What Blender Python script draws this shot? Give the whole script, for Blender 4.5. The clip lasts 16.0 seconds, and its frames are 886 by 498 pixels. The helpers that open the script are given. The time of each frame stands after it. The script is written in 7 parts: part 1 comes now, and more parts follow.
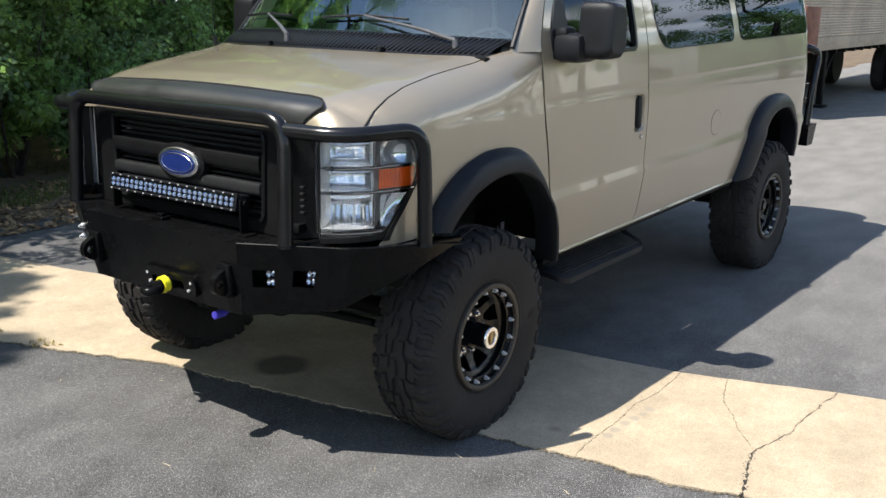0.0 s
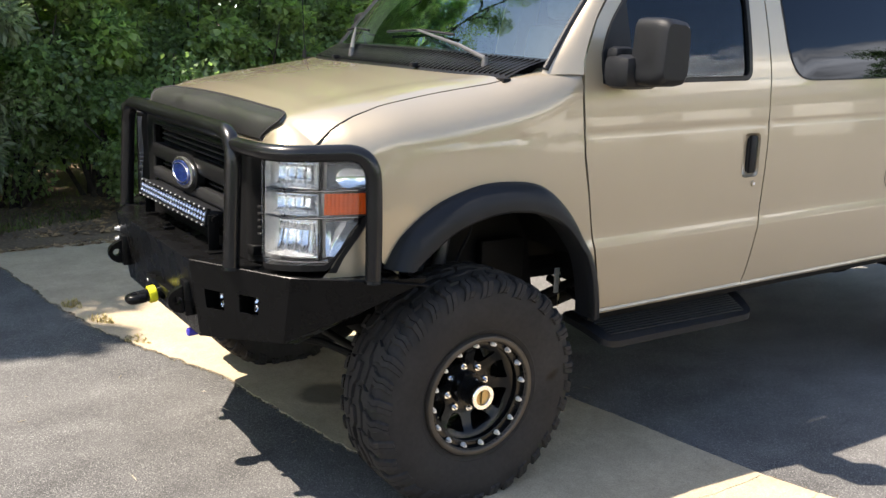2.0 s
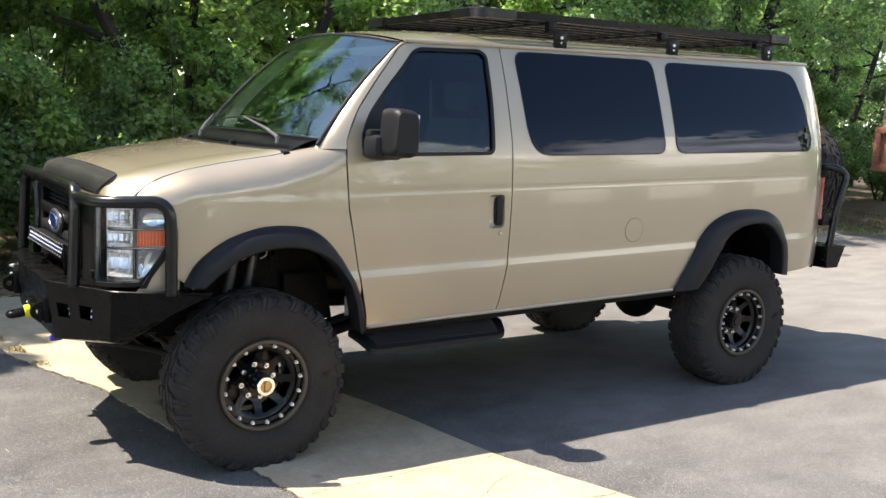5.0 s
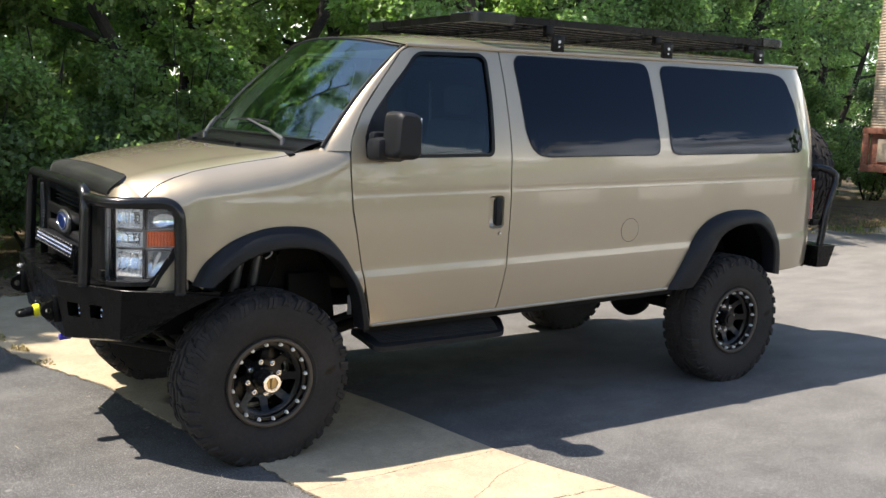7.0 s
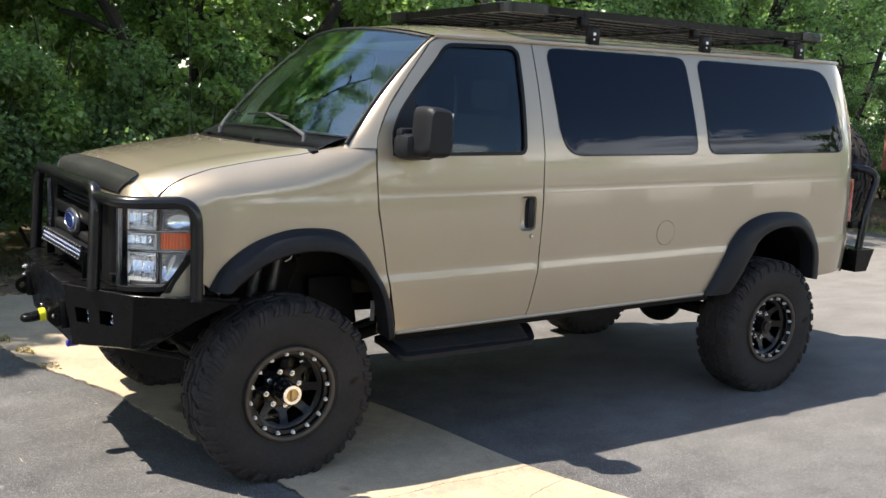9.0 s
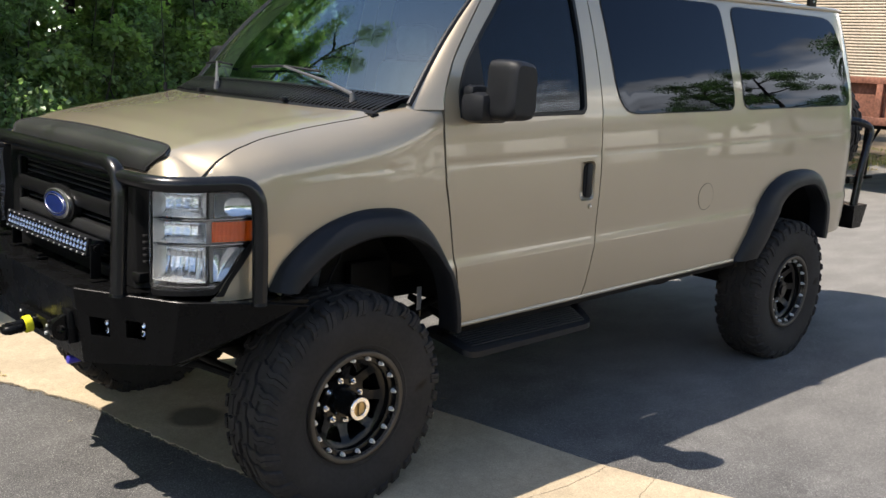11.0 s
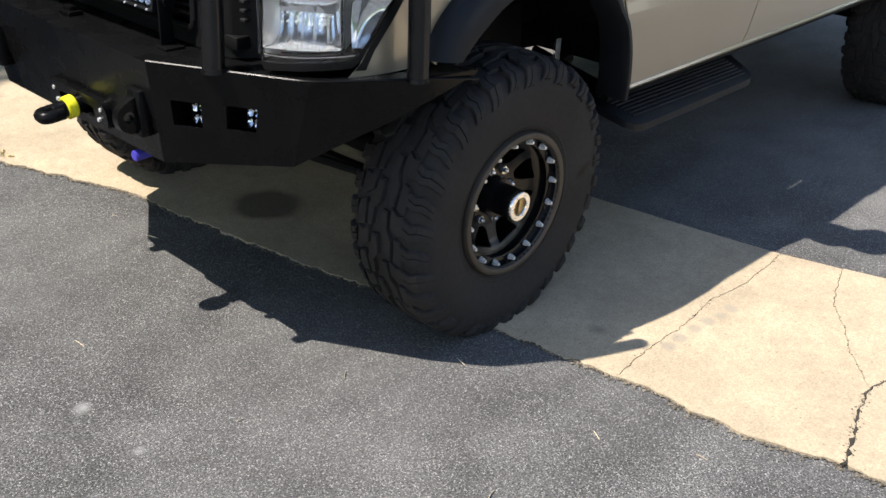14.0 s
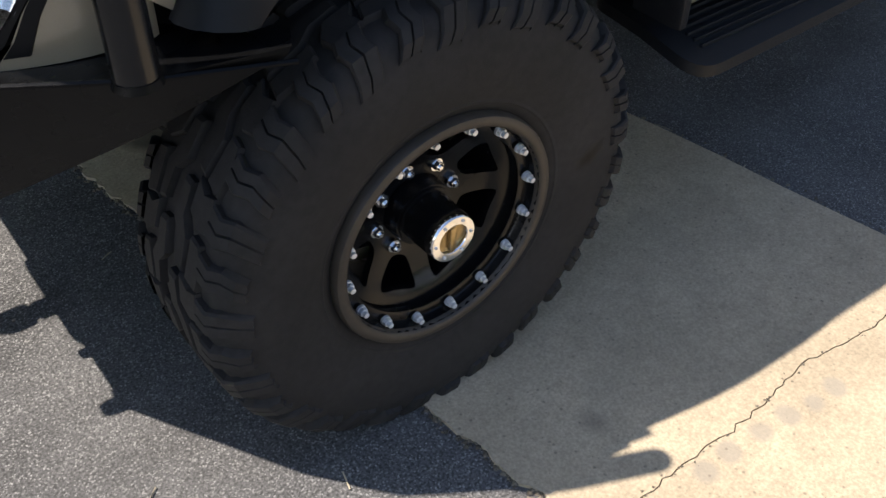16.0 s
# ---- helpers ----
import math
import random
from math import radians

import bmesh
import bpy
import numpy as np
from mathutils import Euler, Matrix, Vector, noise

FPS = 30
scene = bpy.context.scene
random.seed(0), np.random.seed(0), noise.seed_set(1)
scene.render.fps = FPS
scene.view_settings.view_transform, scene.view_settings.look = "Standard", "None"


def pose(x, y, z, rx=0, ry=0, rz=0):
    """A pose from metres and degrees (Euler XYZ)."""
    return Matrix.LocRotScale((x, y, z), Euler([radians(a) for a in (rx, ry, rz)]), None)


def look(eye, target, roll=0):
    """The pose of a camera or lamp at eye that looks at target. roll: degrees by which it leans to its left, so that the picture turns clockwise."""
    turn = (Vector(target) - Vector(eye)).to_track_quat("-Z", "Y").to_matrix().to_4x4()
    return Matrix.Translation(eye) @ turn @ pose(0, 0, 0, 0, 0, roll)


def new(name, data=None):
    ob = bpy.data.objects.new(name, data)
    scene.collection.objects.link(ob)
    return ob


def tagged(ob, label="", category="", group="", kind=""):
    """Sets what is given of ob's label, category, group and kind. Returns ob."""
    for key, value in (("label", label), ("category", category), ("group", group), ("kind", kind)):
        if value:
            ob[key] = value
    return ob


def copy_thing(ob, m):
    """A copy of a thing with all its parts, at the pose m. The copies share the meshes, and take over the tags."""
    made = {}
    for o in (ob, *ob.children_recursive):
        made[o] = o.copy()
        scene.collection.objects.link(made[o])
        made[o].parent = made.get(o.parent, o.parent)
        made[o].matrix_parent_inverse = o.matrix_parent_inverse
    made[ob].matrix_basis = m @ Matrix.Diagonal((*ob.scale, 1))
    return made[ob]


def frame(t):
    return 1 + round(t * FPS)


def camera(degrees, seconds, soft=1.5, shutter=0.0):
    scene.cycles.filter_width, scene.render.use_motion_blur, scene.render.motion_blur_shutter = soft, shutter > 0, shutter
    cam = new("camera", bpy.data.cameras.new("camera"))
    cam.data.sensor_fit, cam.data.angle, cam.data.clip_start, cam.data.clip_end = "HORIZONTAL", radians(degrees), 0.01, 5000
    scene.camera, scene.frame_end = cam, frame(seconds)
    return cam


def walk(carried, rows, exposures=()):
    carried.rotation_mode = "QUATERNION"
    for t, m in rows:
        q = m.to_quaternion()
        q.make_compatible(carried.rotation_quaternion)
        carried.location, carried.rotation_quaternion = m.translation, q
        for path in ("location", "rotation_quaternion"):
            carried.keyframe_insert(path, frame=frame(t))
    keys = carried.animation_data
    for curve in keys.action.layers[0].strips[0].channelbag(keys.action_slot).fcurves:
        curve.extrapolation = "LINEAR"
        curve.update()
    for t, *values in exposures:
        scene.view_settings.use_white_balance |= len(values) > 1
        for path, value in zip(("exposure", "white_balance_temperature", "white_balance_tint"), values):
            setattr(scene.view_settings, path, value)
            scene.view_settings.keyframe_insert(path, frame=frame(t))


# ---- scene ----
cam = camera(49.3, 16.0)
PATH = [
    (0, (-3.216, -3.19, 1.799), (-1.662, -2.032, 1.302), 0.8),
    (0.5, (-2.866, -3.108, 1.773), (-1.422, -1.796, 1.332), 0.9),
    (1, (-2.42, -3.178, 1.757), (-1.193, -1.662, 1.314), 2.6),
    (1.5, (-2.183, -3.464, 1.739), (-1.062, -1.875, 1.273), 1.6),
    (2, (-1.959, -3.764, 1.761), (-0.897, -2.131, 1.307), 1.9),
    (2.5, (-1.724, -4.129, 1.792), (-0.733, -2.436, 1.399), 2.1),
    (3, (-1.704, -4.523, 1.786), (-0.709, -2.823, 1.44), 1.2),
    (3.5, (-1.681, -4.865, 1.777), (-0.602, -3.207, 1.485), 1.8),
    (6, (-1.908, -5.446, 1.83), (-0.824, -3.789, 1.548), 2.4),
    (6.5, (-1.919, -5.435, 1.828), (-0.822, -3.786, 1.545), 2.3),
    (7, (-1.927, -5.441, 1.827), (-0.827, -3.795, 1.541), 2.2),
    (7.5, (-1.943, -5.43, 1.832), (-0.836, -3.788, 1.549), 2.4),
    (8, (-1.952, -5.39, 1.832), (-0.847, -3.747, 1.548), 2.3),
    (8.5, (-1.946, -5.322, 1.831), (-0.846, -3.679, 1.532), 2.2),
    (9, (-1.872, -5.118, 1.824), (-0.78, -3.469, 1.527), 2.6),
    (9.5, (-1.888, -4.819, 1.853), (-0.811, -3.163, 1.54), 4.1),
    (12, (-2.542, -3.512, 1.78), (-1.062, -2.25, 1.31), 1.6),
    (12.5, (-2.575, -3.443, 1.768), (-1.107, -2.193, 1.236), 2.0),
    (13, (-2.541, -3.3, 1.726), (-1.142, -2.027, 1.077), 2.2),
    (13.5, (-2.368, -3.029, 1.681), (-1.029, -1.762, 0.906), 2.5),
    (14, (-2.15, -2.696, 1.66), (-0.834, -1.502, 0.742), 2.8),
    (14.5, (-1.922, -2.423, 1.609), (-0.643, -1.268, 0.593), 0.7),
    (15, (-1.513, -2.324, 1.6), (-0.288, -1.157, 0.534), 1.0),
    (15.5, (-1.129, -2.174, 1.566), (-0.025, -1.048, 0.336), 0.9),
    (16, (-0.778, -2.046, 1.522), (0.13, -0.857, 0.194), 0.0),
]
SKY, SUN_POWER, STEER = 0.122, 4.55, 0.5
EXPOSURES = [(0.0, 0.90, 6400, 10), (0.5, 1.00, 6450, 10), (1.0, 1.24, 6800, 12), (1.5, 1.60, 7000, 13), (2.0, 1.52, 7050, 13), (2.5, 1.60, 7100, 13), (3.5, 1.66, 7100, 13),
             (6.0, 1.24, 6900, 12), (8.0, 1.10, 6800, 12), (9.5, 1.20, 6800, 12), (12.0, 0.70, 6800, 11), (13.0, 0.84, 6500, 10), (14.0, 0.92, 6500, 11), (16.0, 0.92, 6650, 13)]
walk(cam, [(t, look(eye, target, roll)) for t, eye, target, roll in PATH], EXPOSURES)


# ---- world, sun ----
CLOUD = 13.5
SUN = Vector((-0.53, 0.285, 1.0)).normalized()   # towards the sun
world = bpy.data.worlds.new("World")
scene.world = world
world.use_nodes = True
wn = world.node_tree
sky = wn.nodes.new("ShaderNodeTexSky")
sky.sky_type, sky.sun_disc = "NISHITA", False
sky.sun_elevation = math.asin(SUN.z)
sky.sun_rotation = math.atan2(SUN.x, SUN.y)
sky.air_density, sky.dust_density, sky.ozone_density = 1.0, 0.45, 1.0
wn.nodes["Background"].inputs[1].default_value = SKY
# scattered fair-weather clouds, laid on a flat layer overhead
tc, cut = wn.nodes.new("ShaderNodeTexCoord"), wn.nodes.new("ShaderNodeSeparateXYZ")
lift, over = wn.nodes.new("ShaderNodeMath"), wn.nodes.new("ShaderNodeVectorMath")
puff, edge_, mixw = wn.nodes.new("ShaderNodeTexNoise"), wn.nodes.new("ShaderNodeMapRange"), wn.nodes.new("ShaderNodeMix")
wn.links.new(tc.outputs["Generated"], cut.inputs[0])
lift.operation = "ADD"
lift.inputs[1].default_value = 0.16
wn.links.new(cut.outputs[2], lift.inputs[0])
over.operation = "DIVIDE"
wn.links.new(tc.outputs["Generated"], over.inputs[0])
wn.links.new(lift.outputs[0], over.inputs[1])
puff.inputs["Scale"].default_value, puff.inputs["Detail"].default_value, puff.inputs["Roughness"].default_value = 1.15, 7, 0.52
wn.links.new(over.outputs[0], puff.inputs["Vector"])
edge_.inputs[1].default_value, edge_.inputs[2].default_value = 0.515, 0.575
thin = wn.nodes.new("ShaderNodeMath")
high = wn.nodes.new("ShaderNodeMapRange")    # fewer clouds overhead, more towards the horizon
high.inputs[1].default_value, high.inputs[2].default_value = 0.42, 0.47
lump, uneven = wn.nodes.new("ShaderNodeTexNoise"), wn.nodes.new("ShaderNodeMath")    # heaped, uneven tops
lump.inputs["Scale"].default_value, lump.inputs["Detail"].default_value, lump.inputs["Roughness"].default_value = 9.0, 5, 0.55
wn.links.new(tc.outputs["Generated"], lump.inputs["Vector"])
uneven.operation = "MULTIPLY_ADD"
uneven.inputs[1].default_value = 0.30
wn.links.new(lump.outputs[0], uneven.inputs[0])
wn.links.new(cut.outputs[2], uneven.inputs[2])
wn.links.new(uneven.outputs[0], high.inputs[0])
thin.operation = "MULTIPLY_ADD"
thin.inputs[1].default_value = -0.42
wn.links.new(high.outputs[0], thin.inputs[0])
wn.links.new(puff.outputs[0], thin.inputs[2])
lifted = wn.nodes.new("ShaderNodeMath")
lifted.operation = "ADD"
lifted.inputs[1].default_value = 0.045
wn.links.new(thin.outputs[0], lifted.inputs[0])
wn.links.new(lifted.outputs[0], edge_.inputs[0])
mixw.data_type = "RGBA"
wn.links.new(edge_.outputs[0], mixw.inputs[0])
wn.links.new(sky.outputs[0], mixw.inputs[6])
belly, shade_ = wn.nodes.new("ShaderNodeTexNoise"), wn.nodes.new("ShaderNodeMapRange")
belly.inputs["Scale"].default_value, belly.inputs["Detail"].default_value = 2.6, 6
wn.links.new(over.outputs[0], belly.inputs["Vector"])
wn.links.new(belly.outputs[0], shade_.inputs[0])
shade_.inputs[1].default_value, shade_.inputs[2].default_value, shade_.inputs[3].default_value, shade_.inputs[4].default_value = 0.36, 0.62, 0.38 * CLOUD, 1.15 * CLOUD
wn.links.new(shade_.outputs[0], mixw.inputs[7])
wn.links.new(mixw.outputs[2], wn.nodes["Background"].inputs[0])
lamp = bpy.data.lights.new("sun", "SUN")
lamp.energy, lamp.angle, lamp.color = SUN_POWER, radians(0.55), (1.0, 0.94, 0.855)
new("sun", lamp).matrix_world = look(SUN * 30, (0, 0, 0))


# ---- materials ----
def mat(name, col, rough=0.5, metal=0.0, coat=0.0, var=0.12, scale=6.0, fine=0.06, fscale=90.0, bump=0.0, bscale=250.0,
        spec=0.5, island=0.0, rvar=0.0, coat_rough=0.03):
    """A principled material whose colour varies at two scales, with fine relief."""
    m = bpy.data.materials.new(name)
    m.use_nodes = True
    nt, n = m.node_tree, m.node_tree.nodes
    b = n["Principled BSDF"]
    b.inputs["Roughness"].default_value, b.inputs["Metallic"].default_value = rough, metal
    b.inputs["Coat Weight"].default_value, b.inputs["Coat Roughness"].default_value = coat, coat_rough
    b.inputs["Specular IOR Level"].default_value = spec
    tc = n.new("ShaderNodeTexCoord")
    def noise_tex(s, detail=4.0):
        t = n.new("ShaderNodeTexNoise")
        t.inputs["Scale"].default_value, t.inputs["Detail"].default_value = s, detail
        nt.links.new(tc.outputs["Object"], t.inputs["Vector"])
        return t
    def span(src, lo, hi, a=0.3, z=0.7):
        r = n.new("ShaderNodeMapRange")
        r.inputs[1].default_value, r.inputs[2].default_value = a, z
        r.inputs[3].default_value, r.inputs[4].default_value = lo, hi
        nt.links.new(src, r.inputs[0])
        return r.outputs[0]
    def times(x, y):
        k = n.new("ShaderNodeMath")
        k.operation = "MULTIPLY"
        nt.links.new(x, k.inputs[0])
        nt.links.new(y, k.inputs[1])
        return k.outputs[0]
    big, small = noise_tex(scale), noise_tex(fscale, 2.0)
    f = times(span(big.outputs[0], 1 - var, 1 + var), span(small.outputs[0], 1 - fine, 1 + fine))
    if island:
        g = n.new("ShaderNodeNewGeometry")
        f = times(f, span(g.outputs["Random Per Island"], 1 - island, 1 + island, 0.0, 1.0))
    mix = n.new("ShaderNodeVectorMath")
    mix.operation = "SCALE"
    mix.inputs[0].default_value = col
    nt.links.new(f, mix.inputs["Scale"])
    nt.links.new(mix.outputs[0], b.inputs["Base Color"])
    if rvar:
        nt.links.new(span(big.outputs[0], max(rough - rvar, 0.0), rough + rvar), b.inputs["Roughness"])
    if bump:
        bt, bn = noise_tex(bscale, 3.0), n.new("ShaderNodeBump")
        bn.inputs["Strength"].default_value, bn.inputs["Distance"].default_value = bump, 0.002
        nt.links.new(bt.outputs[0], bn.inputs["Height"])
        nt.links.new(bn.outputs[0], b.inputs["Normal"])
    return m


def glass(name, tint, gloss=1.5, rough=0.0, sheen=(1, 1, 1)):
    """A thin pane: tinted see-through, with a mirror sheen by Fresnel."""
    m = bpy.data.materials.new(name)
    m.use_nodes = True
    nt, n = m.node_tree, m.node_tree.nodes
    n.remove(n["Principled BSDF"])
    tr, gl, fr, mx = n.new("ShaderNodeBsdfTransparent"), n.new("ShaderNodeBsdfGlossy"), n.new("ShaderNodeFresnel"), n.new("ShaderNodeMixShader")
    tr.inputs[0].default_value = (*tint, 1)
    gl.inputs["Roughness"].default_value = rough
    gl.inputs[0].default_value = (*sheen, 1)
    fr.inputs[0].default_value = gloss
    nt.links.new(fr.outputs[0], mx.inputs[0])
    nt.links.new(tr.outputs[0], mx.inputs[1])
    nt.links.new(gl.outputs[0], mx.inputs[2])
    nt.links.new(mx.outputs[0], n["Material Output"].inputs[0])
    return m


def leaf_mat(name, col, shine=0.5):
    """Leaves: a waxy face and light that shines through."""
    m = mat(name, col, rough=0.36, var=0.3, scale=0.9, fine=0.15, fscale=14, island=0.45, spec=shine)
    nt, n = m.node_tree, m.node_tree.nodes
    b = n["Principled BSDF"]
    src = b.inputs["Base Color"].links[0].from_socket
    tl, mx, br = n.new("ShaderNodeBsdfTranslucent"), n.new("ShaderNodeMixShader"), n.new("ShaderNodeVectorMath")
    br.operation = "MULTIPLY"
    br.inputs[1].default_value = (2.3, 2.65, 1.4)
    nt.links.new(src, br.inputs[0])
    nt.links.new(br.outputs[0], tl.inputs[0])
    mx.inputs[0].default_value = 0.50
    nt.links.new(b.outputs[0], mx.inputs[1])
    nt.links.new(tl.outputs[0], mx.inputs[2])
    nt.links.new(mx.outputs[0], n["Material Output"].inputs[0])
    return m


PAINT = mat("gold_paint", (0.362, 0.306, 0.221), rough=0.40, metal=0.56, coat=1.0, var=0.02, scale=2, fine=0.05, fscale=900, coat_rough=0.02)
PAINT.node_tree.nodes["Principled BSDF"].inputs["Coat IOR"].default_value = 1.6
BLACK = mat("black_steel", (0.0044, 0.0045, 0.0048), spec=0.13, rough=0.27, var=0.2, scale=9, fine=0.1, bump=0.12, bscale=500, rvar=0.06)
TUBE = mat("gloss_black_tube", (0.0068, 0.0068, 0.0074), spec=0.4, rough=0.22, var=0.15, scale=9, bump=0.06, bscale=600, rvar=0.05)
PLASTIC = mat("black_plastic", (0.0100, 0.0108, 0.0128), spec=0.22, rough=0.44, var=0.15, scale=7, bump=0.2, bscale=700, rvar=0.07)
SHIELD = mat("satin_shield", (0.014, 0.014, 0.0145), spec=1.0, rough=0.34, var=0.15, scale=5, bump=0.04, bscale=600, rvar=0.05)
TRIM = mat("grey_black_trim", (0.008, 0.008, 0.0085), spec=0.2, rough=0.32, var=0.15, scale=5, bump=0.15, bscale=600, rvar=0.05)
UNDER = mat("underbody_black", (0.0062, 0.0060, 0.0060), spec=0.14, rough=0.6, var=0.35, scale=6, fine=0.2)
RUBBER = mat("tyre_rubber", (0.023, 0.0205, 0.0192), rough=0.80, var=0.25, scale=5, fine=0.15, fscale=60, bump=0.25, bscale=350, spec=0.3)
RIM = mat("satin_black_rim", (0.0048, 0.0048, 0.0052), spec=0.3, rough=0.24, var=0.15, scale=12, rvar=0.05)
RING = mat("graphite_ring", (0.062, 0.051, 0.040), rough=0.5, metal=0.35, var=0.15, scale=12, bump=0.08)
CHROME = mat("chrome", (0.82, 0.82, 0.83), rough=0.06, metal=1.0, var=0.03)
REFLECT = mat("lamp_reflector", (0.90, 0.91, 0.92), rough=0.04, metal=0.78, var=0.03)
LAMPWALL = mat("lamp_wall", (0.86, 0.84, 0.79), rough=0.14, metal=0.45, var=0.04)
STEEL = mat("zinc_steel", (0.66, 0.66, 0.66), rough=0.28, metal=0.35, var=0.1, scale=40)
LED = mat("led_cup", (0.75, 0.76, 0.79), rough=0.06, metal=1.0, var=0.1, scale=60)
SATIN = mat("satin_silver", (0.72, 0.72, 0.73), rough=0.28, metal=1.0, var=0.05)
GREYBAR = mat("grey_bar", (0.020, 0.020, 0.021), rough=0.3, var=0.12, scale=6, bump=0.15, bscale=600)
AMBER = mat("amber_lens", (0.90, 0.13, 0.006), rough=0.22, var=0.1, scale=30, coat=1.0)
RED = mat("red_lens", (0.45, 0.02, 0.02), rough=0.12, var=0.1, scale=30, coat=1.0)
BRASS = mat("gold_dial", (0.42, 0.30, 0.14), rough=0.35, metal=0.9, var=0.15, scale=40)
BLUE = mat("blue_enamel", (0.012, 0.026, 0.13), rough=0.15, var=0.1, scale=30, coat=1.0)
YELLOW = mat("yellow_band", (0.75, 0.70, 0.02), rough=0.5, var=0.15, scale=40)
PURPLE = mat("blue_poly", (0.06, 0.05, 0.42), rough=0.4, var=0.15, scale=30)
SILVER = mat("shock_body", (0.115, 0.115, 0.12), rough=0.28, metal=0.6, var=0.15, scale=15)
WIPER = mat("wiper_grey", (0.09, 0.09, 0.095), rough=0.4, var=0.15, scale=15)
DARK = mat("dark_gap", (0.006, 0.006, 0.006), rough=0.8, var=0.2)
SEAT = mat("seat_cloth", (0.10, 0.11, 0.12), rough=0.85, var=0.15, scale=12, bump=0.2)
DASH = mat("dash_grey", (0.36, 0.45, 0.48), rough=0.6, var=0.12, scale=6, bump=0.15)
LINER = mat("headliner", (0.35, 0.35, 0.34), rough=0.9, var=0.08)
WINDSHIELD = glass("windshield_glass", (0.60, 0.88, 0.86), 2.6, 0.0, (0.80, 0.98, 1.0))
CLEAR = glass("lamp_lens", (0.94, 0.95, 0.96), 1.45)
DOORGLASS = glass("door_glass", (0.36, 0.43, 0.43), 1.45, 0.0, (0.72, 0.80, 0.90))
TINTED = glass("privacy_glass", (0.010, 0.013, 0.020), 1.5, 0.0, (0.50, 0.56, 0.67))
SOIL = mat("joint_dirt", (0.030, 0.026, 0.020), rough=0.95, var=0.3, scale=30)

ZINC = mat("yellow_zinc", (0.62, 0.54, 0.33), rough=0.45, metal=0.3, var=0.15, scale=30)


# ---- building helpers ----
from mathutils import geometry


def mesh(name, verts, faces, smooth=40):
    me = bpy.data.meshes.new(name)
    me.from_pydata([tuple(v) for v in verts], [], faces)
    me.validate()
    me.update()
    if smooth:
        me.shade_smooth()
        me.set_sharp_from_angle(angle=radians(smooth))
    return me


def part(name, data, material, parent, label=""):
    """One mesh object under a thing or a part; data is a bmesh, a mesh or (verts, faces)."""
    if isinstance(data, bmesh.types.BMesh):
        bmesh.ops.recalc_face_normals(data, faces=data.faces)
        me = bpy.data.meshes.new(name)
        data.to_mesh(me)
        data.free()
        me.shade_smooth()
        me.set_sharp_from_angle(angle=radians(38))
    elif isinstance(data, tuple):
        me = mesh(name, *data)
    else:
        me = data
    if not me.materials:
        me.materials.append(material)
    ob = new(name, me)
    ob.parent = parent
    if label:
        tagged(ob, label)
    return ob


def box(bm, lo, hi, bevel=0.0, turn=None):
    """A box with rounded edges, added to bm."""
    lo, hi = Vector(lo), Vector(hi)
    m = Matrix.LocRotScale((lo + hi) / 2, None, hi - lo)
    if turn is not None:
        m = turn @ m
    made = bmesh.ops.create_cube(bm, size=1, matrix=m)
    if bevel:
        edges = list({e for v in made["verts"] for e in v.link_edges})
        bmesh.ops.bevel(bm, geom=edges, offset=bevel, segments=2, affect="EDGES", profile=0.5)
    return bm


def cyl(bm, a, b, r, n=16, r2=None, bevel=0.0):
    """A capped cylinder or cone from a to b."""
    a, b = Vector(a), Vector(b)
    d = b - a
    m = Matrix.Translation((a + b) / 2) @ d.to_track_quat("Z", "Y").to_matrix().to_4x4()
    made = bmesh.ops.create_cone(bm, cap_ends=True, segments=n, radius1=r, radius2=r if r2 is None else r2, depth=d.length, matrix=m)
    if bevel:
        edges = [e for e in {e for v in made["verts"] for e in v.link_edges} if any(len(f.verts) > 4 for f in e.link_faces)]
        bmesh.ops.bevel(bm, geom=edges, offset=bevel, segments=2, affect="EDGES")
    return bm


def fillet(points, radius, n=7):
    """A polyline with its inner corners rounded."""
    pts = [Vector(p) for p in points]
    out = [pts[0]]
    for a, b, c in zip(pts, pts[1:], pts[2:]):
        u, v = (a - b), (c - b)
        k = min(radius, u.length * 0.49, v.length * 0.49)
        p, q = b + u.normalized() * k, b + v.normalized() * k
        for i in range(n + 1):
            s = i / n
            out.append(p * (1 - s) ** 2 + b * 2 * s * (1 - s) + q * s * s)
    return out + [pts[-1]]


def tube(bm, points, r, n=14, flat=1.0):
    """A round bar along a polyline."""
    pts = [Vector(p) for p in points]
    rings, up = [], None
    for i, p in enumerate(pts):
        d = (pts[min(i + 1, len(pts) - 1)] - pts[max(i - 1, 0)]).normalized()
        if up is None:
            up = d.orthogonal().normalized()
        up = (up - d * up.dot(d)).normalized()
        side = d.cross(up)
        rr = r[i] if isinstance(r, (list, tuple)) else r
        rings.append([bm.verts.new(p + rr * (math.cos(a) * up + flat * math.sin(a) * side)) for a in (2 * math.pi * k / n for k in range(n))])
    for a, b in zip(rings, rings[1:]):
        for k in range(n):
            bm.faces.new((a[k], a[(k + 1) % n], b[(k + 1) % n], b[k]))
    bm.faces.new(rings[0][::-1])
    bm.faces.new(rings[-1])
    return bm


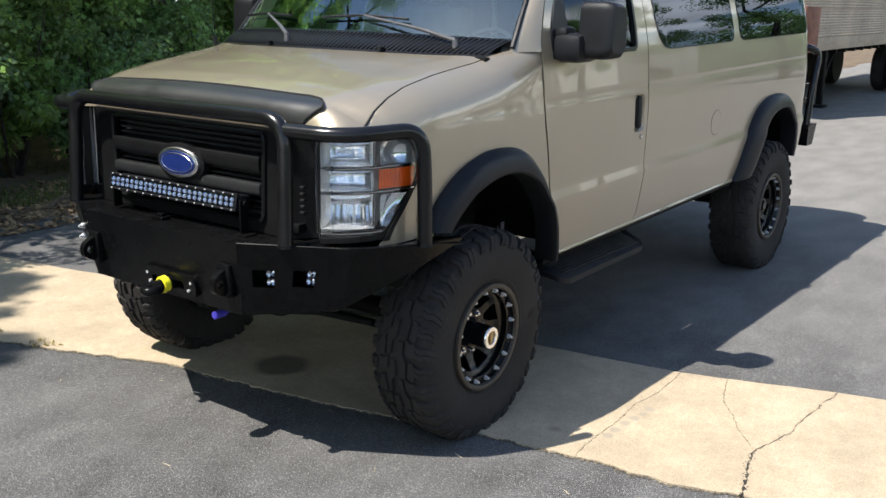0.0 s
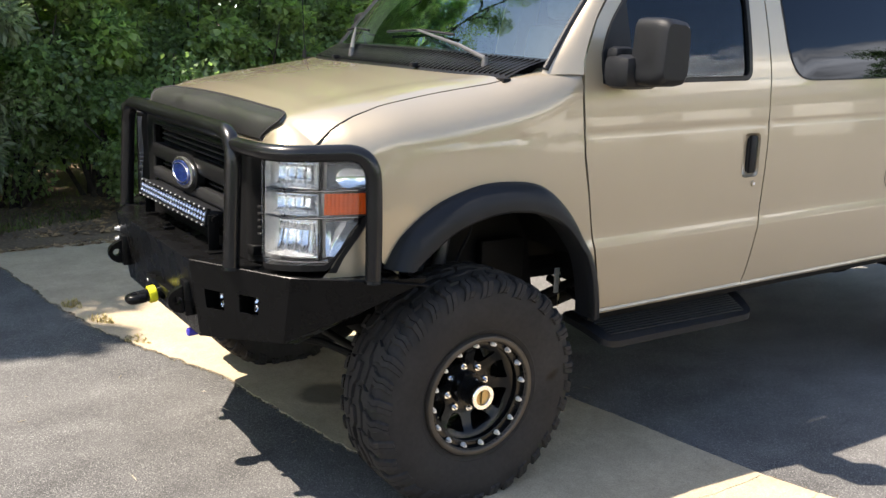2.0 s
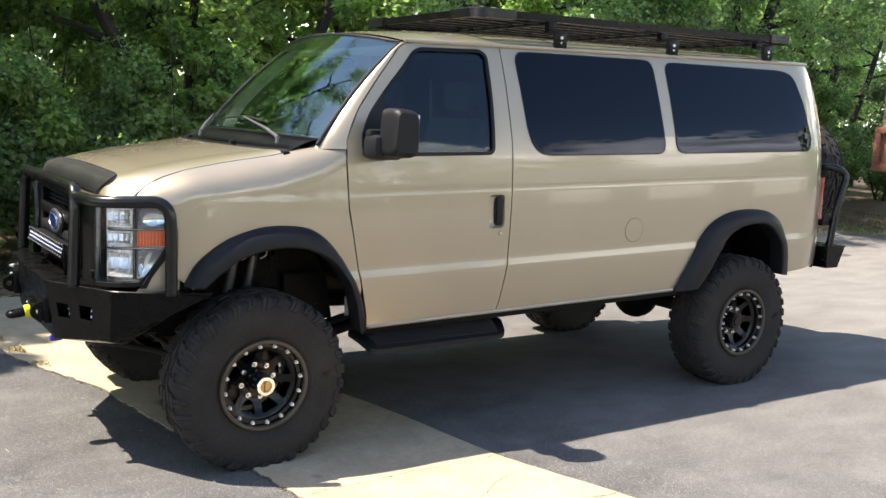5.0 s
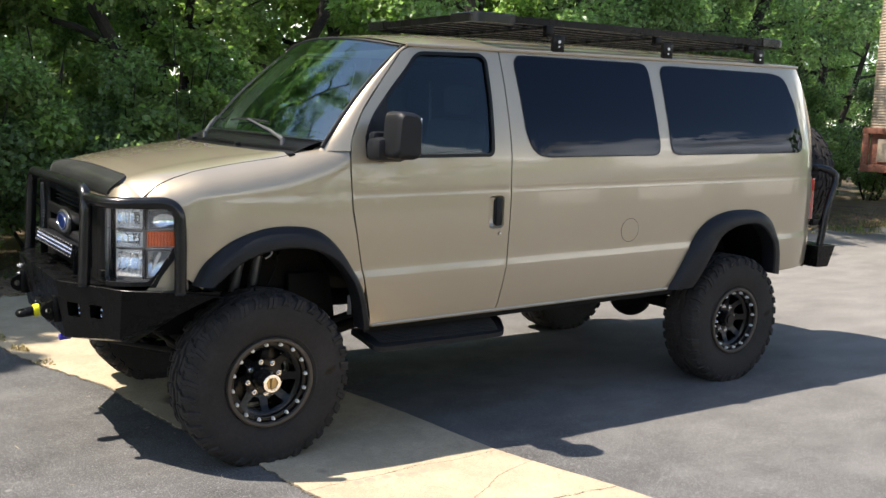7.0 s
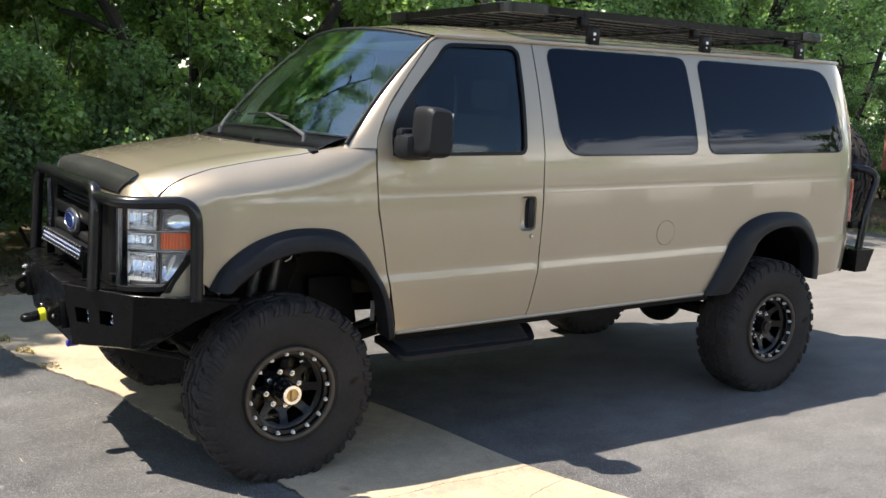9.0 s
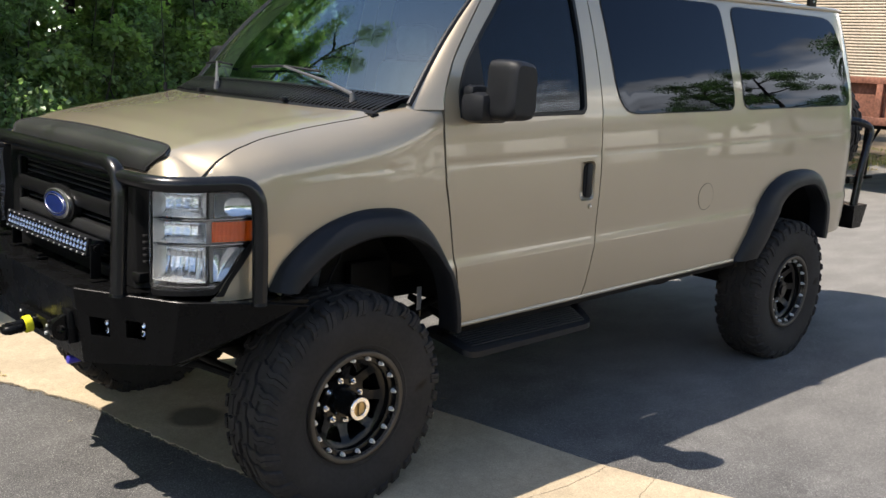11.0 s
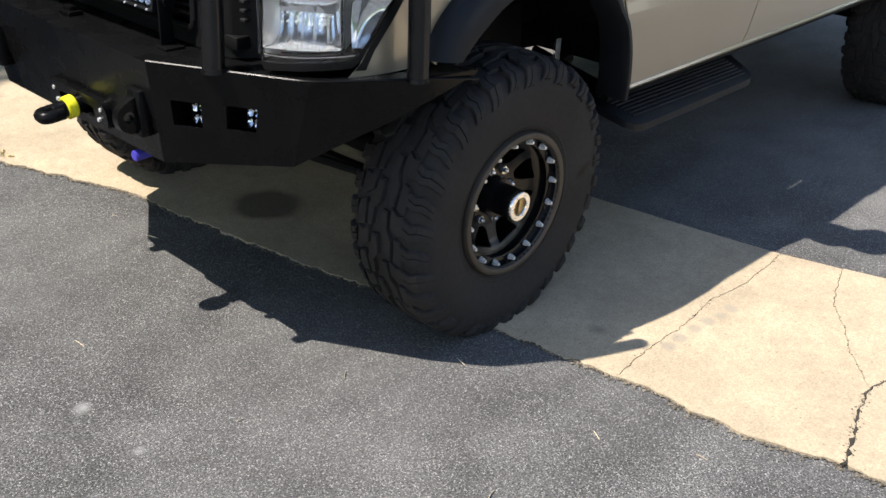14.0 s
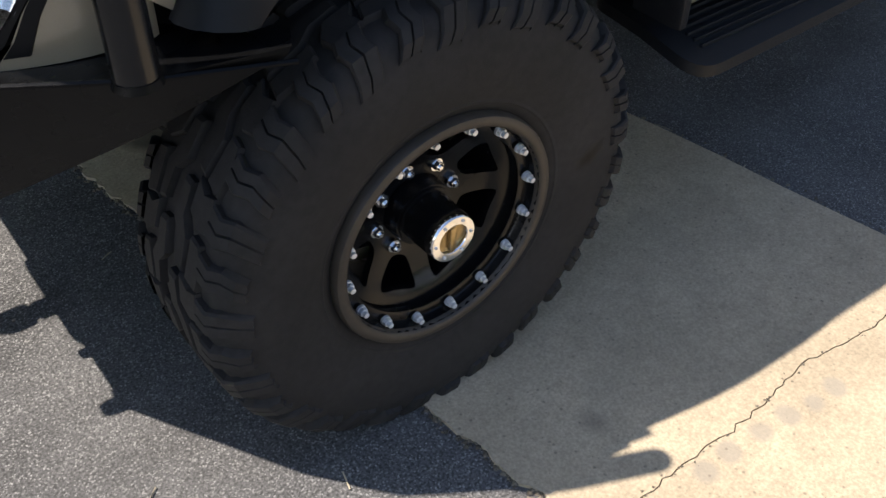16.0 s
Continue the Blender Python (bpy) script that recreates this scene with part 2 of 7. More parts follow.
def lathe(profile, n=48, axis="y", close=False):
    """Verts and faces of a (radius, along) profile turned about the y axis."""
    verts, faces, m = [], [], len(profile)
    for k in range(n):
        a = 2 * math.pi * k / n
        verts += [(r * math.cos(a), y, r * math.sin(a)) for r, y in profile]
    for k in range(n):
        k2 = (k + 1) % n
        for i in range(m if close else m - 1):
            j = (i + 1) % m
            faces.append((k * m + i, k * m + j, k2 * m + j, k2 * m + i))
    return verts, faces


def inside(px, py, poly):
    """Which of the points (arrays) lie inside a polygon."""
    res = np.zeros(len(px), bool)
    for (x1, y1), (x2, y2) in zip(poly, poly[1:] + poly[:1]):
        cross = (y1 > py) != (y2 > py)
        res ^= cross & (px < (x2 - x1) * (py - y1) / ((y2 - y1) or 1e-12) + x1)
    return res


def dense(poly, step):
    out = []
    for (x1, y1), (x2, y2) in zip(poly, poly[1:] + poly[:1]):
        k = max(1, int(math.hypot(x2 - x1, y2 - y1) / step))
        out += [(x1 + (x2 - x1) * i / k, y1 + (y2 - y1) * i / k) for i in range(k)]
    return out


def rounded(poly, radius, n=5):
    """A closed polygon with rounded corners."""
    out, k = [], len(poly)
    for i in range(k):
        a, b, c = (Vector(poly[(i + d) % k]) for d in (-1, 0, 1))
        u, v = a - b, c - b
        r = min(radius, u.length * 0.45, v.length * 0.45)
        p, q = b + u.normalized() * r, b + v.normalized() * r
        for j in range(n + 1):
            s = j / n
            out.append(tuple(p * (1 - s) ** 2 + b * 2 * s * (1 - s) + q * s * s))
    return out


def sheet(outline, holes, step, place, thick=0.012, into=(0, 1, 0), rows=()):
    """A bent sheet with holes: the flat outline is meshed, placed by place(u, v) and given its thickness along into."""
    loops = [dense(list(outline), step)] + [dense(list(h), step) for h in holes]
    pts = [p for loop in loops for p in loop]
    edges, n = [], 0
    for loop in loops:
        edges += [(n + i, n + (i + 1) % len(loop)) for i in range(len(loop))]
        n += len(loop)
    us, vs = [p[0] for p in loops[0]], [p[1] for p in loops[0]]
    gu, gv = np.meshgrid(np.arange(min(us) + step / 2, max(us), step), np.arange(min(vs) + step / 2, max(vs), step))
    gu, gv = gu.ravel(), gv.ravel()
    for row in rows:
        far = np.abs(gv - row) > 0.25 * step
        gu, gv = gu[far], gv[far]
    for row in rows:
        ru = np.arange(min(us) + step / 2, max(us), step)
        gu, gv = np.r_[gu, ru], np.r_[gv, np.full(len(ru), row)]
    ok = inside(gu, gv, loops[0])
    for h in loops[1:]:
        ok &= ~inside(gu, gv, h)
    bound = np.array(pts)
    near = np.array([np.min((bound[:, 0] - a) ** 2 + (bound[:, 1] - b) ** 2) for a, b in zip(gu, gv)]) if len(gu) else np.array([])
    ok &= near > ((0.2 if rows else 0.45) * step) ** 2
    pts += [(float(a), float(b)) for a, b in zip(gu[ok], gv[ok])]
    flat, _, tris, *_ = geometry.delaunay_2d_cdt([Vector(p) for p in pts], edges, [], 0, 1e-6)
    cu = np.array([sum(flat[i].x for i in t) / 3 for t in tris])
    cv = np.array([sum(flat[i].y for i in t) / 3 for t in tris])
    ok = inside(cu, cv, loops[0])
    for h in loops[1:]:
        ok &= ~inside(cu, cv, h)
    tris = [t for t, k in zip(tris, ok) if k]
    verts = [Vector(place(p.x, p.y)) for p in flat]
    into = Vector(into)
    if tris:
        a, b, c = (verts[i] for i in tris[0])
        tot = sum((((verts[t[1]] - verts[t[0]]).cross(verts[t[2]] - verts[t[0]])).dot(into) for t in tris))
        if tot > 0:
            tris = [tuple(reversed(t)) for t in tris]
    if not thick:
        return verts, [tuple(t) for t in tris]
    k = len(verts)
    rim = {}
    for t in tris:
        for i, j in ((t[0], t[1]), (t[1], t[2]), (t[2], t[0])):
            if (j, i) in rim:
                del rim[(j, i)]
            else:
                rim[(i, j)] = 1
    faces = [tuple(t) for t in tris] + [tuple(i + k for i in reversed(t)) for t in tris]
    faces += [(j, i, i + k, j + k) for i, j in rim]
    return verts + [v + into * thick for v in verts], faces


def grid_mesh(nu, nv, place):
    """Verts and faces of place(u, v) for u, v from 0 to 1."""
    verts = [place(i / nu, j / nv) for i in range(nu + 1) for j in range(nv + 1)]
    faces = [(i * (nv + 1) + j, (i + 1) * (nv + 1) + j, (i + 1) * (nv + 1) + j + 1, i * (nv + 1) + j + 1) for i in range(nu) for j in range(nv)]
    return verts, faces


def lerp(xs, ys):
    return lambda x: float(np.interp(x, xs, ys))


def spline(pts, n):
    """n points, evenly spaced, on a smooth line through pts."""
    p = np.array(pts, float)
    p = np.vstack([2 * p[0] - p[1], p, 2 * p[-1] - p[-2]])
    out = []
    for i in range(1, len(p) - 2):
        for s in np.linspace(0, 1, 12, endpoint=False):
            a, b, c, d = p[i - 1 : i + 3]
            out.append(0.5 * (2 * b + (c - a) * s + (2 * a - 5 * b + 4 * c - d) * s**2 + (3 * b - a - 3 * c + d) * s**3))
    out = np.array(out + [p[-2]])
    d = np.r_[0, np.cumsum(np.linalg.norm(np.diff(out, axis=0), axis=1))]
    s = np.linspace(0, d[-1], n)
    return np.stack([np.interp(s, d, out[:, k]) for k in range(out.shape[1])], 1)


# ---- ground ----
def asphalt_material():
    m = mat("asphalt", (0.075, 0.0735, 0.072), rough=0.85, var=0.25, scale=4.5, fine=0.8, fscale=170, bump=1.0, bscale=230, spec=0.35)
    nt, n = m.node_tree, m.node_tree.nodes
    b = n["Principled BSDF"]
    tc = n.new("ShaderNodeTexCoord")
    # pale aggregate chips
    vo, rp, mx = n.new("ShaderNodeTexVoronoi"), n.new("ShaderNodeValToRGB"), n.new("ShaderNodeMix")
    vo.inputs["Scale"].default_value = 300
    nt.links.new(tc.outputs["Object"], vo.inputs["Vector"])
    nt.links.new(vo.outputs["Color"], rp.inputs[0])
    rp.color_ramp.elements[0].position, rp.color_ramp.elements[1].position = 0.68, 0.93
    rp.color_ramp.elements[0].color, rp.color_ramp.elements[1].color = (0, 0, 0, 1), (0.64, 0.64, 0.64, 1)
    mx.data_type = "RGBA"
    src = b.inputs["Base Color"].links[0].from_socket
    nt.links.new(rp.outputs[0], mx.inputs[0])
    nt.links.new(src, mx.inputs[6])
    mx.inputs[7].default_value = (0.46, 0.45, 0.43, 1)
    # broad worn, dusty patches
    big, br, m2 = n.new("ShaderNodeTexNoise"), n.new("ShaderNodeMapRange"), n.new("ShaderNodeMix")
    big.inputs["Scale"].default_value, big.inputs["Detail"].default_value = 0.55, 6
    nt.links.new(tc.outputs["Object"], big.inputs["Vector"])
    nt.links.new(big.outputs[0], br.inputs[0])
    br.inputs[1].default_value, br.inputs[2].default_value, br.inputs[3].default_value, br.inputs[4].default_value = 0.42, 0.68, 0.0, 0.35
    m2.data_type = "RGBA"
    nt.links.new(br.outputs[0], m2.inputs[0])
    nt.links.new(mx.outputs[2], m2.inputs[6])
    m2.inputs[7].default_value = (0.17, 0.165, 0.16, 1)
    # a paler tone towards the far end of the yard, with an uneven border
    sx, rx, ad, m3 = n.new("ShaderNodeSeparateXYZ"), n.new("ShaderNodeMapRange"), n.new("ShaderNodeMath"), n.new("ShaderNodeMix")
    nt.links.new(tc.outputs["Object"], sx.inputs[0])
    ad.operation = "MULTIPLY_ADD"
    nt.links.new(big.outputs[0], ad.inputs[0])
    ad.inputs[1].default_value = 5.0
    nt.links.new(sx.outputs[0], ad.inputs[2])
    nt.links.new(ad.outputs[0], rx.inputs[0])
    rx.inputs[1].default_value, rx.inputs[2].default_value, rx.inputs[3].default_value, rx.inputs[4].default_value = 3.5, 9.5, 0.0, 0.75
    m3.data_type = "RGBA"
    nt.links.new(rx.outputs[0], m3.inputs[0])
    nt.links.new(m2.outputs[2], m3.inputs[6])
    m3.inputs[7].default_value = (0.225, 0.213, 0.195, 1)
    # sweeping streaks of wear
    mp, sn, sr, sm = n.new("ShaderNodeMapping"), n.new("ShaderNodeTexNoise"), n.new("ShaderNodeMapRange"), n.new("ShaderNodeVectorMath")
    mp.inputs["Rotation"].default_value[2], mp.inputs["Scale"].default_value = 0.5, (1.0, 2.4, 1.0)
    nt.links.new(tc.outputs["Object"], mp.inputs["Vector"])
    nt.links.new(mp.outputs[0], sn.inputs["Vector"])
    sn.inputs["Scale"].default_value, sn.inputs["Detail"].default_value = 1.6, 5
    nt.links.new(sn.outputs[0], sr.inputs[0])
    sr.inputs[1].default_value, sr.inputs[2].default_value, sr.inputs[3].default_value, sr.inputs[4].default_value = 0.3, 0.7, 0.79, 1.09
    sm.operation = "SCALE"
    nt.links.new(m3.outputs[2], sm.inputs[0])
    # mottle of coarse stones, a finger across
    mo, mr, mu = n.new("ShaderNodeTexNoise"), n.new("ShaderNodeMapRange"), n.new("ShaderNodeMath")
    mo.inputs["Scale"].default_value, mo.inputs["Detail"].default_value, mo.inputs["Roughness"].default_value = 42, 3, 0.7
    nt.links.new(tc.outputs["Object"], mo.inputs["Vector"])
    nt.links.new(mo.outputs[0], mr.inputs[0])
    mr.inputs[1].default_value, mr.inputs[2].default_value, mr.inputs[3].default_value, mr.inputs[4].default_value = 0.32, 0.68, 0.88, 1.13
    mu.operation = "MULTIPLY"
    nt.links.new(sr.outputs[0], mu.inputs[0])
    nt.links.new(mr.outputs[0], mu.inputs[1])
    nt.links.new(mu.outputs[0], sm.inputs["Scale"])
    nt.links.new(sm.outputs[0], b.inputs["Base Color"])
    return m


ASPHALT = asphalt_material()
def stain(m, x, y, r, col, soft=0.05, wob=0.06):
    """An oil stain on a paving material."""
    nt, n = m.node_tree, m.node_tree.nodes
    b = n["Principled BSDF"]
    src = b.inputs["Base Color"].links[0].from_socket
    tc, d, nz, ad, rg, mx = (n.new(k) for k in ("ShaderNodeTexCoord", "ShaderNodeVectorMath", "ShaderNodeTexNoise", "ShaderNodeMath", "ShaderNodeMapRange", "ShaderNodeMix"))
    d.operation = "DISTANCE"
    d.inputs[1].default_value = (x, y, 0)
    nt.links.new(tc.outputs["Object"], d.inputs[0])
    nz.inputs["Scale"].default_value = 9
    nt.links.new(tc.outputs["Object"], nz.inputs["Vector"])
    ad.operation = "MULTIPLY_ADD"
    ad.inputs[1].default_value = wob
    nt.links.new(nz.outputs[0], ad.inputs[0])
    nt.links.new(d.outputs["Value"], ad.inputs[2])
    nt.links.new(ad.outputs[0], rg.inputs[0])
    rg.inputs[1].default_value, rg.inputs[2].default_value, rg.inputs[3].default_value, rg.inputs[4].default_value = r, r + soft, 0.8, 0.0
    mx.data_type = "RGBA"
    nt.links.new(rg.outputs[0], mx.inputs[0])
    nt.links.new(src, mx.inputs[6])
    mx.inputs[7].default_value = (*col, 1)
    nt.links.new(mx.outputs[2], b.inputs["Base Color"])


for x, y, r in ((-1.21, -.53, .022), (-1.20, -.80, .012), (-1.5, -.2, .01)):
    stain(ASPHALT, x, y, r + .008, (0.30, 0.30, 0.29), .03, .05)
CONCRETE = mat("concrete", (0.410, 0.335, 0.232), rough=0.88, var=0.13, scale=3.2, fine=0.17, fscale=160, bump=0.5, bscale=200, spec=0.3)
stain(CONCRETE, -.03, .19, .14, (0.10, 0.085, 0.065))
stain(CONCRETE, .18, -1.28, .02, (0.12, 0.10, 0.08))


for x, y in ((.266, -1.485), (.337, -1.487), (.426, -1.492), (.499, -1.498), (.57, -1.508), (.631, -1.512)):
    stain(CONCRETE, x, y, .043, (0.30, 0.262, 0.205), .012, .045)


def pits(m, scale, lo, hi, col):
    """Small dark pits and specks."""
    nt, n = m.node_tree, m.node_tree.nodes
    b = n["Principled BSDF"]
    src = b.inputs["Base Color"].links[0].from_socket
    tc, vo, rg, nz, mu, mx = (n.new(k) for k in ("ShaderNodeTexCoord", "ShaderNodeTexVoronoi", "ShaderNodeMapRange", "ShaderNodeTexNoise", "ShaderNodeMath", "ShaderNodeMix"))
    vo.inputs["Scale"].default_value = scale
    nz.inputs["Scale"].default_value = 3.0
    for k in (vo, nz):
        nt.links.new(tc.outputs["Object"], k.inputs["Vector"])
    nt.links.new(vo.outputs["Distance"], rg.inputs[0])
    rg.inputs[1].default_value, rg.inputs[2].default_value, rg.inputs[3].default_value, rg.inputs[4].default_value = lo, hi, 0.9, 0.0
    mu.operation = "MULTIPLY"
    nt.links.new(rg.outputs[0], mu.inputs[0])
    nt.links.new(nz.outputs[0], mu.inputs[1])
    mx.data_type = "RGBA"
    nt.links.new(mu.outputs[0], mx.inputs[0])
    nt.links.new(src, mx.inputs[6])
    mx.inputs[7].default_value = (*col, 1)
    nt.links.new(mx.outputs[2], b.inputs["Base Color"])


def mottle(m, scale, lo, hi):
    """Blotches at hand size, lighter and darker."""
    nt, n = m.node_tree, m.node_tree.nodes
    b = n["Principled BSDF"]
    src = b.inputs["Base Color"].links[0].from_socket
    tc, nz, rg, mx = (n.new(k) for k in ("ShaderNodeTexCoord", "ShaderNodeTexNoise", "ShaderNodeMapRange", "ShaderNodeVectorMath"))
    nz.inputs["Scale"].default_value, nz.inputs["Detail"].default_value, nz.inputs["Roughness"].default_value = scale, 5, 0.65
    nt.links.new(tc.outputs["Object"], nz.inputs["Vector"])
    nt.links.new(nz.outputs[0], rg.inputs[0])
    rg.inputs[1].default_value, rg.inputs[2].default_value, rg.inputs[3].default_value, rg.inputs[4].default_value = 0.3, 0.7, lo, hi
    mx.operation = "SCALE"
    nt.links.new(src, mx.inputs[0])
    nt.links.new(rg.outputs[0], mx.inputs["Scale"])
    nt.links.new(mx.outputs[0], b.inputs["Base Color"])


mottle(CONCRETE, 16, .91, 1.07)
pits(CONCRETE, 38, .08, .16, (0.12, 0.10, 0.075))
pits(CONCRETE, 70, .06, .13, (0.10, 0.085, 0.065))
pits(CONCRETE, 130, .12, .30, (0.30, 0.25, 0.18))
EARTH = mat("leaf_litter", (0.13, 0.092, 0.055), rough=0.95, var=0.35, scale=3, fine=0.35, fscale=40, bump=1.0, bscale=60)
GRASS = leaf_mat("grass", (0.085, 0.105, 0.035))
DRYGRASS = mat("dry_grass", (0.42, 0.34, 0.15), rough=0.9, var=0.3, scale=4, island=0.4)

me = mesh("ground", [(-400, -400, 0), (400, -400, 0), (400, 400, 0), (-400, 400, 0)], [(0, 1, 2, 3)], 0)
me.materials.append(ASPHALT)
tagged(new("ground", me), "grey worn asphalt yard with pale stone chips", "ground", kind="structure")

# the wood's floor behind the asphalt, a low uneven bank
def bank(u, v):
    x = -45 + 110 * u
    y = (3.95 + 0.12 * math.sin(x * 1.7) + 0.1 * math.sin(x * 0.6) + 0.35 * max(0, x - 4) ** 0.35) + v * v * 60
    d = v * v * 60
    z = 0.004 + 0.10 * (1 - math.exp(-d * 1.5)) * (0.6 + 0.4 * noise.noise((x * 0.8, y * 0.8, 0))) + 0.02 * d
    return (x, y, z if v > 0 else -0.02)

v, f = grid_mesh(260, 40, bank)
me = mesh("verge", v, f, 60)
me.materials.append(EARTH)
tagged(new("verge", me), "brown leaf litter and thin grass at the wood's edge", "ground", kind="structure")


# ---- the van ----
RAKE = 0.018                      # the body rises to the rear
van = tagged(new("van"), "gold lifted passenger van with black bumper, flares and roof rack", "van")
van.matrix_world = Matrix.Translation((0, -0.035, 0))

CREASES = [.914, .919, .951, .956, 1.340, 1.346, 1.366, 1.373]
half_width = lerp([.60, .645, .70, .80, .914, .919, .951, .956, 1.15, 1.25, 1.340, 1.346, 1.366, 1.373, 1.45, 1.553, 1.65, 1.75, 1.9, 2.0, 2.12, 2.17, 2.3],
                  [.943, .952, .963, .972, .9768, .9762, .9678, .9668, .970, .9690, .9640, .9632, .9578, .9596, .9528, .942, .924, .899, .856, .825, .785, .766, .70])


def side(x, z, off=0.0, s=-1):
    """A place on the van's flank; s -1: driver's side."""
    w = half_width(z) + off
    if x > 4.10:
        w -= 0.16 * ((x - 4.10) / 0.42) ** 2
    return (x, s * w, z + RAKE * x)


def body(x, y, z):
    return (x, y, z + RAKE * x)


# nose: hood crown, shoulder and flank
hood_z = lerp([-.74, -.66, -.60, -.5, -.3, -.1, .1, .45], [1.40, 1.455, 1.478, 1.505, 1.54, 1.567, 1.59, 1.655])
sh_y = lerp([-.7, -.55, -.35, -.15, .15, .30, .46], [.64, .62, .60, .60, .695, .750, .835])
sh_w = lerp([-.70, -.64, -.58, -.5, -.42, -.3, -.1, .15, .30, .46], [.74, .82, .88, .925, .945, .957, .962, .960, .953, .941])
sh_z = lerp([-.66, -.5, -.35, -.1, .1, .2, .30, .38, .46], [1.20, 1.285, 1.345, 1.365, 1.385, 1.405, 1.430, 1.465, 1.510])


def fender_at(x, v, s=-1):
    """v: height up to 1.15, then over the shoulder to 2.0."""
    if v <= 1.2:
        z = v if v < 1.15 else 1.15 + (v - 1.15) / 0.05 * (sh_z(x) - 1.15)
        k = min(1, max(0, (z - 0.95) / (sh_z(x) - 0.95)))
        w = half_width(z) + (sh_w(x) - half_width(sh_z(x))) * (0.45 + 0.55 * k)
        return body(x, s * w, z)
    a = (v - 1.2) / 0.8 * math.pi / 2
    top = hood_z(x) - 0.02
    return body(x, s * (sh_y(x) + (sh_w(x) - sh_y(x)) * math.cos(a)), sh_z(x) + (top - sh_z(x)) * (1 - min(1, max(0, math.cos(a))) ** 2.3) ** .435)


def old_v(v):
    """From the stretched height used to mesh the fender to fender_at's."""
    return v if v < 1.15 else 1.15 + (v - 1.15) * .2 if v < 1.40 else v - .2


def new_v(p):
    return (p[0], p[1] if p[1] < 1.15 else 1.15 + (p[1] - 1.15) * 5 if p[1] < 1.2 else p[1] + .2)


FLARE_F_OUT = [(-.395, .955), (-.33, 1.06), (-.20, 1.155), (-.05, 1.205), (.10, 1.215), (.25, 1.19), (.36, 1.11), (.45, .99), (.53, .837), (.580, .640)]
FLARE_F_IN = [(-.305, .945), (-.235, 1.003), (-.14, 1.066), (-.02, 1.102), (.10, 1.111), (.22, 1.092), (.325, 1.043), (.405, .967), (.47, .85), (.522, .640)]
FLARE_R_OUT = [(2.86, .640), (2.93, .76), (3.05, .955), (3.16, 1.07), (3.32, 1.135), (3.50, 1.152), (3.70, 1.135), (3.84, 1.06), (3.93, .90), (3.985, .660)]
FLARE_R_IN = [(3.05, .650), (3.12, .75), (3.20, .88), (3.29, .983), (3.40, 1.036), (3.52, 1.054), (3.66, 1.045), (3.77, .98), (3.835, .87), (3.868, .680)]

DOOR_FRONT = [(.592, .645), (.586, .702), (.526, .984), (.470, 1.288), (.461, 1.522), (.469, 1.638)]
DOOR_REAR = [(1.500, 2.148), (1.508, 1.926), (1.510, 1.554), (1.500, 1.327), (1.487, .946), (1.440, .70), (1.425, .645)]
DOOR = DOOR_FRONT + [(.546, 1.784), (.680, 1.945), (.791, 2.066), (.838, 2.118), (.885, 2.142), (.95, 2.148)] + DOOR_REAR
DOOR_WIN = [(.555, 1.552), (.558, 1.667), (.612, 1.77), (.734, 1.906), (.859, 2.031), (.915, 2.095), (.96, 2.118), (1.36, 2.125), (1.402, 2.095), (1.400, 1.85), (1.385, 1.575), (1.362, 1.552)]
WIN1 = [(1.605, 2.085), (1.63, 2.122), (1.70, 2.127), (2.62, 2.12), (2.678, 2.11), (2.698, 2.07), (2.722, 1.60), (2.712, 1.555), (2.67, 1.541), (1.78, 1.541), (1.71, 1.556), (1.665, 1.60), (1.635, 1.68)]
WIN2 = [(2.812, 2.07), (2.835, 2.107), (2.90, 2.112), (3.93, 2.098), (4.03, 2.083), (4.085, 2.045), (4.150, 1.87), (4.190, 1.63), (4.185, 1.57), (4.14, 1.543), (2.89, 1.541), (2.842, 1.556), (2.826, 1.60)]


def shrink(poly, d):
    c = np.mean(poly, axis=0)
    out, k = [], len(poly)
    for i in range(k):
        a, b, e = (np.array(poly[(i + j) % k]) for j in (-1, 0, 1))
        t = (e - a) / (np.linalg.norm(e - a) + 1e-9)
        nn = np.array([-t[1], t[0]])
        nn *= np.sign(nn @ (c - b))
        out.append(tuple(b + nn * d))
    return out


def arch(points, d):
    return [(float(a), float(b)) for a, b in spline(points, 40)]


HANDLE = rounded([(1.346, 1.132), (1.456, 1.132), (1.456, 1.325), (1.346, 1.325)], .03, 5)


DOOR_WIN = rounded(DOOR_WIN, .05, 4)
WIN1, WIN2 = rounded(WIN1, .06, 4), rounded(WIN2, .06, 4)


